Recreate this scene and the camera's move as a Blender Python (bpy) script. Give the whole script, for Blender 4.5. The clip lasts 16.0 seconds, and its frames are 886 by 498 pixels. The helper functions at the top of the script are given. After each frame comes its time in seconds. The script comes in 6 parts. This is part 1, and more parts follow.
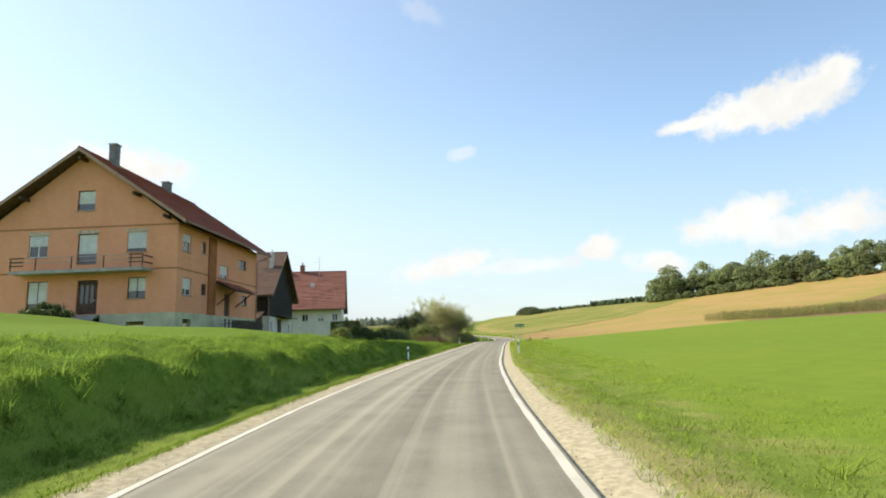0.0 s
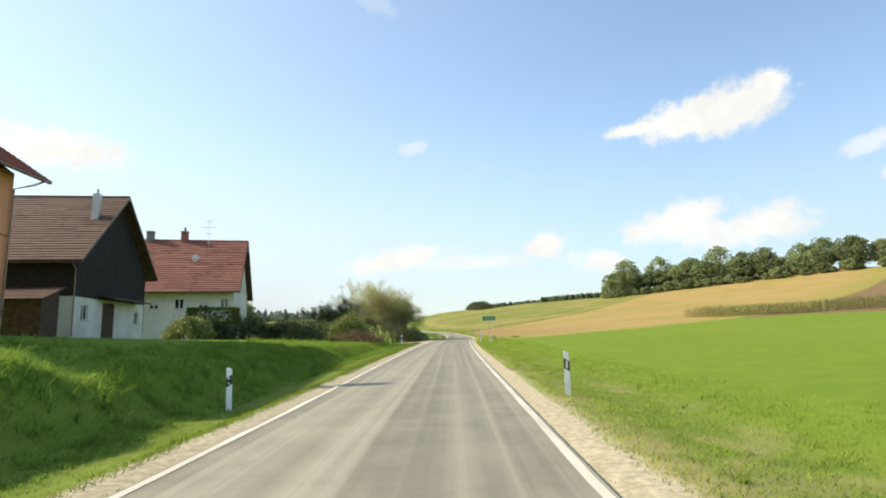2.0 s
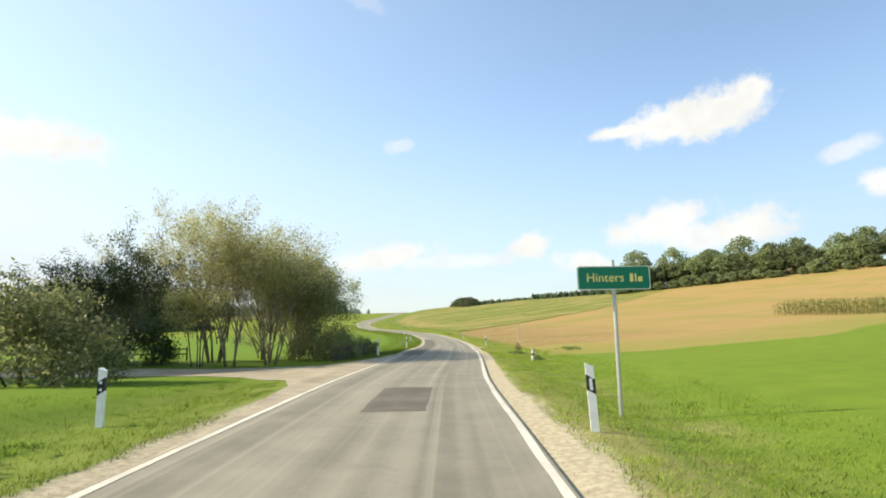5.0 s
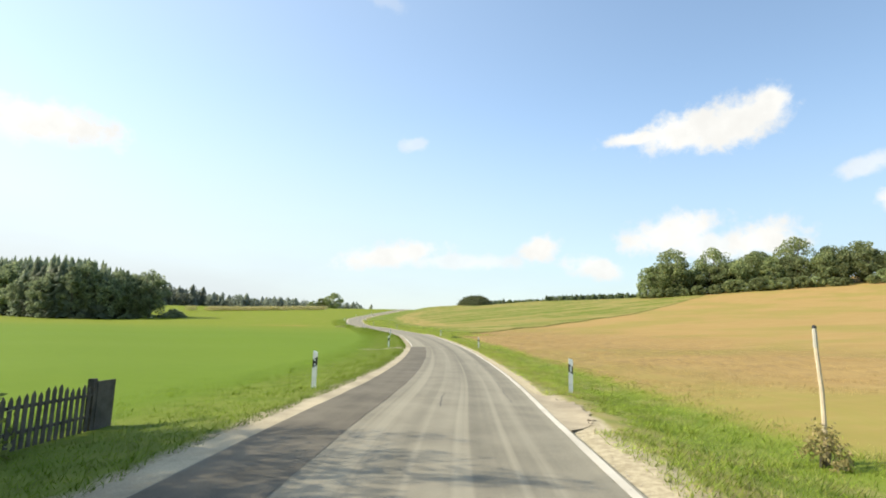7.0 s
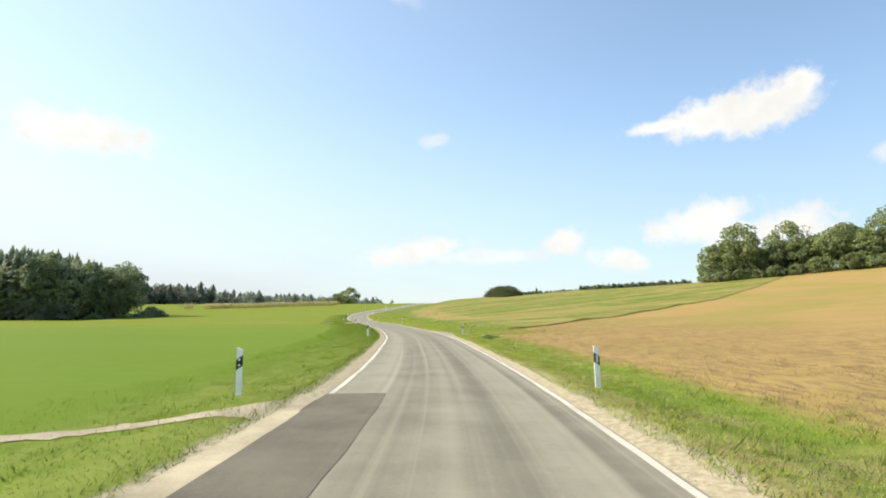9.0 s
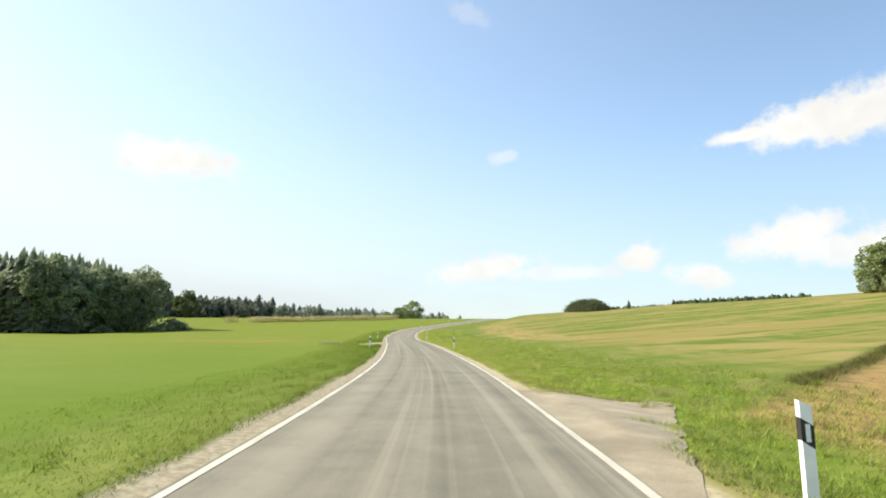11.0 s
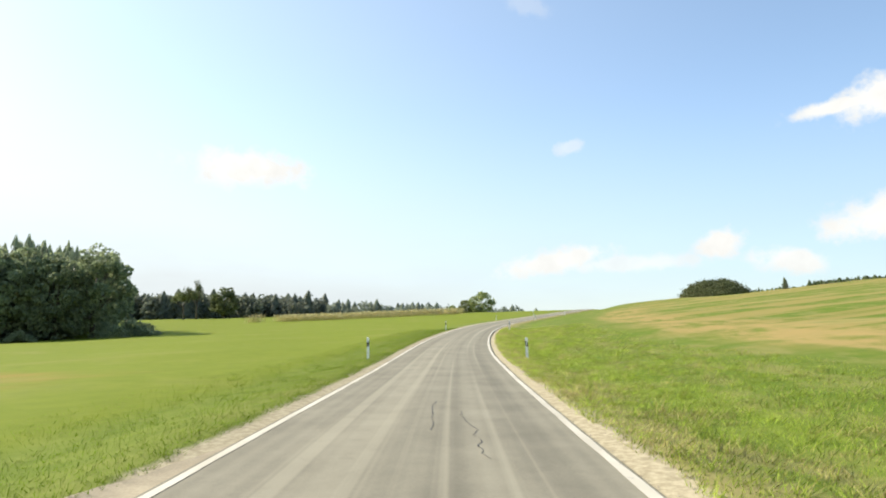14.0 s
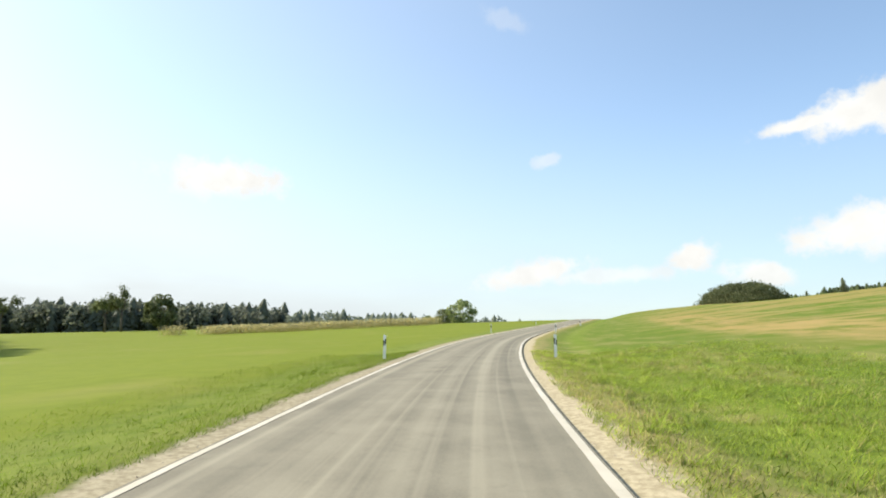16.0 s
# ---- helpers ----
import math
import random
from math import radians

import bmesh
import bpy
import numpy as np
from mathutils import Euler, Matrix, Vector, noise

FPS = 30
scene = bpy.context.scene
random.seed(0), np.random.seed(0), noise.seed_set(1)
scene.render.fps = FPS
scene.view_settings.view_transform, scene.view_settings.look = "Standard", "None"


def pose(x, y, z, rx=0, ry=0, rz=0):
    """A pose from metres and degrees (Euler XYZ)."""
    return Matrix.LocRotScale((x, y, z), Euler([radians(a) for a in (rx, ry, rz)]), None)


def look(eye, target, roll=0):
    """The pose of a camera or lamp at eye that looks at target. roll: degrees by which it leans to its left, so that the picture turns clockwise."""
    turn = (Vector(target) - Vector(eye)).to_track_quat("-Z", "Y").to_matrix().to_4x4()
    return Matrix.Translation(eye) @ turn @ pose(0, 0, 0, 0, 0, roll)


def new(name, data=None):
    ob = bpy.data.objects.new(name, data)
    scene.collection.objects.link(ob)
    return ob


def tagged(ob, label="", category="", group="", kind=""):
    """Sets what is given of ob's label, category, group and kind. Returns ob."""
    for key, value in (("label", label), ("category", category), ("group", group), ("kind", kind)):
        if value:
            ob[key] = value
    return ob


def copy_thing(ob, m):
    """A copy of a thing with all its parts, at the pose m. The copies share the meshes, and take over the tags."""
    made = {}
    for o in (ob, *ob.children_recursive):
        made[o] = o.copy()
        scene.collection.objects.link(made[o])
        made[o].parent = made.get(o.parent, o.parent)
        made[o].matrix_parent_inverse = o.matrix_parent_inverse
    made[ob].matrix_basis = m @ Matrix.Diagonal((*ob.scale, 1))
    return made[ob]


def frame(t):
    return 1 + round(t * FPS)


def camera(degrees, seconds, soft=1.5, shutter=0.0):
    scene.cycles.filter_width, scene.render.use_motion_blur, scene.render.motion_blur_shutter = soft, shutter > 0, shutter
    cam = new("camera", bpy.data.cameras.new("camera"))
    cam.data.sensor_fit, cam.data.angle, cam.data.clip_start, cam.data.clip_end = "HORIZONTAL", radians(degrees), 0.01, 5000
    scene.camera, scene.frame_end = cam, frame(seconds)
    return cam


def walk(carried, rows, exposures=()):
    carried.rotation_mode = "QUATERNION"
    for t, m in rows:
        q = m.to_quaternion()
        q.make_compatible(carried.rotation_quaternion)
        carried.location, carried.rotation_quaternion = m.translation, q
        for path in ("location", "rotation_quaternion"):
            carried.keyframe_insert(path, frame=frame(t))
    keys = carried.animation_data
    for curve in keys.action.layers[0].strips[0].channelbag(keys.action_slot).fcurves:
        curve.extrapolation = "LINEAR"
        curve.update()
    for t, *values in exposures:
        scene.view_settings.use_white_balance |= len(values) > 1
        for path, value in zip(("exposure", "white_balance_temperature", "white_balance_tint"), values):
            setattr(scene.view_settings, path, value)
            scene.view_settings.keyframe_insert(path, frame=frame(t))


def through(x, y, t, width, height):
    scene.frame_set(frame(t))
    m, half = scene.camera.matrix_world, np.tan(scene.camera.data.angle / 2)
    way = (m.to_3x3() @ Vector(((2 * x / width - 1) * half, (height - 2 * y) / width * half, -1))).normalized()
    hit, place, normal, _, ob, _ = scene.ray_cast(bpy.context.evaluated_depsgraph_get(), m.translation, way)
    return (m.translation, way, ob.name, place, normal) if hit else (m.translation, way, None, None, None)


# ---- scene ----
cam = camera(77.95, 16.0, soft=1.9)
PATH = [
    (0, (-0.000, -0.000, 1.500), (-0.0593, 1.9726, 1.8243), -2.06),
    (0.5, (-0.185, 6.470, 1.628), (-0.2085, 8.4439, 1.9471), -1.41),
    (1, (-0.228, 12.519, 1.719), (-0.1948, 14.4961, 2.0219), -1.45),
    (1.5, (-0.056, 19.310, 1.779), (0.0339, 21.2774, 2.1286), -1.65),
    (2, (0.323, 26.413, 1.785), (0.4490, 28.3865, 2.0862), -1.48),
    (2.5, (0.780, 33.746, 1.791), (0.9401, 35.7176, 2.0884), -1.45),
    (3, (1.369, 41.391, 1.888), (1.5569, 43.3614, 2.1781), -1.75),
    (3.2, (1.630, 44.460, 1.928), (1.8265, 46.4282, 2.2220), -1.20),
    (5.3, (4.929, 78.316, 2.203), (5.1031, 80.2867, 2.4984), -0.70),
    (5.5, (5.266, 81.618, 2.221), (5.3977, 83.5940, 2.5018), 0.02),
    (6, (6.090, 89.918, 2.238), (6.2129, 91.8917, 2.5380), 0.25),
    (6.5, (6.985, 98.774, 2.283), (7.1217, 100.7452, 2.5908), 0.45),
    (7, (7.862, 107.367, 2.330), (8.0089, 109.3394, 2.6247), 1.64),
    (7.5, (8.734, 116.243, 2.308), (8.8823, 118.2186, 2.5782), 2.26),
    (8, (9.643, 125.209, 2.210), (9.7739, 127.1870, 2.4744), 2.05),
    (10.5, (11.427, 171.880, 2.738), (11.3103, 173.8504, 3.0612), 0.16),
    (11, (10.821, 181.720, 2.963), (10.6273, 183.6826, 3.2959), 1.26),
    (11.5, (9.924, 191.562, 3.134), (9.6632, 193.5165, 3.4682), 1.22),
    (12, (8.748, 201.267, 3.304), (8.4401, 203.2167, 3.6282), 1.15),
    (12.5, (7.426, 210.712, 3.484), (7.0798, 212.6541, 3.8108), 0.46),
    (13, (5.872, 220.196, 3.702), (5.4894, 222.1308, 4.0350), -0.09),
    (13.5, (4.130, 229.686, 3.981), (3.7057, 231.6143, 4.3001), -0.64),
    (14, (2.337, 239.023, 4.162), (1.9012, 240.9488, 4.4788), -0.03),
    (14.5, (0.533, 248.627, 4.374), (0.1072, 250.5539, 4.7009), -0.46),
    (15, (-1.180, 258.188, 4.531), (-1.5954, 260.1141, 4.8714), -1.16),
    (15.5, (-2.930, 267.803, 4.871), (-3.3316, 269.7309, 5.2219), -0.85),
    (16, (-4.437, 277.326, 5.324), (-4.7933, 279.2610, 5.6833), -0.19),
]
walk(cam, [(t, look(eye, target, roll)) for t, eye, target, roll in PATH], exposures=[(0.0, 0.86), (16.0, 0.86)])

# ---------------------------------------------------------------- light
SUN_EL, SUN_AZ = radians(33.0), radians(274)  # azimuth from +y, clockwise


class Nodes:
    """A small builder for node trees."""

    def __init__(self, tree):
        self.t = tree
        tree.nodes.clear()

    def add(self, kind, **sets):
        n = self.t.nodes.new(kind)
        for key, value in sets.items():
            if key in n.inputs:
                self.put(n.inputs[key], value)
        return n

    def put(self, socket, value):
        if isinstance(value, bpy.types.NodeSocket):
            self.t.links.new(value, socket)
        else:
            socket.default_value = value

    def math(self, op, a, b=0.0, c=0.0, clamp=False):
        n = self.t.nodes.new("ShaderNodeMath")
        n.operation, n.use_clamp = op, clamp
        for socket, value in zip(n.inputs, (a, b, c)):
            self.put(socket, value)
        return n.outputs[0]

    def mix(self, f, a, b):
        n = self.t.nodes.new("ShaderNodeMix")
        n.data_type = "RGBA"
        for key, value in ((0, f), (6, a), (7, b)):
            if not isinstance(value, bpy.types.NodeSocket) and key > 0 and len(value) == 3:
                value = (*value, 1)
            self.put(n.inputs[key], value)
        return n.outputs[2]

    def ramp(self, f, *stops):
        n = self.t.nodes.new("ShaderNodeMapRange")
        n.interpolation_type = "SMOOTHSTEP"
        self.put(n.inputs[0], f)
        for i, v in enumerate(stops):
            self.put(n.inputs[1 + i], v)
        return n.outputs[0]

    def noise(self, vec, scale, detail=3.0, rough=0.55, distort=0.0):
        n = self.t.nodes.new("ShaderNodeTexNoise")
        for key, value in (("Vector", vec), ("Scale", scale), ("Detail", detail), ("Roughness", rough), ("Distortion", distort)):
            self.put(n.inputs[key], value)
        return n.outputs[0]

    def scaled(self, vec, sx, sy, sz, rot=0.0):
        n = self.t.nodes.new("ShaderNodeMapping")
        self.put(n.inputs[0], vec)
        n.inputs["Rotation"].default_value = (0, 0, rot)
        n.inputs["Scale"].default_value = (sx, sy, sz)
        return n.outputs[0]

    def xyz(self, vec):
        n = self.t.nodes.new("ShaderNodeSeparateXYZ")
        self.put(n.inputs[0], vec)
        return n.outputs

    def position(self):
        return self.t.nodes.new("ShaderNodeNewGeometry").outputs["Position"]

    def island(self):
        return self.t.nodes.new("ShaderNodeNewGeometry").outputs["Random Per Island"]

    def own(self):
        return self.t.nodes.new("ShaderNodeTexCoord").outputs["Object"]

    def chance(self):
        return self.t.nodes.new("ShaderNodeObjectInfo").outputs["Random"]

    def attr(self, name):
        n = self.t.nodes.new("ShaderNodeAttribute")
        n.attribute_name = name
        return n.outputs["Fac"]

    def bump(self, height, strength=0.4, distance=0.02):
        n = self.t.nodes.new("ShaderNodeBump")
        n.inputs["Strength"].default_value, n.inputs["Distance"].default_value = strength, distance
        self.put(n.inputs["Height"], height)
        return n.outputs[0]

    def surface(self, color, rough=0.8, normal=None, metal=0.0, spec=0.35, **more):
        n = self.t.nodes.new("ShaderNodeBsdfPrincipled")
        if not isinstance(color, bpy.types.NodeSocket):
            color = (*color, 1)
        self.put(n.inputs["Base Color"], color)
        self.put(n.inputs["Roughness"], rough)
        self.put(n.inputs["Metallic"], metal)
        self.put(n.inputs["Specular IOR Level"], spec)
        for key, value in more.items():
            self.put(n.inputs[key.replace("_", " ")], value)
        if normal is not None:
            self.put(n.inputs["Normal"], normal)
        out = self.t.nodes.new("ShaderNodeOutputMaterial")
        self.t.links.new(n.outputs[0], out.inputs[0])
        return n


def material(name):
    m = bpy.data.materials.new(name)
    m.use_nodes = True
    return m, Nodes(m.node_tree)


def make_sky():
    world = bpy.data.worlds.new("sky")
    scene.world = world
    world.use_nodes = True
    k = Nodes(world.node_tree)
    sky = k.t.nodes.new("ShaderNodeTexSky")
    sky.sky_type, sky.sun_disc = "NISHITA", False
    sky.sun_elevation, sky.sun_rotation = SUN_EL, SUN_AZ
    sky.altitude, sky.air_density, sky.dust_density, sky.ozone_density = 450, 1.0, 0.6, 1.6
    way = k.t.nodes.new("ShaderNodeTexCoord").outputs["Generated"]
    x, y, z = k.xyz(way)
    az = k.math("ARCTAN2", x, y)
    el = k.math("ARCSINE", k.math("MINIMUM", k.math("MAXIMUM", z, -1.0), 1.0))
    flat = k.t.nodes.new("ShaderNodeCombineXYZ")
    k.put(flat.inputs[0], az), k.put(flat.inputs[1], el)
    wob = k.math("SUBTRACT", k.noise(flat.outputs[0], 26.0, 6.0, 0.62), 0.5)
    wob2 = k.math("SUBTRACT", k.noise(flat.outputs[0], 7.0, 3.0), 0.5)
    # fair-weather clouds: azimuth, elevation, half length, half height, lean in degrees, density
    clouds = [
        (0.426, 0.337, 0.064, 0.012, 4, 1.0), (0.505, 0.343, 0.088, 0.029, 9, 1.0), (0.575, 0.345, 0.080, 0.036, 15, 1.0),
        (0.628, 0.362, 0.034, 0.030, 48, 1.0), (0.472, 0.172, 0.082, 0.029, 12, 1.0), (0.540, 0.150, 0.085, 0.026, -3, 0.85),
        (0.605, 0.158, 0.060, 0.028, 10, 1.0), (0.345, 0.119, 0.048, 0.019, -9, 0.9), (0.251, 0.151, 0.034, 0.022, 15, 1.0),
        (-0.023, 0.133, 0.092, 0.021, 10, 0.95), (0.110, 0.125, 0.120, 0.013, 1, 0.6), (0.752, 0.256, 0.038, 0.015, 13, 0.6),
        (0.785, 0.200, 0.026, 0.020, -7, 0.9), (-0.579, 0.287, 0.100, 0.030, 1, 1.0), (0.016, 0.334, 0.025, 0.012, 7, 0.45),
        (-0.060, 0.575, 0.045, 0.016, -20, 0.2),
    ]
    cover = None
    for a, e, long, high, lean, dense in clouds:
        da, de = k.math("SUBTRACT", az, a), k.math("SUBTRACT", el, e)
        c, s = math.cos(radians(lean)), math.sin(radians(lean))
        u = k.math("DIVIDE", k.math("ADD", k.math("MULTIPLY", da, c), k.math("MULTIPLY", de, s)), long)
        v = k.math("DIVIDE", k.math("SUBTRACT", k.math("MULTIPLY", de, c), k.math("MULTIPLY", da, s)), high)
        r = k.math("SQRT", k.math("ADD", k.math("MULTIPLY", u, u), k.math("MULTIPLY", v, v)))
        r = k.math("ADD", r, k.math("ADD", k.math("MULTIPLY", wob, 2.2), k.math("MULTIPLY", wob2, 0.6)))
        one = k.math("MULTIPLY", k.ramp(r, 1.34, 0.5, 0.0, 1.0), dense)
        cover = one if cover is None else k.math("MAXIMUM", cover, one)
    # thin veil that thickens towards the horizon and towards the sun's side
    low = k.ramp(el, 0.42, -0.02, 0.0, 1.0)
    side = k.math("ADD", k.math("MULTIPLY", x, math.sin(SUN_AZ)), k.math("MULTIPLY", y, math.cos(SUN_AZ)))
    west = k.ramp(side, -0.5, 0.85, 0.0, 1.0)
    streak = k.noise(k.scaled(flat.outputs[0], 3.0, 11.0, 1.0), 1.0, 4.0)
    veil = k.math("MULTIPLY", k.math("ADD", k.math("MULTIPLY", low, k.math("ADD", 0.64, k.math("MULTIPLY", west, 0.08))), k.math("ADD", 0.09, k.math("MULTIPLY", west, 0.32))), k.math("ADD", 0.86, k.math("MULTIPLY", streak, 0.25)), clamp=True)
    bright = k.t.nodes.new("ShaderNodeVectorMath")
    bright.operation = "MULTIPLY"
    k.put(bright.inputs[0], sky.outputs[0]), k.put(bright.inputs[1], SKY_GAIN)
    color = k.mix(veil, bright.outputs[0], k.mix(west, VEIL, BRIGHT_VEIL))
    # the sky deepens away from the sun
    deep = k.t.nodes.new("ShaderNodeVectorMath")
    deep.operation = "SCALE"
    k.put(deep.inputs[0], color), k.put(deep.inputs["Scale"], k.ramp(side, -0.85, 0.05, 0.76, 1.02))
    color = deep.outputs[0]
    shade = k.ramp(k.math("ADD", wob2, k.math("MULTIPLY", wob, 0.6)), -0.25, 0.3, 0.88, 1.05)
    lit = k.t.nodes.new("ShaderNodeVectorMath")
    lit.operation = "SCALE"
    k.put(lit.inputs[0], CLOUD), k.put(lit.inputs["Scale"], shade)
    color = k.mix(cover, color, lit.outputs[0])
    back = k.t.nodes.new("ShaderNodeBackground")
    k.put(back.inputs[0], color)
    back.inputs[1].default_value = 0.1
    out = k.t.nodes.new("ShaderNodeOutputWorld")
    k.t.links.new(back.outputs[0], out.inputs[0])


SKY_GAIN = (1.84, 1.82, 1.69)
VEIL, BRIGHT_VEIL = (3.15, 3.56, 3.80), (4.55, 4.88, 4.95)
CLOUD = (5.85, 5.8, 5.55)
make_sky()
sun = new("sun", bpy.data.lights.new("sun", "SUN"))
sun.data.energy, sun.data.angle, sun.data.color = 4.3, radians(0.6), (1.0, 0.905, 0.73)
toward = Vector((math.sin(SUN_AZ) * math.cos(SUN_EL), math.cos(SUN_AZ) * math.cos(SUN_EL), math.sin(SUN_EL)))
sun.matrix_world = look(toward * 100, (0, 0, 0))

# ---------------------------------------------------------------- the lie of the land
ROAD_X = [(-120, -2.6), (-60, -2.2), (0, -1.22), (12.5, -1.17), (26.5, -0.58), (41.5, 0.56), (60, 2.03), (81.7, 4.02), (90, 4.9),
          (98.9, 6.17), (107.4, 7.32), (116.3, 8.3), (125.2, 9.37), (140, 10.6), (156, 11.27), (171.9, 10.97), (181.7, 10.53),
          (191.5, 9.62), (201.2, 8.46), (210.6, 7.09), (220.1, 5.43), (229.6, 3.65), (238.9, 1.86), (248.5, -0.14), (258, -2.04),
          (267.7, -3.9), (277.2, -5.4), (300.3, -7.74), (320, -8.12), (338, -6.9), (370, -3.29), (410, 2.11), (450, 7.32),
          (490, 11.92), (540, 16.43), (620, 20.94), (900, 28.99)]
ROAD_Z = [(-120, -2.0), (-60, -1.2), (0, 0), (12.5, 0.2), (26.4, 0.3), (41.4, 0.39), (60, 0.55), (81.6, 0.72), (98.8, 0.78), (112, 0.81), (125, 0.73),
          (140, 0.74), (156, 0.92), (171.9, 1.24), (181.7, 1.46), (191.5, 1.63), (201, 1.8), (210.7, 1.98), (220, 2.2), (229.7, 2.46), (239, 2.66),
          (248.6, 2.85), (258.2, 3.05), (267.8, 3.37), (277.3, 3.82), (300, 4.97), (338, 7.05), (400, 10.9), (450, 14.0), (490, 16.1), (520, 17.0),
          (560, 16.9), (650, 15), (900, 11.5)]
HILL = [(-120, 0.04), (0, 0.043), (100, 0.047), (163, 0.057), (260, 0.078), (353, 0.094), (430, 0.108), (480, 0.10), (560, 0.07), (700, 0.03), (900, 0.02)]


def smooth_line(rows):
    rows = np.array(rows, float)
    px, py = rows[:, 0], rows[:, 1]
    h = np.diff(px)
    d = np.diff(py) / h
    m = np.r_[d[0], (d[:-1] * h[1:] + d[1:] * h[:-1]) / (h[:-1] + h[1:]), d[-1]]

    def value(x):
        x = np.clip(np.asarray(x, float), px[0], px[-1])
        i = np.clip(np.searchsorted(px, x) - 1, 0, len(h) - 1)
        t = (x - px[i]) / h[i]
        return ((2 * t**3 - 3 * t**2 + 1) * py[i] + (t**3 - 2 * t**2 + t) * h[i] * m[i]
                + (3 * t**2 - 2 * t**3) * py[i + 1] + (t**3 - t**2) * h[i] * m[i + 1])

    return value


road_x, road_z, hill = smooth_line(ROAD_X), smooth_line(ROAD_Z), smooth_line(HILL)


def step(a, b, x):
    t = np.clip((x - a) / (b - a), 0, 1)
    return t * t * (3 - 2 * t)


def ground(x, y):
    x, y = np.asarray(x, float), np.asarray(y, float)
    s = x - road_x(y)
    r = np.clip(s - 5, 0, 330)
    crest = step(340, 440, y)
    right = (hill(y) * (np.minimum(r, 230) - 0.45 * crest * np.clip(r - 80, 0, 150)) + 0.0002 * np.clip(r - 60, 0, 170) ** 2 * (1 - crest)
             + 1.2 * step(5, 16, s) * (1 - step(32, 52, s)) * np.exp(-(((y - 470) / 40) ** 2)) - 0.22 * step(2.7, 5.5, s))
    t = -s
    bank = (0.95 * step(5.3, 6.6, t) + 0.6 * step(6.4, 10.5, t) + 0.75 * step(9, 17, t) + 0.55 * step(14, 26, t)
            - 0.3 * step(2.8, 4.0, t) * (1 - step(4.8, 6.0, t)) + 0.14 * step(5.0, 6.0, t) * (np.sin(y * 0.55 + np.sin(y * 0.21) * 2) + 0.8 * np.sin(y * 1.3 + t * 1.7) + 0.6 * np.sin(y * 2.1 - t * 2.9 + 1.0)) * (1 - step(8, 12, t)) * (1 - 0.6 * step(44, 54, y)))
    l = np.clip(t - 3, 0, None)
    field = (-0.18 * step(2.7, 5.5, t) - step(170, 330, y) * np.clip(l - 5, 0, 75) * 0.035 * (1 - 0.5 * step(340, 520, y))
             - 0.01 * np.clip(l - 80, 0, 250) * step(250, 400, y))
    lower = 1 - 0.34 * step(36, 50, y) - 0.16 * step(50, 64, y) - 0.26 * step(62, 84, y)
    bank = bank * lower + 1.0 * step(22.5, 30, t) * (1 - step(43, 50, y))
    village = 1 - step(80, 96, y)
    left = village * bank + (1 - village) * field
    z = road_z(y) + np.where(s > 0, right, left)
    # the edge of the asphalt lies free of the verge
    z = z - 0.06 * (1 - step(2.5, 3.3, np.abs(s)))
    # soft unevenness away from the road
    far = step(4, 14, np.abs(s))
    z = z + far * 0.06 * (np.sin(x * 0.31 + y * 0.17) + np.sin(x * 0.13 - y * 0.29 + 1.3))
    return z


def gz(x, y):
    return float(ground(x, y))


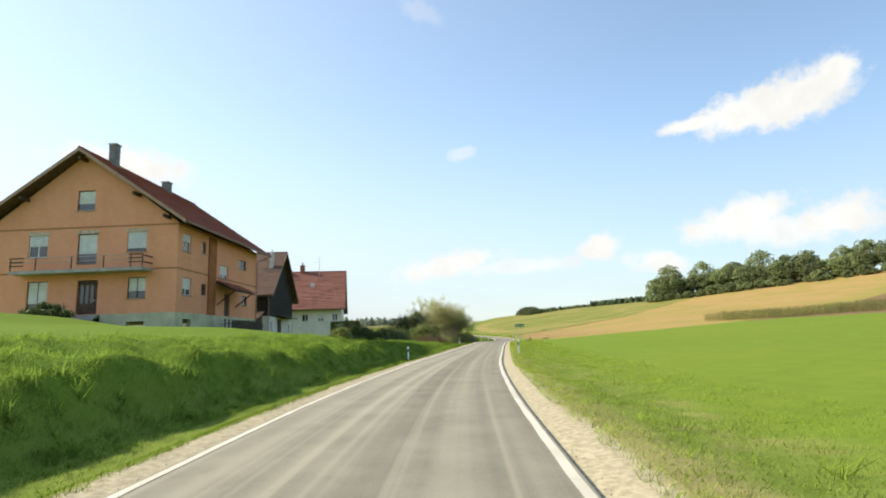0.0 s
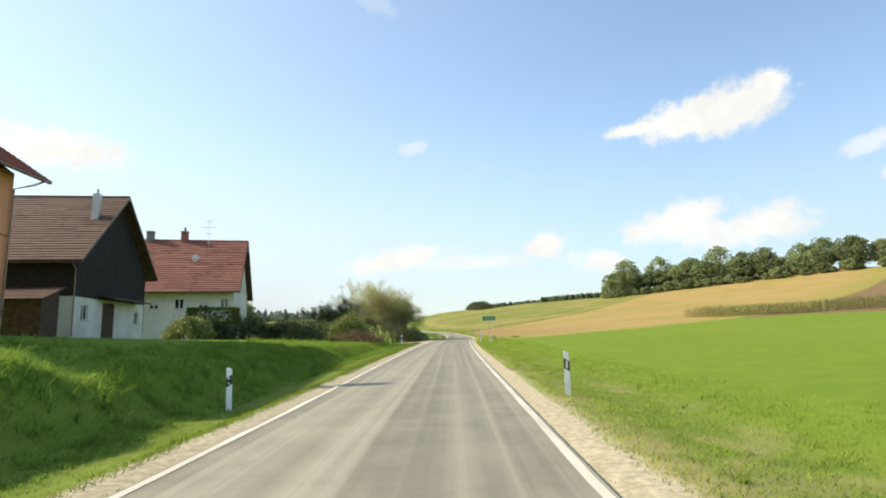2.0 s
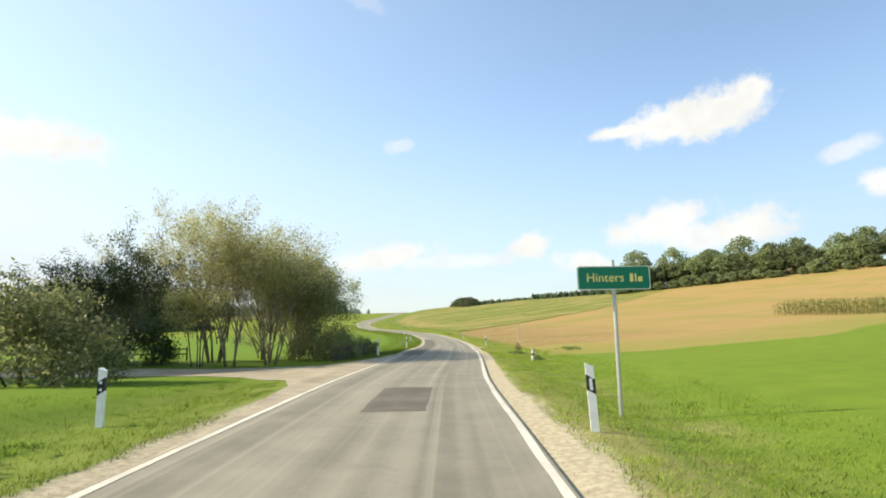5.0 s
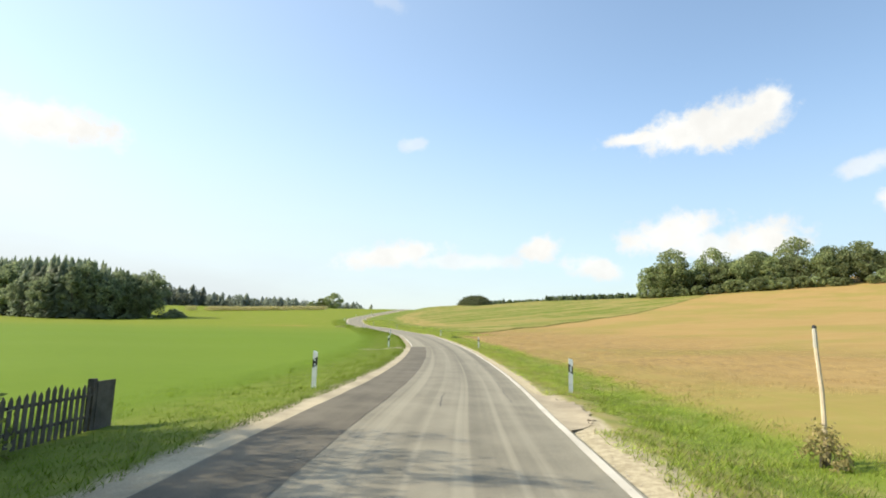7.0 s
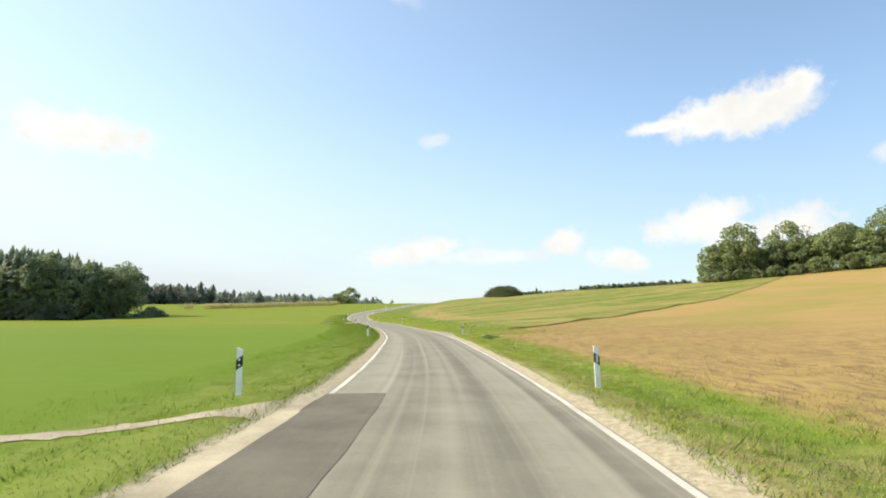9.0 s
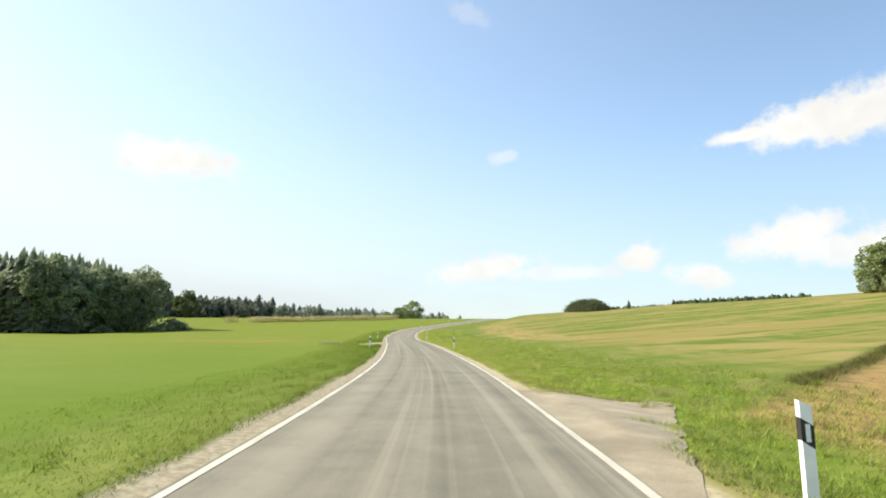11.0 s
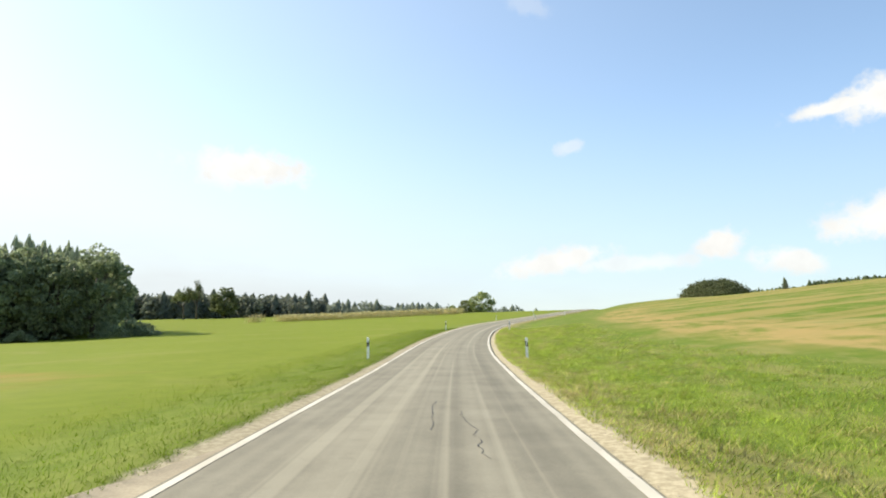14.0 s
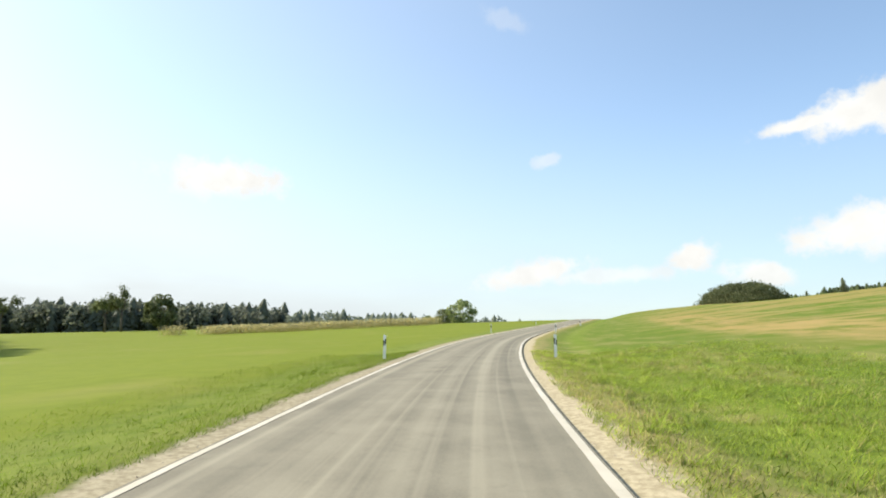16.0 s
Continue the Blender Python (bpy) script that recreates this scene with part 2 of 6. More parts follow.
# ---------------------------------------------------------------- mesh helpers
class Build:
    """Collects vertices and faces for one mesh."""

    def __init__(self):
        self.v, self.f = [], []

    def face(self, *pts):
        n = len(self.v)
        self.v += [tuple(p) for p in pts]
        self.f.append(tuple(range(n, n + len(pts))))
        return self

    def box(self, x0, x1, y0, y1, z0, z1):
        n = len(self.v)
        self.v += [(x, y, z) for z in (z0, z1) for x, y in ((x0, y0), (x1, y0), (x1, y1), (x0, y1))]
        self.f += [tuple(n + i for i in q) for q in ((3, 2, 1, 0), (4, 5, 6, 7), (0, 1, 5, 4), (1, 2, 6, 5), (2, 3, 7, 6), (3, 0, 4, 7))]
        return self

    def prism(self, outline, way):
        """A closed outline pushed along a vector."""
        n, m = len(self.v), len(outline)
        w = Vector(way)
        self.v += [tuple(p) for p in outline] + [tuple(Vector(p) + w) for p in outline]
        self.f += [tuple(range(n + m - 1, n - 1, -1)), tuple(range(n + m, n + 2 * m))]
        self.f += [(n + i, n + (i + 1) % m, n + m + (i + 1) % m, n + m + i) for i in range(m)]
        return self

    def tube(self, pts, radii, sides=6):
        n = len(self.v)
        pts = [Vector(p) for p in pts]
        for i, p in enumerate(pts):
            d = (pts[min(i + 1, len(pts) - 1)] - pts[max(i - 1, 0)]).normalized()
            a = d.cross(Vector((0.3, 0.9, 0.2))).normalized()
            b = d.cross(a)
            for k in range(sides):
                q = 2 * math.pi * k / sides
                self.v.append(tuple(p + radii[i] * (math.cos(q) * a + math.sin(q) * b)))
        for i in range(len(pts) - 1):
            for k in range(sides):
                a, b = n + i * sides + k, n + i * sides + (k + 1) % sides
                self.f.append((a, b, b + sides, a + sides))
        self.f.append(tuple(n + (len(pts) - 1) * sides + k for k in range(sides)))
        self.f.append(tuple(n + k for k in reversed(range(sides))))
        return self

    def welded(self):
        """Joins corners that meet and drops the faces between them, so that a wall is one solid piece."""
        key, seen, where = {}, {}, []
        for p in self.v:
            q = tuple(round(c, 3) for c in p)
            where.append(key.setdefault(q, len(key)))
        for f in self.f:
            g = tuple(where[i] for i in f)
            seen.setdefault(frozenset(g), []).append(g)
        self.v = list(key)
        self.f = [g[0] for s, g in seen.items() if len(g) == 1 and len(s) > 2]
        return self

    def mesh(self, name, mat, smooth=False):
        me = bpy.data.meshes.new(name)
        me.from_pydata(self.v, [], self.f)
        if mat:
            me.materials.append(mat)
        if smooth:
            me.polygons.foreach_set("use_smooth", [True] * len(me.polygons))
        me.update()
        return me


def part(name, build, mat, parent, label="", smooth=False):
    ob = new(name, build.mesh(name, mat, smooth) if isinstance(build, Build) else build)
    ob.parent = parent
    return tagged(ob, label)


def thing(name, label, category, x=0, y=0, z=0, turn=0, group="", kind=""):
    ob = new(name)
    ob.matrix_basis = pose(x, y, z, 0, 0, turn)
    return tagged(ob, label, category, group, kind)


def quads_mesh(name, corners, mat):
    """corners: an array of n x 4 x 3, one loose quad each."""
    c = np.asarray(corners, np.float32)
    n = len(c)
    me = bpy.data.meshes.new(name)
    me.vertices.add(4 * n), me.loops.add(4 * n), me.polygons.add(n)
    me.vertices.foreach_set("co", c.reshape(-1))
    me.loops.foreach_set("vertex_index", np.arange(4 * n, dtype=np.int32))
    me.polygons.foreach_set("loop_start", np.arange(0, 4 * n, 4, dtype=np.int32))
    me.materials.append(mat)
    me.update(calc_edges=True)
    return me


def grid_mesh(name, pts, mat, attrs=None, uv=None, smooth=True):
    """pts: an array of rows x columns x 3."""
    r, c, _ = pts.shape
    i = np.arange(r * c).reshape(r, c)
    quads = np.stack([i[:-1, :-1], i[:-1, 1:], i[1:, 1:], i[1:, :-1]], -1).reshape(-1, 4)
    me = bpy.data.meshes.new(name)
    n = len(quads)
    me.vertices.add(r * c), me.loops.add(4 * n), me.polygons.add(n)
    me.vertices.foreach_set("co", pts.astype(np.float32).reshape(-1))
    me.loops.foreach_set("vertex_index", quads.astype(np.int32).reshape(-1))
    me.polygons.foreach_set("loop_start", np.arange(0, 4 * n, 4, dtype=np.int32))
    if smooth:
        me.polygons.foreach_set("use_smooth", np.ones(n, dtype=bool))
    for key, values in (attrs or {}).items():
        a = me.attributes.new(key, "FLOAT", "POINT")
        a.data.foreach_set("value", values.astype(np.float32).reshape(-1))
    me.materials.append(mat)
    me.update(calc_edges=True)
    return me


# ---------------------------------------------------------------- materials
def plain(name, color, rough=0.7, vary=0.12, scale=3.0, metal=0.0, bump=0.0, spec=0.35):
    """A painted or raw surface with stains and fine grain."""
    m, k = material(name)
    p = k.own()
    big, fine = k.noise(p, scale, 4.0), k.noise(p, scale * 14, 2.0)
    f = k.math("ADD", k.math("MULTIPLY", big, 0.7), k.math("MULTIPLY", fine, 0.3))
    dark, light = [tuple(min(1, c * q) for c in color) for q in (1 - 1.6 * vary, 1 + 1.2 * vary)]
    col = k.mix(k.ramp(f, 0.3, 0.7, 0.0, 1.0), dark, light)
    k.surface(col, rough, k.bump(fine, bump) if bump else None, metal, spec)
    return m


def leafy(name, tones, gloss=0.55, through=0.25):
    """Leaves: each leaf has its own tone, and lets some light through."""
    m, k = material(name)
    f = k.island()
    col = k.mix(k.ramp(f, 0.0, 0.55, 0.0, 1.0), tones[0], tones[1])
    col = k.mix(k.ramp(f, 0.6, 1.0, 0.0, 1.0), col, tones[2])
    tree_tone = k.math("ADD", 0.7, k.math("MULTIPLY", k.chance(), 0.6))
    sc = k.t.nodes.new("ShaderNodeVectorMath")
    sc.operation = "SCALE"
    k.put(sc.inputs[0], col), k.put(sc.inputs["Scale"], tree_tone)
    n = k.surface(sc.outputs[0], gloss, spec=0.25)
    tr = k.t.nodes.new("ShaderNodeBsdfTranslucent")
    k.put(tr.inputs[0], sc.outputs[0])
    add = k.t.nodes.new("ShaderNodeMixShader")
    add.inputs[0].default_value = through
    k.t.links.new(n.outputs[0], add.inputs[1]), k.t.links.new(tr.outputs[0], add.inputs[2])
    out = [q for q in k.t.nodes if q.type == "OUTPUT_MATERIAL"][0]
    k.t.links.new(add.outputs[0], out.inputs[0])
    return m


def ground_material():
    m, k = material("fields")
    p = k.position()
    x, y, _ = k.xyz(p)
    s = k.attr("lat")
    wob = k.math("MULTIPLY", k.math("SUBTRACT", k.noise(p, 0.25, 4.0), 0.5), 5.0)
    fine = k.noise(p, 9.0, 4.0, 0.65)
    mid = k.noise(p, 1.1, 4.0, 0.6)
    broad = k.noise(p, 0.045, 3.0)
    tuft = k.noise(k.scaled(p, 1.0, 0.6, 1.0), 2.0, 5.0, 0.65)

    def above(value, edge, soft=0.5, rag=1.0):
        v = k.math("ADD", value, k.math("MULTIPLY", wob, rag))
        return k.ramp(v, edge - soft, edge + soft, 0.0, 1.0)

    def both(a, b):
        return k.math("MULTIPLY", a, b)

    def no(a):
        return k.math("SUBTRACT", 1.0, a)

    # mown meadow, bright green with paler swathes
    green = k.mix(k.ramp(mid, 0.3, 0.7, 0.0, 1.0), GREEN_A, GREEN_B)
    green = k.mix(k.math("MULTIPLY", k.ramp(fine, 0.5, 0.8, 0.0, 1.0), 0.45), green, GREEN_C)
    green = k.mix(k.math("MULTIPLY", k.ramp(broad, 0.4, 0.7, 0.0, 1.0), 0.4), green, GREEN_D)
    # the meadow on the low side is lusher
    green = k.mix(k.math("MULTIPLY", k.ramp(s, 1.0, -1.0, 0.0, 1.0), 0.75), green, LUSH)
    # left meadow further on is more olive
    olive = k.mix(k.ramp(mid, 0.3, 0.7, 0.0, 1.0), OLIVE_A, OLIVE_B)
    olive = k.mix(k.math("MULTIPLY", k.ramp(k.noise(p, 0.16, 5.0), 0.5, 0.75, 0.0, 1.0), 0.22), olive, DRY)
    # a rusty patch of docks in the low meadow
    px_, py_ = k.math("DIVIDE", k.math("ADD", x, 25.0), 13.0), k.math("DIVIDE", k.math("SUBTRACT", y, 251.0), 9.0)
    rust = k.ramp(k.math("ADD", k.math("SQRT", k.math("ADD", k.math("MULTIPLY", px_, px_), k.math("MULTIPLY", py_, py_))), k.math("MULTIPLY", wob, 0.3)), 1.2, 0.1, 0.0, 0.95)
    olive = k.mix(rust, olive, (0.30, 0.19, 0.055))
    left = above(s, 0.0, 0.5, 0.0)
    col = k.mix(both(no(left), above(y, 215, 45, 2.0)), green, olive)
    # harvested field on the slope: straw and earth with green regrowth
    rows_ = k.noise(k.scaled(p, 0.12, 1.2, 1.0, radians(38)), 1.0, 5.0, 0.7)
    straw = k.mix(k.ramp(rows_, 0.35, 0.7, 0.0, 1.0), STRAW_A, STRAW_B)
    straw = k.mix(k.math("MULTIPLY", k.ramp(k.noise(p, 0.06, 5.0), 0.46, 0.62, 0.0, 1.0), 0.5), straw, REGROW)
    tilled = k.t.nodes.new("ShaderNodeCombineXYZ")
    k.put(tilled.inputs[0], k.math("MULTIPLY", s, 2.3)), k.put(tilled.inputs[1], k.math("MULTIPLY", y, 0.45))
    clods = k.ramp(k.noise(tilled.outputs[0], 1.6, 6.0, 0.75), 0.46, 0.60, 0.0, 0.95)
    straw = k.mix(both(both(clods, k.ramp(y, 116.0, 142.0, 0.12, 1.0)), no(above(s, 26, 14, 1.5))), straw, EARTH)
    # green regrowth along the lower hem of the field
    hem_ = k.math("SUBTRACT", y, k.math("MULTIPLY", k.math("MAXIMUM", k.math("SUBTRACT", x, 30.0), 0.0), 0.8))
    straw = k.mix(k.ramp(k.math("ADD", hem_, k.math("MULTIPLY", wob, 1.6)), 128.0, 104.0, 0.0, 0.75), straw, REGROW)
    straw = k.mix(k.math("MULTIPLY", both(k.ramp(k.math("ADD", s, wob), 15.0, 8.0, 0.0, 0.6), k.ramp(y, 150.0, 120.0, 0.0, 1.0)), k.ramp(mid, 0.3, 0.65, 0.2, 1.0)), straw, REGROW)
    ahead = k.math("SUBTRACT", y, k.math("MULTIPLY", k.math("MAXIMUM", k.math("SUBTRACT", x, 30.0), 0.0), 0.8))
    in_b = above(ahead, 105, 0.5, 0.25)
    furrow = k.math("SUBTRACT", k.math("SUBTRACT", y, 200.0), k.math("MULTIPLY", k.math("SUBTRACT", x, 20.5), 1.138))
    in_c = above(furrow, 0.0, 0.7, 0.3)
    wide = above(s, 6.4, 0.8, 0.3)
    col = k.mix(both(both(left, wide), both(in_b, no(in_c))), col, straw)
    # field behind the maize
    maize_soil = both(both(left, above(x, 67, 1.0, 0.3)), both(above(y, 20, 5), no(in_b)))
    col = k.mix(maize_soil, col, EARTH)
    # banded fields beyond the furrow
    q = k.math("SUBTRACT", y, k.math("MULTIPLY", x, 0.55))
    bandvec = k.t.nodes.new("ShaderNodeCombineXYZ")
    k.put(bandvec.inputs[0], k.math("MULTIPLY", q, 0.16)), k.put(bandvec.inputs[1], k.math("MULTIPLY", x, 0.012))
    band = k.noise(bandvec.outputs[0], 1.0, 3.0, 0.6)
    meadow = k.mix(k.ramp(mid, 0.3, 0.7, 0.0, 1.0), BAND_A, BAND_B)
    dryness = k.noise(k.scaled(p, 0.5, 0.22, 1.0), 1.0, 5.0, 0.68)
    meadow = k.mix(k.math("MULTIPLY", k.ramp(dryness, 0.47, 0.64, 0.0, 1.0), 0.4), meadow, DRY)
    stubble = k.mix(k.ramp(band, 0.47, 0.53, 0.0, 0.9), meadow, BAND_C)
    stubble = k.mix(k.math("MULTIPLY", k.ramp(k.noise(k.scaled(p, 0.03, 0.12, 1, radians(25)), 1.0, 4.0), 0.55, 0.64, 0.0, 1.0), 0.8), stubble, BAND_D)
    rough_edge = above(s, 15, 6, 1.5)
    col = k.mix(both(both(left, wide), in_c), col, k.mix(rough_edge, meadow, stubble))
    # dry mown strip between the long grass and the fields
    sw = k.math("ADD", s, k.math("MULTIPLY", wob, 0.5))
    strip_ = both(both(k.ramp(sw, 13.5, 16.5, 0.0, 1.0), k.ramp(sw, 24.0, 20.5, 0.0, 1.0)), both(above(y, 242, 14, 2.0), no(above(y, 380, 14, 2.0))))
    col = k.mix(k.math("MULTIPLY", strip_, k.ramp(dryness, 0.38, 0.6, 0.12, 0.75)), col, TAN)
    # dark furrow with weeds
    ditch = both(both(left, above(s, 9, 2, 0.6)), both(k.ramp(furrow, -1.7, -0.5, 0.0, 1.0), k.ramp(furrow, 1.7, 0.6, 0.0, 1.0)))
    col = k.mix(k.math("MULTIPLY", ditch, 0.55), col, DITCH)
    # verge: longer grass, drier towards the gravel
    a = k.math("ABSOLUTE", s)
    verge = both(k.ramp(k.math("ADD", a, k.math("MULTIPLY", wob, 0.25)), 6.6, 5.2, 0.0, 1.0), 1.0)
    vcol = k.mix(k.ramp(tuft, 0.35, 0.65, 0.0, 1.0), VERGE_A, VERGE_B)
    sunny = k.math("ADD", 0.15, k.math("MULTIPLY", left, 0.85))
    vcol = k.mix(k.math("MULTIPLY", k.ramp(k.noise(p, 0.6, 4.0), 0.5, 0.66, 0.0, 0.6), sunny), vcol, DRY)
    col = k.mix(k.math("MULTIPLY", verge, 0.85), col, vcol)
    dirt = k.ramp(k.math("ADD", a, k.math("MULTIPLY", wob, 0.16)), 4.3, 3.5, 0.0, 1.0)
    col = k.mix(k.math("MULTIPLY", dirt, k.math("MULTIPLY", k.ramp(mid, 0.3, 0.6, 0.3, 0.75), sunny)), col, DRY)
    gravel = k.mix(k.ramp(fine, 0.3, 0.7, 0.0, 1.0), GRAVEL_A, GRAVEL_B)
    side = k.mix(left, (0.08, 0.08, 0.08), (0.2, 0.2, 0.2))
    n = k.t.nodes.new("ShaderNodeSeparateColor")
    k.put(n.inputs[0], side)
    gv = k.ramp(k.math("ADD", k.math("SUBTRACT", a, k.math("MULTIPLY", n.outputs[0], k.ramp(y, 150.0, 220.0, 1.0, 0.3))), k.math("ADD", k.math("MULTIPLY", wob, 0.10), k.math("MULTIPLY", k.math("SUBTRACT", mid, 0.5), 0.5))), 3.05, 2.8, 0.0, 1.0)
    col = k.mix(gv, col, gravel)
    height = k.math("ADD", k.math("MULTIPLY", tuft, 0.7), k.math("MULTIPLY", fine, 0.3))
    height = k.math("MULTIPLY", height, k.math("SUBTRACT", 1.0, k.math("MULTIPLY", gv, 0.9)))
    k.surface(col, 0.92, k.bump(height, 0.35, 0.08), spec=0.06)
    return m


GREEN_A, GREEN_B, GREEN_C, GREEN_D = (0.122, 0.184, 0.018), (0.158, 0.220, 0.022), (0.182, 0.238, 0.030), (0.182, 0.224, 0.024)
LUSH = (0.125, 0.195, 0.020)
OLIVE_A, OLIVE_B, DRY = (0.155, 0.195, 0.020), (0.182, 0.216, 0.024), (0.33, 0.27, 0.115)
STRAW_A, STRAW_B, REGROW, EARTH = (0.325, 0.215, 0.078), (0.385, 0.268, 0.102), (0.235, 0.225, 0.05), (0.19, 0.128, 0.062)
BAND_A, BAND_B, BAND_C, BAND_D = (0.105, 0.158, 0.018), (0.135, 0.18, 0.025), (0.27, 0.22, 0.07), (0.31, 0.25, 0.09)
TAN = (0.36, 0.255, 0.10)
DITCH, VERGE_A, VERGE_B = (0.09, 0.10, 0.025), (0.125, 0.172, 0.024), (0.18, 0.218, 0.04)
GRAVEL_A, GRAVEL_B = (0.31, 0.262, 0.165), (0.49, 0.42, 0.28)
FIELDS = ground_material()


def asphalt_material(name, tone, streaks=0.5):
    m, k = material(name)
    uv = k.t.nodes.new("ShaderNodeUVMap").outputs[0]
    p = k.position()
    grain = k.noise(p, 34.0, 3.0, 0.75)
    mott = k.noise(p, 0.9, 5.0, 0.6)
    along = k.noise(k.scaled(uv, 1.5, 0.010, 1.0), 1.0, 3.0, 0.5)
    thin = k.noise(k.scaled(uv, 3.4, 0.014, 1.0), 1.0, 3.0, 0.5)
    f = k.math("ADD", k.math("MULTIPLY", mott, 0.4), k.math("ADD", k.math("MULTIPLY", along, 1.6 * streaks), k.math("MULTIPLY", grain, 0.22)))
    base = k.mix(k.ramp(f, 0.18 + 0.5 * streaks, 0.46 + 1.05 * streaks, 0.0, 1.0), tuple(c * 0.58 for c in tone), tuple(c * 1.2 for c in tone))
    pale = k.math("MULTIPLY", k.ramp(thin, 0.5, 0.66, 0.0, 1.0), streaks)
    base = k.mix(pale, base, tuple(min(1, c * 1.42) for c in tone))
    u, v, _ = k.xyz(uv)
    worn = k.math("MULTIPLY", k.ramp(k.noise(p, 2.2, 5.0, 0.7), 0.56, 0.7, 0.0, 1.0), 0.25)
    base = k.mix(worn, base, tuple(c * 0.6 for c in tone))
    k.surface(base, 0.86, k.bump(grain, 0.4, 0.01), spec=0.22)
    return m


ASPHALT = asphalt_material("asphalt", (0.265, 0.24, 0.175), 0.5)
NEW_ASPHALT = asphalt_material("newer_asphalt", (0.158, 0.138, 0.10), 0.12)
SAND = asphalt_material("shoulder_sand", (0.47, 0.40, 0.265), 0.0)
SIDE_ASPHALT = asphalt_material("side_asphalt", (0.42, 0.35, 0.235), 0.0)


def paint_material():
    m, k = material("road_paint")
    p = k.position()
    wear = k.ramp(k.noise(p, 5.0, 5.0, 0.7), 0.6, 0.75, 0.0, 0.65)
    grime = k.noise(p, 0.7, 3.0)
    col = k.mix(k.ramp(grime, 0.3, 0.7, 0.0, 1.0), (0.52, 0.47, 0.36), (0.66, 0.60, 0.48))
    k.surface(k.mix(wear, col, (0.24, 0.22, 0.18)), 0.6)
    return m


PAINT = paint_material()
TAR = plain("tar", (0.085, 0.077, 0.065), 0.7)
BARK = plain("bark", (0.13, 0.105, 0.08), 0.9, 0.3, 4.0, bump=0.6)
PALE_BARK = plain("pale_bark", (0.21, 0.17, 0.11), 0.85, 0.3, 5.0, bump=0.5)
WILLOW = leafy("willow_leaves", ((0.30, 0.31, 0.10), (0.42, 0.40, 0.15), (0.60, 0.54, 0.30)), 0.45, 0.5)
DARK_LEAF = leafy("dark_leaves", ((0.19, 0.22, 0.085), (0.28, 0.30, 0.12), (0.43, 0.42, 0.19)), 0.45, 0.5)
WOOD_LEAF = leafy("wood_leaves", ((0.145, 0.19, 0.085), (0.23, 0.275, 0.115), (0.37, 0.385, 0.16)), 0.55, 0.45)
RED_LEAF = leafy("reddish_leaves", ((0.09, 0.06, 0.03), (0.15, 0.10, 0.05), (0.22, 0.16, 0.08)), 0.55, 0.2)
LIGHT_LEAF = leafy("light_leaves", ((0.10, 0.13, 0.03), (0.16, 0.19, 0.045), (0.24, 0.25, 0.07)), 0.55, 0.25)
# needles and edge leaves: greens lifted so the colour carries distance haze
NEEDLES = leafy("needles", ((0.15, 0.185, 0.12), (0.21, 0.25, 0.155), (0.29, 0.32, 0.19)), 0.6, 0.5)
EDGE_LEAF = leafy("edge_leaves", ((0.16, 0.20, 0.115), (0.235, 0.28, 0.155), (0.34, 0.38, 0.20)), 0.55, 0.5)
DEEP_LEAF = leafy("deep_leaves", ((0.04, 0.062, 0.022), (0.07, 0.098, 0.034), (0.125, 0.15, 0.05)), 0.5, 0.3)
THICKET = leafy("thicket_leaves", ((0.10, 0.125, 0.055), (0.145, 0.17, 0.075), (0.22, 0.235, 0.11)), 0.6, 0.4)
# distance haze is put into these paler, greyer leaf tones
HAZY_LEAF = leafy("hazy_far_leaves", ((0.16, 0.19, 0.15), (0.22, 0.25, 0.185), (0.29, 0.31, 0.21)), 0.7, 0.45)
MAIZE = leafy("maize_leaves", ((0.17, 0.22, 0.055), (0.29, 0.29, 0.09), (0.46, 0.38, 0.16)), 0.6, 0.25)
RIPE_MAIZE = leafy("ripe_maize_leaves", ((0.40, 0.38, 0.16), (0.56, 0.50, 0.24), (0.70, 0.62, 0.34)), 0.6, 0.45)


def blade_material(name, low, high, straw, share):
    """Grass blades: they stand close, so they take the light of the sward; dry patches drift through them."""
    m, k = material(name)
    p = k.position()
    f = k.island()
    col = k.mix(f, low, high)
    dry = k.math("ADD", k.math("MULTIPLY", k.noise(p, 0.6, 4.0), 0.75), k.math("MULTIPLY", f, 0.25))
    col = k.mix(k.ramp(dry, 0.68 - share, 0.80 - share, 0.0, 0.8), col, straw)
    drift = k.ramp(k.noise(p, 1.5, 4.0, 0.6), 0.4, 0.62, 0.72, 1.06)
    sc = k.t.nodes.new("ShaderNodeVectorMath")
    sc.operation = "SCALE"
    k.put(sc.inputs[0], col), k.put(sc.inputs["Scale"], drift)
    col = sc.outputs[0]
    n = k.surface(col, 0.8, spec=0.0)
    tr = k.t.nodes.new("ShaderNodeBsdfTranslucent")
    k.put(tr.inputs[0], col)
    both_ = k.t.nodes.new("ShaderNodeMixShader")
    both_.inputs[0].default_value = 0.5
    k.t.links.new(n.outputs[0], both_.inputs[1]), k.t.links.new(tr.outputs[0], both_.inputs[2])
    out = [q for q in k.t.nodes if q.type == "OUTPUT_MATERIAL"][0]
    k.t.links.new(both_.outputs[0], out.inputs[0])
    return m


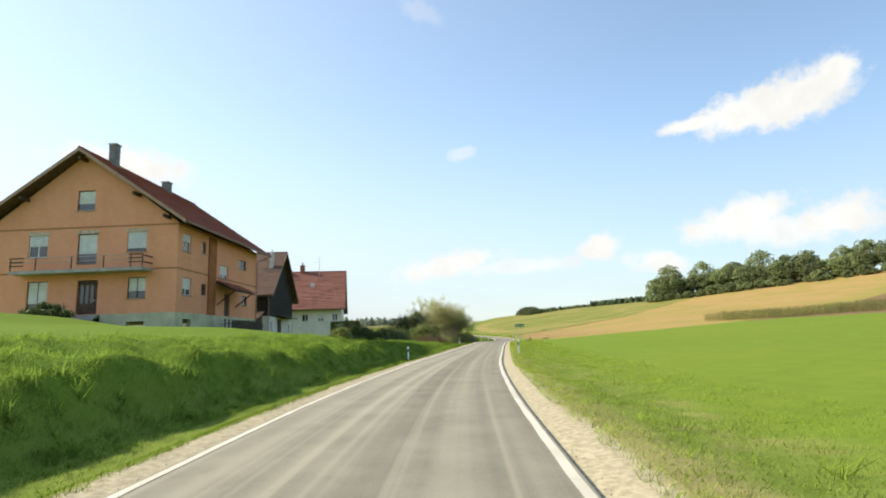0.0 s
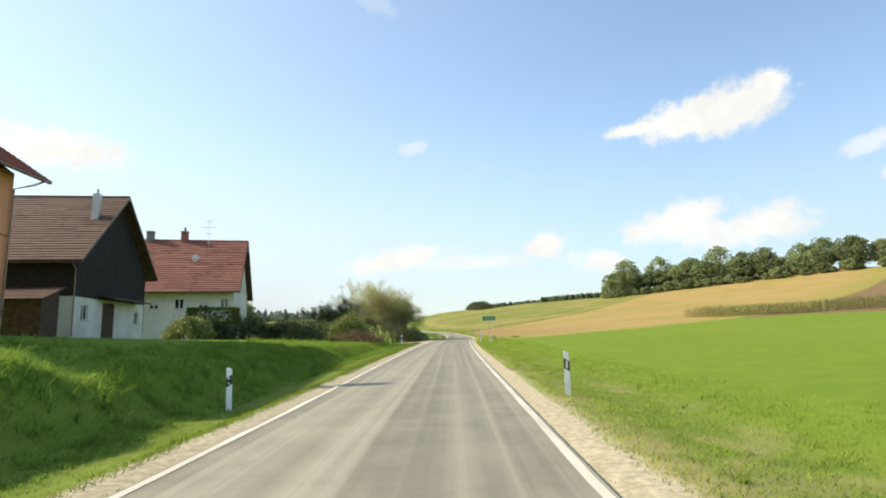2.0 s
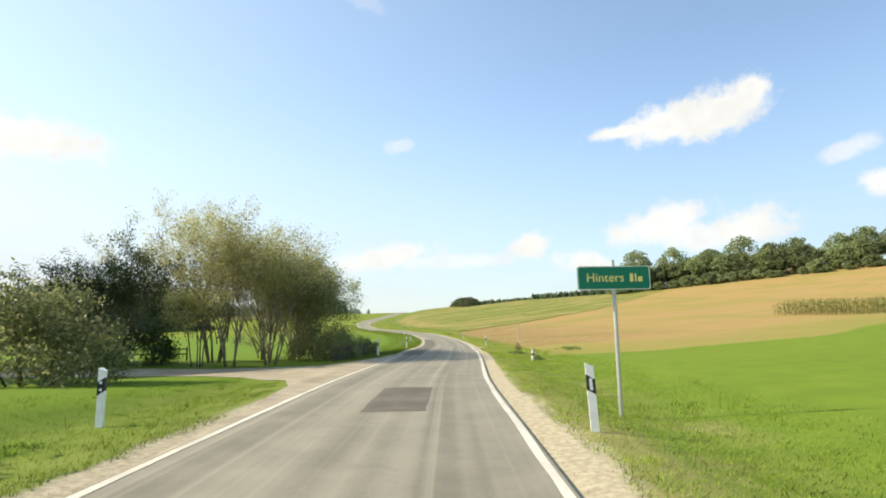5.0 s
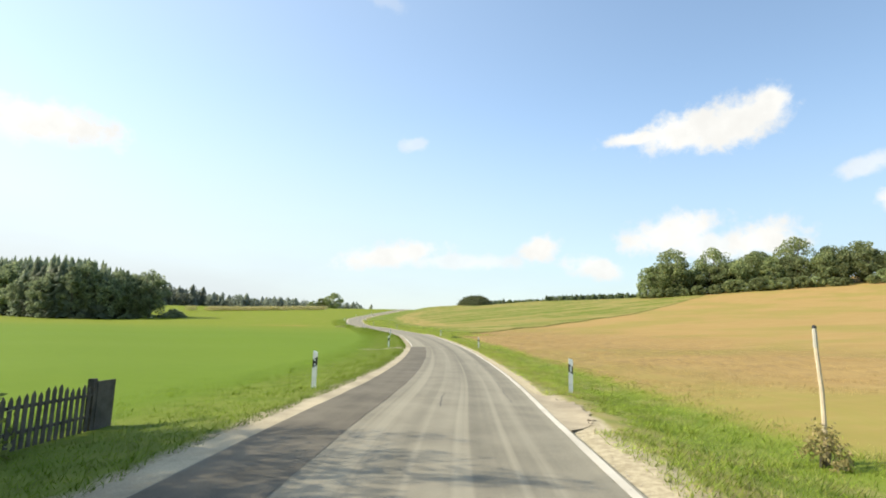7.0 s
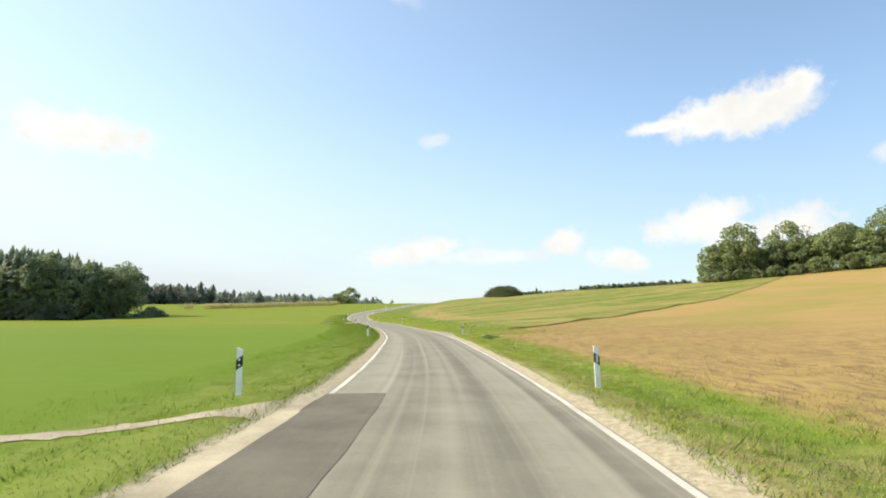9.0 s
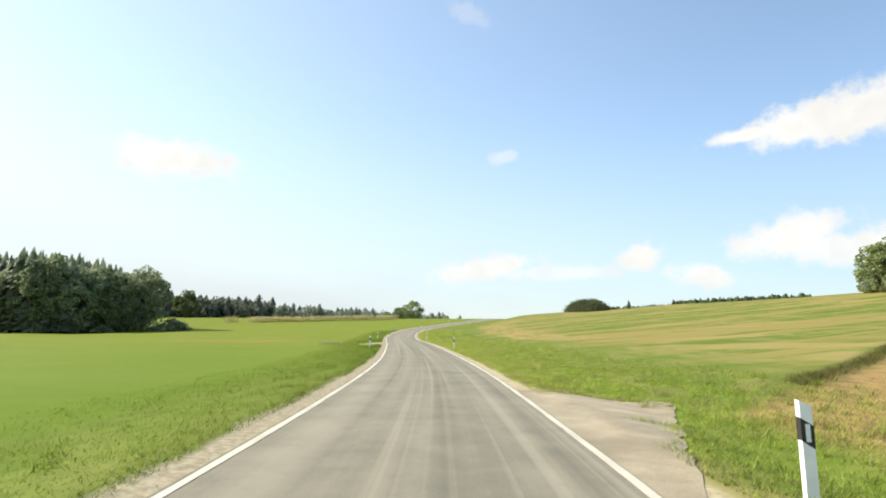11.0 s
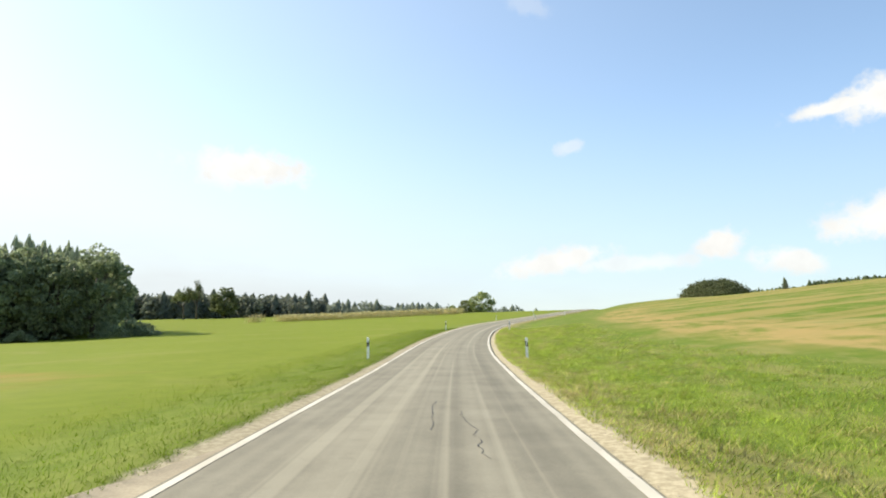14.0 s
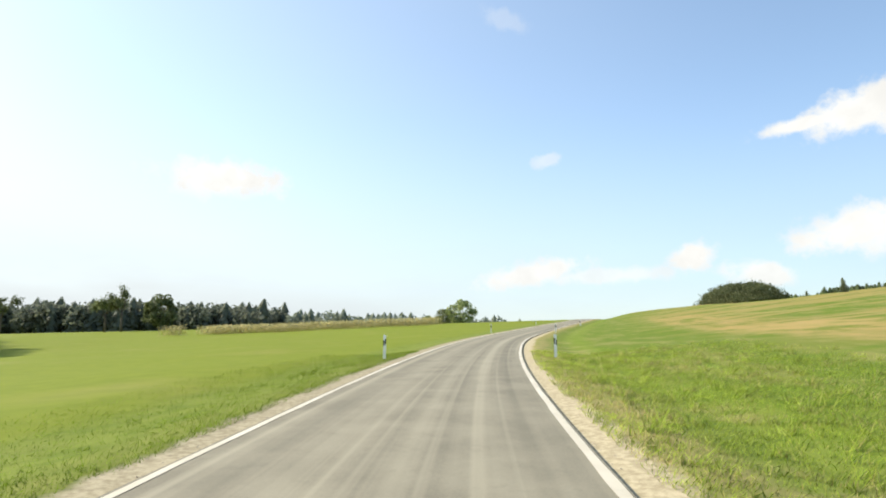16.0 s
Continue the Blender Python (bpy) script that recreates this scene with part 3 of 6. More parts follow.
BLADE = blade_material("grass_blades", (0.43, 0.60, 0.06), (0.58, 0.72, 0.12), (0.80, 0.70, 0.32), 0.08)
LONG_BLADE = blade_material("long_blades", (0.48, 0.64, 0.08), (0.66, 0.76, 0.16), (0.78, 0.66, 0.31), 0.17)
STUBBLE = blade_material("straw_stubble", (0.66, 0.48, 0.21), (0.84, 0.66, 0.33), (0.74, 0.56, 0.26), 0.1)
FURROW_BLADE = blade_material("furrow_blades", (0.20, 0.22, 0.06), (0.36, 0.33, 0.12), (0.42, 0.32, 0.15), 0.14)
LOW_BLADE = blade_material("low_blades", (0.175, 0.275, 0.022), (0.245, 0.35, 0.038), (0.40, 0.385, 0.125), 0.02)
FURROW_LEAF = leafy("dry_weed_leaves", ((0.16, 0.15, 0.05), (0.24, 0.20, 0.08), (0.34, 0.27, 0.12)), 0.6, 0.3)
WEED_LEAF = leafy("weed_leaves", ((0.13, 0.20, 0.045), (0.20, 0.28, 0.06), (0.30, 0.36, 0.10)), 0.55, 0.35)
BANK_BLADE = blade_material("bank_blades", (0.25, 0.40, 0.055), (0.40, 0.56, 0.10), (0.56, 0.58, 0.22), 0.0)
POST_WHITE = plain("post_white", (0.88, 0.87, 0.83), 0.45, 0.06, 6.0)
POST_BLACK = plain("post_black", (0.025, 0.025, 0.025), 0.5, 0.1)
REFLECTOR = plain("reflector", (0.75, 0.78, 0.78), 0.15, 0.05)

# ---------------------------------------------------------------- ground and road
def make_ground():
    near = np.r_[np.arange(2.3, 6.0, 0.3), np.arange(6, 10, 0.4), np.arange(10, 14, 0.8), np.arange(14, 40, 2.0), np.arange(40, 110, 5.0), np.arange(110, 260, 12.0),
                 [280, 330, 400, 520, 700, 1000, 1500, 2300, 3200]]
    lat = np.r_[-near[::-1], [-1.2, 0, 1.2], near]
    ys = np.r_[[-400, -200, -100], np.arange(-60, -4, 3.0), np.arange(-4, 86, 0.6), np.arange(86, 345, 1.5), np.arange(345, 560, 4.0), np.arange(560, 900, 20.0), [950, 1100, 1400, 2000, 3000, 4500]]
    s, y = np.meshgrid(lat, ys)
    x = s + road_x(y)
    z = ground(x, y) - 0.04 * (np.abs(s) < 2.35)
    z = np.where(y > 900, z - (y - 900) * 0.004, z)
    me = grid_mesh("ground", np.stack([x, y, z], -1), FIELDS, {"lat": s})
    tagged(new("ground", me), "green meadows and harvested straw-coloured fields on rolling slopes", "ground", kind="structure")


def tilt(y):
    return np.sqrt(1 + ((road_x(y + 0.5) - road_x(y - 0.5))) ** 2)


def strip(s0, s1, y0, y1, lift, mat, name, across=4, dy=1.0, rag=0.0):
    """A ribbon of road surface between two offsets from the middle."""
    ys = np.arange(y0, y1 + dy * 0.5, dy)
    f = np.linspace(0, 1, across + 1)
    s = s0 + (s1 - s0) * f[None, :] + np.zeros((len(ys), 1))
    if rag:
        r = np.random.RandomState(int(abs(y0 * 7 + s0 * 13)) % 9999)
        s[:, 0] += r.uniform(-rag, rag, len(ys))
        s[:, -1] += r.uniform(-rag, rag, len(ys))
    y = np.repeat(ys[:, None], across + 1, 1)
    x = road_x(y) + s * tilt(y)
    z = road_z(y) - 0.018 * np.abs(s) + lift
    me = grid_mesh(name, np.stack([x, y, z], -1), mat)
    uv = me.uv_layers.new(name="UVMap")
    idx = np.empty(len(me.loops), dtype=np.int32)
    me.loops.foreach_get("vertex_index", idx)
    flat = np.stack([s.reshape(-1)[idx], y.reshape(-1)[idx]], -1)
    uv.data.foreach_set("uv", flat.astype(np.float32).reshape(-1))
    return me


def make_road():
    road = tagged(new("road", strip(-2.40, 2.385, -100, 620, 0.02, ASPHALT, "road", 10)), "pale worn asphalt country lane winding uphill", "road", kind="structure")
    # the line is lost where the lane was patched
    for name, a, b, y0, y1 in (("edge_line_left", -2.35, -2.23, -100, 107), ("edge_line_left", -2.35, -2.23, 155, 600), ("edge_line_right", 2.23, 2.35, -100, 600)):
        tagged(new(name, strip(a, b, y0, y1, 0.026, PAINT, name, 1, 1.0, 0.012)), "worn white edge line painted on the asphalt", "road marking", kind="structure")
    tagged(new("road_patch", strip(-2.385, -1.15, 106, 155, 0.025, NEW_ASPHALT, "road_patch", 4, 1.0, 0.02)), "darker newer asphalt along one lane", "road patch", kind="structure")
    tagged(new("road_patch", strip(-0.4, 0.78, 83.6, 87.5, 0.025, NEW_ASPHALT, "road_patch", 6, 0.5, 0.02)), "dark rectangular asphalt repair", "road patch", kind="structure")
    tagged(new("shoulder", strip(-2.84, -2.405, 107.5, 153, 0.016, SAND, "shoulder", 2, 0.5, 0.015)), "clean cream sand shoulder beside the patched lane", "road shoulder", kind="structure")
    rnd = random.Random(5)
    # tar-filled cracks: middle offset, start, length, wander
    for s, y0, length, sway in ((1.62, 129, 9, 0.3), (1.4, 133.0, 3.6, 0.4), (1.75, 134.5, 2.4, 0.35), (0.1, 88.8, 1.5, 0.55), (0.3, 224.6, 4.2, 0.07), (0.75, 224.4, 4.0, 0.07), (-0.4, 225.4, 1.6, 0.3), (0.2, 247, 3.0, 0.1),
                                (0.9, 245.5, 3.4, 0.25), (0.15, 119, 2.6, 0.06), (-0.1, 14, 1.6, 0.2), (1.7, 120, 7, 0.12), (0.1, 101.6, 1.5, 0.5)):
        b = Build()
        n = int(length / 0.12)
        off, pts = s, []
        for i in range(n + 1):
            off += rnd.uniform(-1, 1) * sway * 0.22
            off += (s - off) * 0.04
            yy = y0 + i * length / n
            pts.append((float(road_x(yy)) + off, yy, float(road_z(yy)) - 0.018 * abs(off) + 0.0245))
        for p, q in zip(pts, pts[1:]):
            w = rnd.uniform(0.007, 0.018) if length > 8 else rnd.uniform(0.003, 0.010)
            b.face((p[0] - w, p[1], p[2]), (p[0] + w, p[1], p[2]), (q[0] + w, q[1], q[2]), (q[0] - w, q[1], q[2]))
        tagged(new("road_crack", b.mesh("road_crack", TAR)), "thin dark crack in the worn asphalt", "crack", kind="structure")


def apron(name, near, far, mat, label, lift=0.03, n=24, m=16):
    """A sheet draped on the ground between two edges given as plan polylines."""
    def along(line, k):
        line = np.array(line, float)
        d = np.r_[0, np.cumsum(np.hypot(*np.diff(line, axis=0).T))]
        t = np.linspace(0, d[-1], k)
        return np.stack([np.interp(t, d, line[:, 0]), np.interp(t, d, line[:, 1])], -1)

    a, b = along(near, n), along(far, n)
    f = np.linspace(0, 1, m)[None, :, None]
    xy = a[:, None] * (1 - f) + b[:, None] * f
    r = np.random.RandomState(len(name))
    rag = 0.05 if m > 40 else 0.13
    fade = (np.linspace(0, 1, n) ** 0.5 * (np.arange(n) > n // 8))[:, None]
    xy[:, 0] += r.uniform(-rag, rag, xy[:, 0].shape) * fade
    xy[:, -1] += r.uniform(-rag, rag, xy[:, -1].shape) * fade
    xy[-1] += r.uniform(-0.16, 0.16, xy[-1].shape)
    # keep clear of the painted edge line
    mid_x = road_x(xy[..., 1])
    off = xy[..., 0] - mid_x
    xy[..., 0] = mid_x + np.where(off < 0, np.minimum(off, -2.38), np.maximum(off, 2.38))
    s = xy[..., 0] - road_x(xy[..., 1])
    z = ground(xy[..., 0], xy[..., 1]) + lift
    z = z + (road_z(xy[..., 1]) - 0.018 * np.abs(s) + 0.012 - z) * (1 - step(2.5, 3.4, np.abs(s)))
    me = grid_mesh(name, np.concatenate([xy, z[..., None]], -1), mat)
    uv = me.uv_layers.new(name="UVMap")
    tagged(new(name, me), label, "road", kind="structure")


def make_aprons():
    rx = lambda y, s: float(road_x(y)) + s
    apron("side_road", [(rx(80, -2.44), 80), (rx(84.5, -2.75), 84.5), (1.5, 87.2), (1.6, 88.8), (1.0, 91.6), (-1.0, 94.1), (-2.8, 95.5), (-7, 96), (-14, 96.6), (-30, 97.5)],
          [(rx(107, -2.44), 107), (rx(104.5, -2.9), 104.5), (3.0, 101.9), (1.2, 100.6), (-0.5, 100.1), (-3.7, 99.6), (-7.1, 99.7), (-14, 100.3), (-30, 101.5)], SIDE_ASPHALT,
          "sandy pale side road joining the lane", 0.018, 90, 60)
    apron("field_entrance", [(rx(232.5, -2.44), 232.5), (-0.1, 234.2), (-0.6, 235.2), (-2.6, 237.3)], [(rx(246, -2.44), 246), (-2.1, 242.8), (-1.6, 240.3), (-2.7, 239.2)], SIDE_ASPHALT,
          "worn gravel field entrance beside the lane", 0.02)
    apron("field_entrance", [(rx(184.6, 2.44), 184.6), (12.6, 186.6), (13.3, 189.4), (14.3, 193), (15.0, 195.4)], [(rx(198, 2.44), 198), (12.2, 196.9), (15.1, 196.4)], SIDE_ASPHALT,
          "pale gravel field entrance on the slope side", 0.02)
    apron("field_track", [(rx(152.0, -2.44), 152.0), (7.4, 152.5), (4.8, 150.9)], [(rx(154.6, -2.44), 154.6), (7.4, 153.3), (4.8, 151.4)], SIDE_ASPHALT,
          "narrow pale track leaving across the meadow", 0.012, 24, 8)
    apron("field_entrance", [(rx(116.4, 2.3), 116.4), (rx(117.2, 2.9), 117.2), (rx(118.5, 3.2), 118.5)], [(rx(123, 2.3), 123), (rx(121.8, 2.8), 121.8), (rx(120, 3.2), 120)], SIDE_ASPHALT,
          "small gravel pull-in at the lane edge", 0.03)


make_ground()
make_road()
make_aprons()


# ---------------------------------------------------------------- grass
def tri_mesh(name, corners, mat, normals):
    """corners: n x 3 x 3, one loose blade each; normals: n x 3."""
    c = np.asarray(corners, np.float32)
    n = len(c)
    me = bpy.data.meshes.new(name)
    me.vertices.add(3 * n), me.loops.add(3 * n), me.polygons.add(n)
    me.vertices.foreach_set("co", c.reshape(-1))
    me.loops.foreach_set("vertex_index", np.arange(3 * n, dtype=np.int32))
    me.polygons.foreach_set("loop_start", np.arange(0, 3 * n, 3, dtype=np.int32))
    me.polygons.foreach_set("use_smooth", np.ones(n, dtype=bool))
    me.materials.append(mat)
    me.update(calc_edges=True)
    me.normals_split_custom_set_from_vertices(np.repeat(normals, 3, 0).tolist())
    return me


# the gravel aprons stay free of grass: from, to, reach from the middle, side
BARE = ((94, 104, 9, -1), (84, 107, 3.2, -1), (88, 91, 3.9, -1), (91, 94, 6.0, -1), (234, 243, 5.2, -1), (186, 190, 3.2, 1), (190, 193, 4.0, 1), (193, 196.6, 5.3, 1), (116.5, 122, 3.6, 1))


def make_grass(name, side, seed, count, tufts, label, near=2.9, far=9.0, y0=-2.0, y1=305.0, tall=1.0, mat=None, broad=1.0, long=1.0, hem=0.0):
    """A close sward of short blades with taller tufts here and there, thinning out away from the lane."""
    r = np.random.RandomState(seed)

    def spread(n):
        y = r.uniform(y0, y1, n)
        return y, near + (far - near) * r.beta(1.0, 1.7, n)

    y, d = spread(count)
    drift = 0.5 + 0.5 * np.sin(y * 0.83 + np.sin(d * 1.9 + y * 0.31) * 1.6) * np.sin(d * 2.3 - y * 0.47)
    h = tall * np.clip(r.gamma(5.0, 0.009, count), 0.015, 0.10) * (0.7 + 0.6 * drift)
    ty, td = spread(tufts)
    per = 22
    big = r.gamma(5.0, 0.020, tufts) * (0.35 + 0.65 * step(near, near + 0.7, td)) * long
    wide = r.uniform(0.04, 0.13, tufts)
    ky = np.repeat(ty, per) + r.normal(0, 1, tufts * per) * np.repeat(wide, per)
    kd = np.repeat(td, per) + r.normal(0, 1, tufts * per) * np.repeat(wide, per)
    kh = tall * np.clip(np.repeat(big, per) * r.uniform(0.5, 1.15, tufts * per), 0.02, 0.34)
    hy = r.uniform(y0, y1, int((y1 - y0) * hem))
    hd = near + np.abs(r.normal(0.12, 0.16, len(hy)))
    y, d, h = np.r_[y, ky, hy], np.r_[d, kd, hd], np.r_[h, kh, tall * r.uniform(0.04, 0.11, len(hy))]
    # the hem towards the gravel runs in and out
    keep = d > near + 0.10 * np.sin(y * 0.9 + 1.3 * np.sin(y * 0.37)) + 0.06 * np.sin(y * 3.1) + r.normal(0, 0.05, len(y))
    for a, b, e, sd in BARE:
        rag = 0.25 * np.sin(y * 2.3) + 0.2 * np.sin(y * 5.1 + 1.0)
        keep &= ~((y > a) & (y < b) & (d < e + rag * (e > 3.3)) & (side == sd))
    y, d, h = y[keep], d[keep], h[keep]
    n = len(y)
    x = road_x(y) + side * d
    w = broad * (r.uniform(0.0035, 0.0065, n) + 0.012 * h)
    q = r.uniform(0, 2 * math.pi, n)
    lean = r.normal(0, 0.65, (n, 2)) * h[:, None] + np.array([0.3, -0.1]) * h[:, None]
    a = np.stack([np.cos(q) * w, np.sin(q) * w, np.zeros(n)], -1)
    p = np.stack([x, y, ground(x, y) - 0.012], -1)
    tip = p + np.c_[lean, h]
    # blades stand in a dense sward: their normals lean to the sky
    up = np.stack([-np.sin(q) * 0.25, np.cos(q) * 0.25, np.ones(n)], -1)
    up /= np.linalg.norm(up, axis=1)[:, None]
    tagged(new(name, tri_mesh(name, np.stack([p - a, p + a, tip], 1), mat or BLADE, up)), label, "grass", kind="stuff")


make_grass("verge_grass", 1, 11, 300000, 900, "short green grass with straw-dry blades along the lane", 2.9, 8.5, -2.0, 108.0, 0.9, hem=40)
make_grass("verge_grass", 1, 14, 180000, 1300, "green grass between the lane and the harvested field", 2.76, 7.4, 108.0, 190.0, 1.1, LONG_BLADE, 1.1, 1.0, hem=50)
make_grass("verge_grass", 1, 15, 380000, 4200, "long green and straw-dry grass on the rising verge", 2.76, 12.5, 190.0, 305.0, 1.25, LONG_BLADE, 1.1, 1.1, hem=50)
make_grass("verge_grass", -1, 12, 420000, 500, "green grass along the edge of the lane", 2.8, 8.0, mat=LOW_BLADE, hem=80)
make_grass("bank_grass", -1, 13, 240000, 3600, "rough tussocky grass on the shaded roadside bank", 4.4, 12.0, -2.0, 82.0, 1.3, BANK_BLADE, 1.2, 1.4)


def make_blades(name, label, category, mat, x, y, h, w, seed):
    """Loose stalks at the given places of the field."""
    r = np.random.RandomState(seed)
    n = len(x)
    q = r.uniform(0, 2 * math.pi, n)
    lean = r.normal(0, 0.8, (n, 2)) * h[:, None]
    a = np.stack([np.cos(q) * w, np.sin(q) * w, np.zeros(n)], -1)
    p = np.stack([x, y, ground(x, y) - 0.01], -1)
    up = np.stack([-np.sin(q) * 0.3, np.cos(q) * 0.3, np.ones(n)], -1)
    up /= np.linalg.norm(up, axis=1)[:, None]
    tagged(new(name, tri_mesh(name, np.stack([p - a, p + a, p + np.c_[lean, h]], 1), mat, up)), label, category, kind="stuff")


def field_stalks():
    r = np.random.RandomState(31)
    n = 110000
    y = r.uniform(122, 232, n)
    s = 6.8 + 26 * r.beta(1.0, 2.4, n)
    # drilled rows along the lane, with bare patches
    s = np.round(s / 0.42) * 0.42 + r.normal(0, 0.07, n)
    x = road_x(y) + s
    bare = np.sin(y * 0.7 + np.sin(s * 0.9) * 2) + np.sin(s * 1.7 + y * 0.21)
    keep = (y - 200 - (x - 20.5) * 1.138 < -2) & (bare + r.normal(0, 0.6, n) > -0.3)
    x, y = x[keep], y[keep]
    make_blades("stubble", "straw-coloured stubble in rows on the harvested field", "stubble", STUBBLE, x, y, r.uniform(0.03, 0.10, len(x)), r.uniform(0.004, 0.010, len(x)), 32)
    n = 26000
    x = 19.5 + 75 * r.beta(1.0, 2.2, n)
    f = r.normal(0, 0.38, n)
    y = 200 + (x - 20.5) * 1.138 + f
    h = r.gamma(3.0, 0.05, n) * (0.6 + 0.8 * np.clip(np.sin(x * 1.3) + np.sin(x * 0.47), 0, 1))
    make_blades("furrow_weeds", "brownish green weeds along the furrow between two fields", "weeds", FURROW_BLADE, x, y, np.clip(h * 0.8, 0.03, 0.32), r.uniform(0.006, 0.012, n), 33)


field_stalks()


def make_pebbles():
    r = np.random.RandomState(3)
    n = 5000
    y = r.uniform(0, 300, n)
    side = np.where(r.uniform(size=n) < 0.6, 1, -1)
    s = side * (2.5 + np.abs(r.normal(0, 0.16, n)))
    x = road_x(y) + s
    z = ground(x, y)
    b, f = [], []
    w = r.uniform(0.005, 0.016, n)
    q = r.uniform(0, 6.28, n)
    for i in range(n):
        k = len(b)
        c, t = math.cos(q[i]) * w[i], math.sin(q[i]) * w[i]
        b += [(x[i] + c, y[i] + t, z[i] - 0.005), (x[i] - t, y[i] + c, z[i] - 0.005), (x[i] - c, y[i] - t, z[i] - 0.005), (x[i] + t, y[i] - c, z[i] - 0.005), (x[i], y[i], z[i] + w[i] * 0.8)]
        f += [(k, k + 1, k + 4), (k + 1, k + 2, k + 4), (k + 2, k + 3, k + 4), (k + 3, k, k + 4)]
    bb = Build()
    bb.v, bb.f = b, f
    tagged(new("gravel", bb.mesh("gravel", plain("gravel_stone", (0.42, 0.36, 0.28), 0.9, 0.25))), "loose pale gravel along the asphalt edges", "gravel", kind="stuff")


make_pebbles()


# ---------------------------------------------------------------- guide posts and signs
def guide_post(name, round_reflectors):
    root = thing(name, "white plastic guide post with slanted black band", "guide post", group="guide posts along the lane")
    w, d = 0.06, 0.045
    b = Build()
    base = [(-w, -d), (w, -d), (w * 0.75, d), (-w * 0.75, d)]
    n = 0
    for z in (-0.25, 0.0, 0.55, 0.96):
        b.v += [(x, y, z) for x, y in base]
    b.v[12:16] = [(-w, -d, 0.98), (w, -d, 0.93), (w * 0.75, d, 0.94), (-w * 0.75, d, 0.985)]
    for i in range(3):
        for k in range(4):
            b.f.append((4 * i + k, 4 * i + (k + 1) % 4, 4 * i + 4 + (k + 1) % 4, 4 * i + 4 + k))
    b.f += [(12, 13, 14, 15), (3, 2, 1, 0)]
    part("post", b, POST_WHITE, root)
    e = 0.003
    lo, hi = (0.52, 0.60), (0.74, 0.82)
    if not round_reflectors:
        lo, hi = lo[::-1], hi[::-1]
    c = Build()
    ring = [(-w - e, -d - e), (w + e, -d - e), (w * 0.75 + e, d + e), (-w * 0.75 - e, d + e)]
    zs = [(lo[0], hi[0]), (lo[1], hi[1]), (lo[1], hi[1]), (lo[0], hi[0])]
    c.v = [(x, y, q[0]) for (x, y), q in zip(ring, zs)] + [(x, y, q[1]) for (x, y), q in zip(ring, zs)]
    c.f = [(k, (k + 1) % 4, 4 + (k + 1) % 4, 4 + k) for k in range(4)]
    part("band", c, POST_BLACK, root, "slanted black band")
    if round_reflectors:
        for z in (0.62, 0.735):
            g = Build()
            g.tube([(0, -d - e, z), (0, -d - e - 0.008, z)], [0.026, 0.024], 10)
            part("reflector", g, REFLECTOR, root, "round white reflector")
    else:
        part("reflector", Build().box(-0.022, 0.022, -d - e - 0.008, -d - e, 0.59, 0.76), REFLECTOR, root, "upright white reflector")
    return root


def make_posts():
    rnd = random.Random(2)
    left, right = guide_post("guide_post", True), guide_post("guide_post", False)
    spots = {1: [(3.82, 38.8), (7.34, 81.4), (12.76, 122.96), (14.95, 156.5), (13.86, 187.65), (7.3, 228.7), (0.46, 264.7), (-4.05, 300.75), (-3.3, 338.5), (1.6, 376)],
             -1: [(-3.95, 40.0), (-0.5, 83.4), (3.5, 107.7), (5.6, 122.9), (7.0, 155.3), (6.6, 184.85), (0.25, 227.8), (-6.8, 263.6), (-11.1, 299.9), (-10.28, 338.2), (-6.0, 378)]}
    for side, proto in ((1, right), (-1, left)):
        for i, (x, y) in enumerate(spots[side]):
            turn = math.degrees(math.atan2(float(road_x(y + 1) - road_x(y - 1)), 2))
            m = pose(x, y, gz(x, y), rnd.uniform(-1.5, 1.5), rnd.uniform(-2.5, 0.5) if side > 0 else rnd.uniform(-1.5, 1), -turn)
            if i == 0:
                proto.matrix_basis = m
            else:
                copy_thing(proto, m)
    # a short stubby post in the meadow edge and a wooden snow pole
    stub = thing("marker_stub", "short weathered white marker stub with a dark cap", "marker post", 11.6, 101.6, gz(11.6, 101.6))
    part("post", Build().tube([(0, 0, -0.2), (0, 0, 0.38), (0.01, 0, 0.52)], [0.085, 0.08, 0.072], 8), plain("stub_paint", (0.62, 0.58, 0.48), 0.8, 0.3, 9.0), stub)
    part("cap", Build().tube([(0.01, 0, 0.52), (0.015, 0.01, 0.6)], [0.086, 0.06], 8), plain("stub_cap", (0.35, 0.27, 0.15), 0.8), stub, "brownish cap")
    part("band", Build().tube([(0, 0, 0.27), (0, 0, 0.36)], [0.087, 0.086], 8), POST_BLACK, stub, "dark band")
    pole_wood = plain("pole_wood", (0.50, 0.42, 0.30), 0.8, 0.2, 5.0)
    pole = thing("snow_pole", "slim pale wooden snow pole with a dark top", "snow pole", 13.95, 115.0, gz(13.95, 115.0))
    part("pole", Build().tube([(0, 0, -0.2), (0.0, 0, 1.0), (-0.03, 0.02, 1.62)], [0.035, 0.032, 0.03], 8), pole_wood, pole)
    part("top", Build().tube([(-0.03, 0.02, 1.62), (-0.035, 0.02, 1.9)], [0.034, 0.03], 8), plain("pole_top", (0.42, 0.40, 0.34), 0.7), pole, "grey band at the top")
    part("cap", Build().tube([(-0.035, 0.02, 1.9), (-0.036, 0.02, 1.95)], [0.036, 0.02], 8), POST_BLACK, pole, "dark tip")


make_posts()


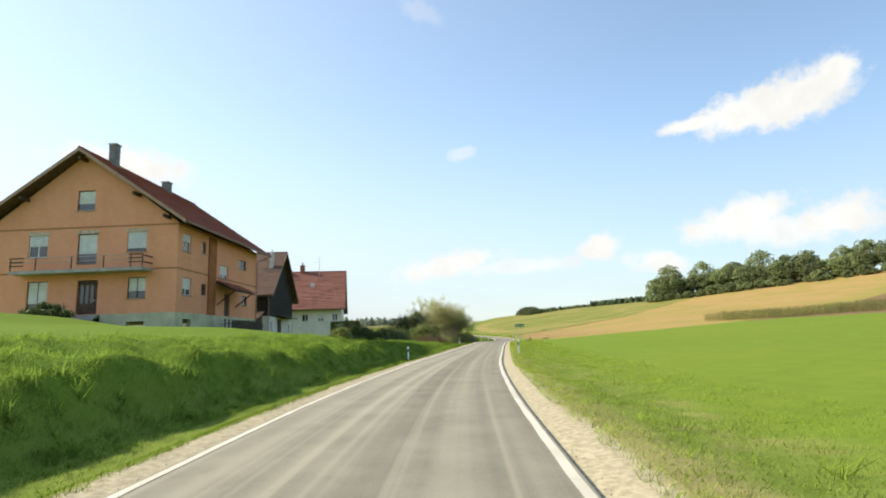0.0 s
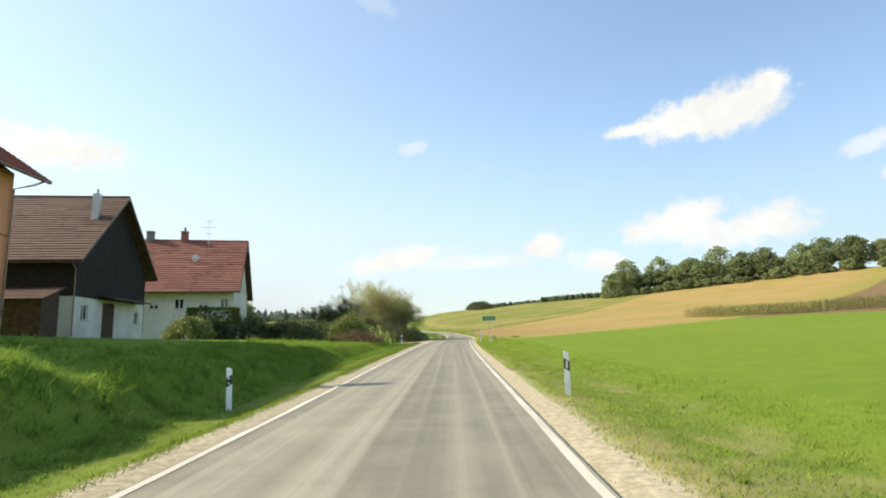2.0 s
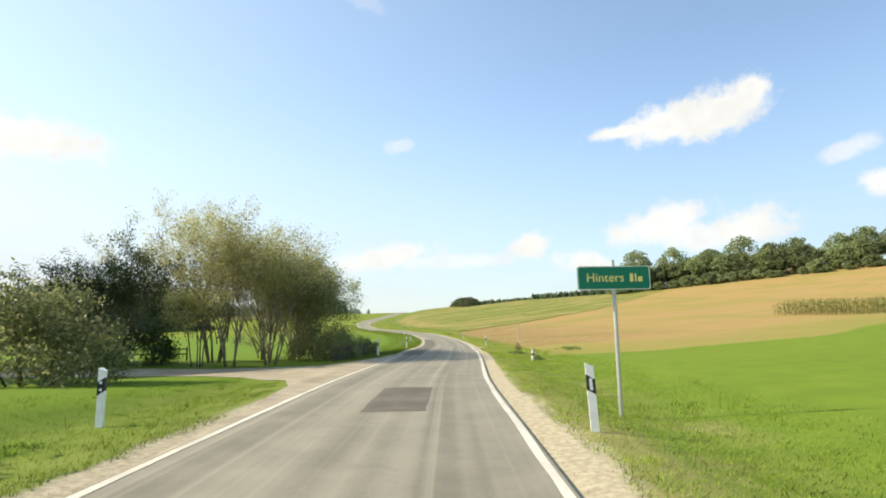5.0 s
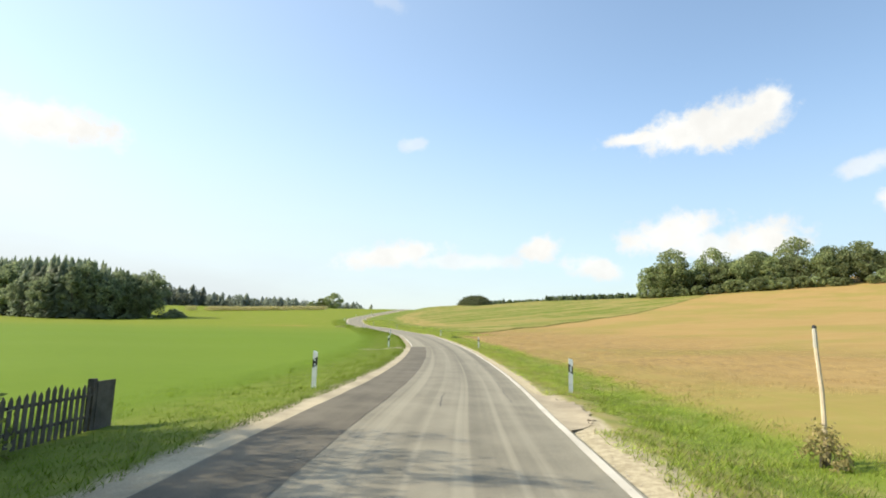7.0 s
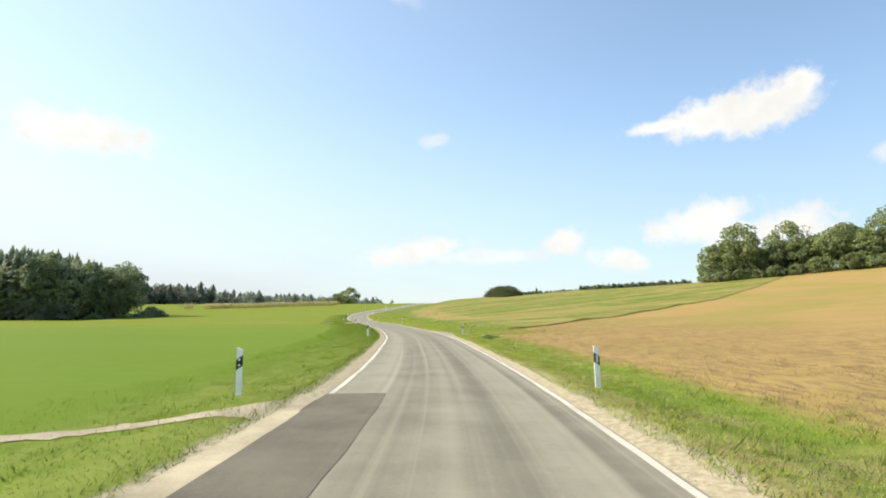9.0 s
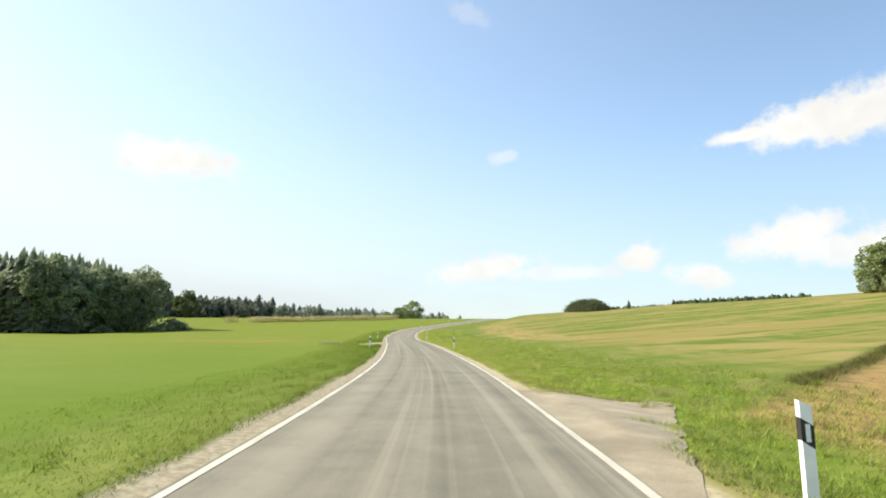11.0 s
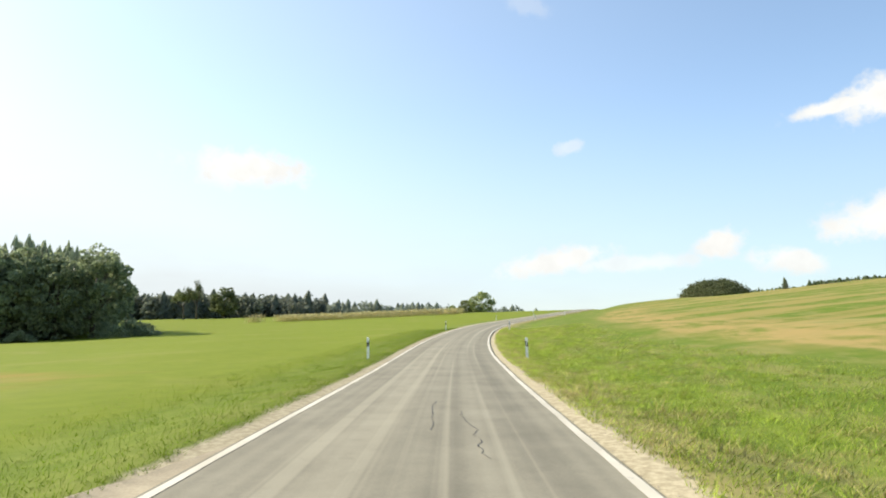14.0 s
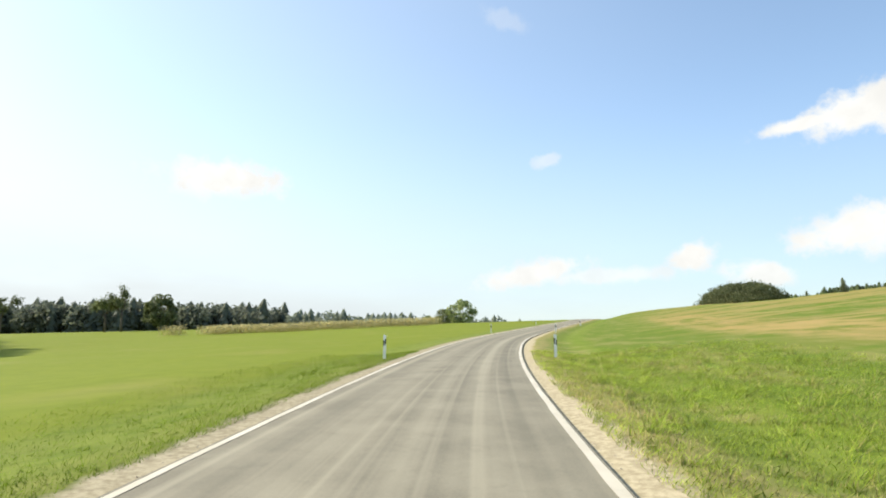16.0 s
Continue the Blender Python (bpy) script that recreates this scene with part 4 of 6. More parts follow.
def make_sign():
    green = plain("sign_green", (0.0, 0.17, 0.095), 0.4, 0.06, 2.0)
    yellow = plain("sign_yellow", (0.80, 0.72, 0.22), 0.45, 0.05)
    steel = plain("galvanised_steel", (0.50, 0.50, 0.47), 0.4, 0.1, 8.0, metal=0.6)
    x, y = 8.55, 83.3
    z = gz(x, y)
    root = thing("place_sign", "green place-name sign with yellow letters on a grey steel pole", "road sign", x, y, z, -6)
    part("pole", Build().tube([(0, 0.03, -0.3), (0, 0.03, 2.86)], [0.038, 0.038], 10), steel, root, "galvanised steel pole")
    w, h, zc = 0.68, 0.225, 2.52

    def rounded(hw, hh, r, yy):
        pts = []
        for cx, cz, a0 in ((hw - r, hh - r, 0), (-hw + r, hh - r, 90), (-hw + r, -hh + r, 180), (hw - r, -hh + r, 270)):
            pts += [(cx + r * math.cos(radians(a0 + a)), yy, zc + cz + r * math.sin(radians(a0 + a))) for a in range(0, 91, 18)]
        return pts

    part("board", Build().prism(rounded(w, h, 0.05, -0.022), (0, 0.03, 0)), green, root, "dark green enamelled board")
    outer, inner = rounded(w - 0.004, h - 0.004, 0.048, -0.025), rounded(w - 0.018, h - 0.018, 0.038, -0.025)
    b = Build()
    n = len(outer)
    b.v = outer + inner
    b.f = [(i, (i + 1) % n, n + (i + 1) % n, n + i) for i in range(n)]
    part("border", b, plain("sign_border", (0.78, 0.76, 0.62), 0.4), root, "pale border")
    cu = bpy.data.curves.new("lettering", "FONT")
    cu.body, cu.size, cu.extrude, cu.align_x, cu.align_y = "Hinters", 0.235, 0.001, "LEFT", "CENTER"
    cu.materials.append(yellow)
    tx = new("lettering", cu)
    tx.parent = root
    tx.matrix_basis = pose(-0.52, -0.0265, zc, 90, 0, 0)
    # the end of the name cannot be read
    for i, (a, e) in enumerate(((0.30, 0.36), (0.39, 0.42), (0.45, 0.53))):
        part("letter_bar", Build().box(a, e, -0.027, -0.0245, zc - 0.075, zc + (0.02 if i == 2 else 0.075)), yellow, root)
    for zz in (zc - 0.12, zc + 0.12):
        part("clamp", Build().box(-0.055, 0.055, 0.0085, 0.078, zz - 0.015, zz + 0.015), steel, root, "steel pipe clamp")


make_sign()

# ---------------------------------------------------------------- buildings
def glass_material():
    m, k = material("window_glass")
    k.surface((0.03, 0.04, 0.05), 0.06, spec=0.9)
    return m


GLASS = glass_material()
CURTAIN = plain("curtain", (0.62, 0.62, 0.58), 0.9, 0.1, 2.0)
FRAME_BROWN = plain("frame_brown", (0.10, 0.055, 0.03), 0.5, 0.2)
FRAME_WHITE = plain("frame_white", (0.72, 0.72, 0.70), 0.45, 0.05)
SHUTTER = plain("shutter_grey", (0.62, 0.62, 0.60), 0.5, 0.08)
CONCRETE = plain("concrete", (0.36, 0.34, 0.31), 0.85, 0.15, 1.5, bump=0.3)
WOOD_DARK = plain("dark_timber", (0.085, 0.05, 0.03), 0.75, 0.3, 3.0)
WOOD_BLACK = plain("tarred_boards", (0.022, 0.019, 0.017), 0.8, 0.3, 3.0)
ZINC = plain("zinc_pipe", (0.30, 0.20, 0.14), 0.5, 0.15, 4.0, metal=0.4)
WHITEWASH = plain("whitewash", (0.72, 0.68, 0.59), 0.9, 0.1, 0.6, bump=0.2)
PLINTH = plain("plinth_render", (0.48, 0.475, 0.32), 0.9, 0.15, 0.8, bump=0.3)
CHIMNEY = plain("chimney_stone", (0.20, 0.195, 0.185), 0.85, 0.2, 3.0)
BRICK = plain("chimney_brick", (0.30, 0.13, 0.085), 0.85, 0.25, 6.0, bump=0.4)


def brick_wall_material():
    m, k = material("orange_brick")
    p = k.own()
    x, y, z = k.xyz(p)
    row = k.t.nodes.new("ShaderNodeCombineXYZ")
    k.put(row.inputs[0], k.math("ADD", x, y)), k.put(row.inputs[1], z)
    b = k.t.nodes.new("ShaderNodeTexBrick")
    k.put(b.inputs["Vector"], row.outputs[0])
    # brick tones raised to stand in for skylight the shaded walls lack
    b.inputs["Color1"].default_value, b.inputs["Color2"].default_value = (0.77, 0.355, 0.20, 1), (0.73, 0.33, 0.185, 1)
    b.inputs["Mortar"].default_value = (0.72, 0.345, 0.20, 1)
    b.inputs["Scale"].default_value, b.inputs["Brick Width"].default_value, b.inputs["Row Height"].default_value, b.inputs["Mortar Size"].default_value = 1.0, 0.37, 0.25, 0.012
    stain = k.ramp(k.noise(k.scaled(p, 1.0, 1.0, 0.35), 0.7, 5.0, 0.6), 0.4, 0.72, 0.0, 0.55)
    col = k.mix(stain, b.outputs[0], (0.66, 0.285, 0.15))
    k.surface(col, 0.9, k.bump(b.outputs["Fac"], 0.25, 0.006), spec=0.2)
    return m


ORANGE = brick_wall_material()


def tile_material(name, a, b, dirt):
    m, k = material(name)
    f = k.island()
    p = k.own()
    col = k.mix(f, a, b)
    fine = k.noise(k.scaled(p, 5.0, 5.0, 1.0), 1.0, 4.0, 0.7)
    col = k.mix(k.ramp(fine, 0.45, 0.75, 0.0, 0.6), col, dirt)
    moss = k.ramp(k.noise(p, 0.5, 5.0, 0.7), 0.5, 0.72, 0.0, 0.6)
    col = k.mix(moss, col, tuple(c * 0.55 for c in dirt))
    k.surface(col, 0.8, k.bump(fine, 0.3, 0.02), spec=0.25)
    return m


RED_TILE = tile_material("red_tiles", (0.25, 0.10, 0.07), (0.34, 0.15, 0.105), (0.15, 0.08, 0.062))
DARK_RED_TILE = tile_material("dark_red_tiles", (0.26, 0.08, 0.052), (0.33, 0.105, 0.068), (0.17, 0.065, 0.05))
BROWN_TILE = tile_material("brown_tiles", (0.125, 0.078, 0.056), (0.165, 0.10, 0.07), (0.08, 0.054, 0.042))


def wall_panel(build, axis, at, thick, a0, a1, z0, z1, holes):
    """A wall in the plane axis = at (its outer face), from a0 to a1, with openings (a, b, low, high) cut right through."""
    xs = sorted({a0, a1, *[h[0] for h in holes], *[h[1] for h in holes]})
    zs = sorted({z0, z1, *[h[2] for h in holes], *[h[3] for h in holes]})
    for p, q in zip(xs, xs[1:]):
        for lo, hi in zip(zs, zs[1:]):
            cx, cz = (p + q) / 2, (lo + hi) / 2
            if any(h[0] < cx < h[1] and h[2] < cz < h[3] for h in holes):
                continue
            lo_, hi_ = min(at, at + thick), max(at, at + thick)
            if axis == "x":
                build.box(lo_, hi_, p, q, lo, hi)
            else:
                build.box(p, q, lo_, hi_, lo, hi)


def window(parent, axis, at, a0, a1, z0, z1, frame, inward, panes=2, shut=0.0, curtain=False, sill=True, casing=False, door=False):
    """A window (or glazed door) set into an opening; inward: the way into the house along the axis."""
    root = new("door" if door else "window")
    root.parent = parent

    def box(b, p, q, d0, d1, lo, hi):
        d0, d1 = sorted((at + inward * d0, at + inward * d1))
        return b.box(d0, d1, p, q, lo, hi) if axis == "x" else b.box(p, q, d0, d1, lo, hi)

    b, w = Build(), 0.07
    for p, q, lo, hi in ((a0, a0 + w, z0, z1), (a1 - w, a1, z0, z1), (a0 + w, a1 - w, z0, z0 + w), (a0 + w, a1 - w, z1 - w, z1)):
        box(b, p, q, 0.12, 0.19, lo, hi)
    step_ = (a1 - a0) / panes
    for i in range(1, panes):
        box(b, a0 + i * step_ - 0.04, a0 + i * step_ + 0.04, 0.12, 0.18, z0 + w, z1 - w)
    part("frame", b, frame, root)
    for i in range(panes):
        part("pane", box(Build(), a0 + i * step_ + w, a0 + (i + 1) * step_ - w, 0.145, 0.155, z0 + w, z1 - w), GLASS, root)
    if curtain:
        part("curtain", box(Build(), a0 + w, a1 - w, 0.125, 0.14, z0 + 0.35 * (z1 - z0), z1 - w), CURTAIN, root, "pale drawn blind")
    if shut > 0:
        b = Build()
        n = max(2, int(shut * (z1 - z0) / 0.06))
        for i in range(n):
            t = z1 - (i + 1) * shut * (z1 - z0) / n
            box(b, a0 + 0.02, a1 - 0.02, 0.06, 0.085, t + 0.008, t + shut * (z1 - z0) / n)
        tagged(part("roller_shutter", b, SHUTTER, root, "half lowered grey roller shutter"), "half lowered grey roller shutter", kind="stuff")
    if casing:
        part("shutter_box", box(Build(), a0 - 0.1, a1 + 0.1, -0.03, 0.1, z1 + 0.004, z1 + 0.26), plain("casing", (0.50, 0.40, 0.30), 0.8, 0.2, 4.0), root, "unplastered shutter box")
    if sill:
        part("sill", box(Build(), a0 - 0.08, a1 + 0.08, -0.1, 0.12, z0 - 0.06, z0 - 0.004), CONCRETE, root)
    return root


def tiled_slope(x0, x1, y_eave, z_eave, y_ridge, z_ridge, course=0.38, thick=0.05):
    """One roof slope of overlapping tile courses; the eave runs along x."""
    b = Build()
    run, rise = y_ridge - y_eave, z_ridge - z_eave
    long = math.hypot(run, rise)
    n = int(long / course)
    u = Vector((0, run / long, rise / long))
    up = Vector((0, -rise / long, run / long)) * (1 if run > 0 else -1)
    rnd = random.Random(int(x0 * 10 + y_eave))
    tiles = max(6, int((x1 - x0) / 1.9))
    for i in range(n):
        p = Vector((0, y_eave, z_eave)) + u * (long * i / n)
        q = p + u * (long / n + 0.06)
        for j in range(tiles):
            xa, xb = x0 + (x1 - x0) * j / tiles, x0 + (x1 - x0) * (j + 1) / tiles
            lift = rnd.uniform(0.0, 0.014)
            a = p + up * (thick + lift)
            c = q + up * lift
            b.v += [(xa, a.y, a.z), (xb, a.y, a.z), (xb, c.y, c.z), (xa, c.y, c.z), (xa, p.y, p.z), (xb, p.y, p.z), (xb, q.y, q.z - 0.02), (xa, q.y, q.z - 0.02)]
            k = len(b.v) - 8
            b.f += [(k, k + 1, k + 2, k + 3), (k + 4, k + 5, k + 1, k), (k + 5, k + 6, k + 2, k + 1), (k + 7, k + 4, k, k + 3), (k + 7, k + 6, k + 5, k + 4)]
    return b


def turned(build):
    """Swaps x and y, for a roof whose eave runs along y."""
    build.v = [(y, x, z) for x, y, z in build.v]
    build.f = [tuple(reversed(f)) for f in build.f]
    return build


def farmhouse():
    """Three-storey house of bare orange brick; local z = 0 is the top of the plinth."""
    zb = 4.3
    root = thing("farmhouse", "large unplastered orange brick farmhouse with red tiled roof", "house", 0, 0, zb)
    x0, x1, y0, y1 = -37.5, -22.0, 41.5, 58.0
    eave, ridge_x, t = 7.05, -29.75, 0.35
    front = [(-34.0, -32.45, 4.65, 6.4), (-30.05, -28.45, 3.95, 6.4), (-26.05, -24.5, 4.85, 6.4), (-33.85, -32.2, 0.1, 2.75), (-29.85, -28.2, 0.05, 2.7), (-25.85, -24.4, 1.15, 2.8)]
    side = [(42.25, 43.6, 4.9, 6.3), (45.5, 46.3, 5.2, 6.2), (49.1, 50.9, 3.35, 4.65), (53.4, 55.2, 4.85, 5.75), (42.45, 43.9, 1.4, 2.8), (45.65, 46.55, 1.6, 2.6), (54.2, 55.6, 1.2, 2.2), (50.2, 51.5, 0.02, 2.1)]
    b = Build()
    wall_panel(b, "y", y0, t, x0, x1, 0, eave, front)
    wall_panel(b, "x", x1, -t, y0 + t, y1 - t, 0, eave, side)
    wall_panel(b, "y", y1, -t, x0, x1, 0, eave, [])
    wall_panel(b, "x", x0, t, y0 + t, y1 - t, 0, eave, [])
    slope = (13.02 - 7.05) / (ridge_x - x0)
    attic = (-30.3, -28.85, 8.3, 9.95)
    # gables, cut to leave the attic window open
    for yy, way, hole in ((y0, t, attic), (y1, -t, None)):
        top = lambda x: eave + slope * min(x - x0, x1 - x)
        xs = [x0, -33.5, attic[0], ridge_x, attic[1], -25.2, x1]
        for p, q in zip(xs, xs[1:]):
            lo = eave
            if hole and attic[0] <= (p + q) / 2 <= attic[1]:
                b.prism([(p, yy, eave), (q, yy, eave), (q, yy, attic[2]), (p, yy, attic[2])], (0, way, 0))
                lo = attic[3]
            b.prism([(p, yy, lo), (q, yy, lo), (q, yy, max(top(q), lo)), (p, yy, max(top(p), lo + 0.001))], (0, way, 0))
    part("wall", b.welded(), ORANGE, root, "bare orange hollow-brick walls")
    # concrete floor bands, 3 mm proud
    for z in (3.35, 6.85):
        b = Build()
        b.box(x0 - 0.003, x1 + 0.003, y0 - 0.003, y0 + 0.1, z, z + 0.14)
        b.box(x1 - 0.1, x1 + 0.003, y0 + 0.1, y1, z, z + 0.14)
        part("floor_band", b, plain("band", (0.40, 0.17, 0.07), 0.9), root, "darker course at floor level")
    bp = Build()
    basement = [(42.65, 43.95, -1.2, -0.5), (54.0, 55.2, -1.2, -0.5)]
    wall_panel(bp, "y", y0 - 0.02, t, x0, x1 + 0.02, -2.6, -0.004, [(-25.8, -24.4, -1.05, -0.62)])
    wall_panel(bp, "x", x1 + 0.02, -t, y0 + t, y1, -2.6, -0.004, basement)
    part("plinth", bp.welded(), PLINTH, root, "pale greenish cement plinth")
    part("cellar_floor", Build().box(x0 + t, x1 - t, y0 + t, y1 - t, -0.2, -0.05), CONCRETE, root)
    part("upper_floor", Build().box(x0 + t, x1 - t, y0 + t, y1 - t, 3.3, 3.45), CONCRETE, root)
    # roof
    for name, a in (("roof_east", 1), ("roof_west", -1)):
        xe = ridge_x + a * 8.85
        tagged(part("roof", turned(tiled_slope(y0 - 1.05, y1 + 1.5, xe, 7.0 - 0.03, ridge_x, 13.2)), DARK_RED_TILE, root, "dark red tiled slope"), kind="stuff")
        b = Build()
        b.prism([(xe, y0 - 1.0, 6.93), (ridge_x, y0 - 1.0, 13.13), (ridge_x, y0 - 1.0, 12.96), (xe, y0 - 1.0, 6.76)], (0, y1 - y0 + 2.4, 0))
        part("roof_boarding", b, WOOD_DARK, root, "dark boarded roof underside")
        b = Build()
        b.prism([(xe + 0.02 * a, y0 - 1.07, 7.0), (ridge_x, y0 - 1.07, 13.24), (ridge_x, y0 - 1.07, 12.94), (xe + 0.02 * a, y0 - 1.07, 6.70)], (0, 0.05, 0))
        part("verge_board", b, plain("verge", (0.38, 0.24, 0.16), 0.7), root, "pale brown verge board")
        b = Build().tube([(xe + 0.05 * a, y0 - 0.9, 6.86), (xe + 0.05 * a, y1 + 1.4, 6.86)], [0.075, 0.075], 8)
        part("gutter", b, ZINC, root)
    for px, pz in ((-25.2, 9.5), (-22.7, 7.6), (-34.3, 9.5), (ridge_x, 12.6)):
        part("purlin", Build().box(px - 0.1, px + 0.1, y0 - 0.95, y0 + 0.3, pz - 0.3, pz - 0.06), WOOD_DARK, root)
    part("ridge_cap", Build().tube([(ridge_x, y0 - 1.05, 13.22), (ridge_x, y1 + 1.5, 13.22)], [0.13, 0.13], 8), DARK_RED_TILE, root)
    part("downpipe", Build().tube([(-20.95, y1 + 0.9, 6.8), (-21.2, y1 + 0.5, 6.5), (-21.85, y1 - 0.15, 6.1), (-21.9, y1 - 0.15, -1.3)], [0.055] * 4, 8), ZINC, root, "brown downpipe with a bend under the eave")
    for cx, cy, w, top in ((-29.45, 44.4, 0.31, 14.75), (-29.5, 53.0, 0.35, 13.85)):
        ch = part("chimney", Build().box(cx - w, cx + w, cy - w, cy + w, 11.8, top), CHIMNEY, root, "dark slate-clad chimney")
        part("cap", Build().box(cx - w - 0.07, cx + w + 0.07, cy - w - 0.07, cy + w + 0.07, top + 0.003, top + 0.1), CONCRETE, ch)
    # windows
    for i, h in enumerate(front):
        if i in (3, 4):
            continue
        window(root, "y", y0, *h, FRAME_WHITE if i in (0, 3) else FRAME_BROWN, 1, 2 if i != 1 else 1, (0.5, 0, 0.85, 0, 0, 0)[i], i in (1, 5), i != 1, casing=i < 3, door=i == 1)
    window(root, "y", y0, *attic, FRAME_BROWN, 1, 1, 0, True)
    window(root, "y", y0, *front[3], FRAME_BROWN, 1, 2, 0, True, False, door=True)
    d = new("door")
    d.parent = root
    h = front[4]
    part("leaf", Build().box(h[0] + 0.05, h[1] - 0.05, y0 + 0.12, y0 + 0.18, h[2], h[3] - 0.05), WOOD_DARK, d, "dark brown panelled door")
    for i in range(3):
        part("glazing", Build().box(h[0] + 0.25 + i * 0.4, h[0] + 0.5 + i * 0.4, y0 + 0.1, y0 + 0.116, 0.9, 2.3), GLASS, d)
    part("handle", Build().tube([(h[1] - 0.2, y0 + 0.12, 1.1), (h[1] - 0.2, y0 + 0.05, 1.1), (h[1] - 0.33, y0 + 0.05, 1.1)], [0.015] * 3, 6), FRAME_WHITE, d)
    for i, h in enumerate(side[:7]):
        window(root, "x", x1, *h, FRAME_WHITE if i in (0, 2, 4) else FRAME_BROWN, -1, 2 if h[1] - h[0] > 1.2 else 1, (0.45, 0, 0, 0, 0, 0, 0)[i], i in (2, 4), True)
    d = new("door")
    d.parent = root
    part("leaf", Build().box(x1 - 0.2, x1 - 0.13, 50.25, 51.45, 0.02, 2.05), WOOD_DARK, d, "brown side door")
    # balcony on the front gable
    bal = new("balcony")
    bal.parent = root
    bx0, bx1, by = -34.3, -23.95, y0 - 1.35
    part("slab", Build().box(bx0, bx1, by, y0 - 0.004, 3.18, 3.42), CONCRETE, bal, "grey concrete slab")
    for px in (bx0 + 0.05, -32.3, -29.5, -27.0, bx1 - 0.95, bx1 - 0.05):
        part("rail_post", Build().box(px - 0.03, px + 0.03, by + 0.03, by + 0.09, 3.424, 4.4), FRAME_BROWN, bal)
    for z in (4.0, 4.36):
        part("rail", Build().box(bx0, bx1, by + 0.095, by + 0.13, z, z + 0.05), plain("thin_rail", (0.42, 0.33, 0.26), 0.6), bal)
    for a, e in ((bx0, bx0 + 1.1), (bx1 - 1.1, bx1)):
        for z in (3.75, 4.05, 4.33):
            part("board", Build().box(a, e, by - 0.03, by + 0.026, z, z + 0.1), FRAME_BROWN, bal, "dark timber board")
    for yy in (by + 0.2, y0 - 0.35):
        part("end_board", Build().box(bx1 - 0.02, bx1 + 0.03, by + 0.14, y0 - 0.02, 3.75 if yy < y0 - 0.9 else 4.25, 3.86 if yy < y0 - 0.9 else 4.36), FRAME_BROWN, bal)
    # lean-to canopy over the side door
    can = new("canopy")
    can.parent = root
    b = tiled_slope(48.2, 53.0, 1.9, 2.25, 0.02, 3.15, 0.35, 0.04)
    b.v = [(x1 + y, x, z) for x, y, z in b.v]
    b.f = [tuple(reversed(f)) for f in b.f]
    part("tiles", b, DARK_RED_TILE, can, "dark red canopy tiles")
    part("boarding", Build().prism([(x1 + 0.02, 48.25, 3.02), (x1 + 1.85, 48.25, 2.17), (x1 + 1.85, 48.25, 2.06), (x1 + 0.02, 48.25, 2.9)], (0, 4.7, 0)), WOOD_DARK, can)
    for yy in (48.6, 52.6):
        part("bracket", Build().tube([(x1 + 1.6, yy, 2.15), (x1 + 0.05, yy, 0.95)], [0.07, 0.07], 4), WOOD_DARK, can, "slanting timber bracket")
    # recessed stair bay, a darker render strip
    part("stair_bay", Build().box(x1 + 0.004, x1 + 0.12, 46.75, 48.15, 0.02, 6.8), plain("rust_render", (0.33, 0.12, 0.045), 0.9, 0.2, 1.0), root, "rust-red wall strip")
    return root


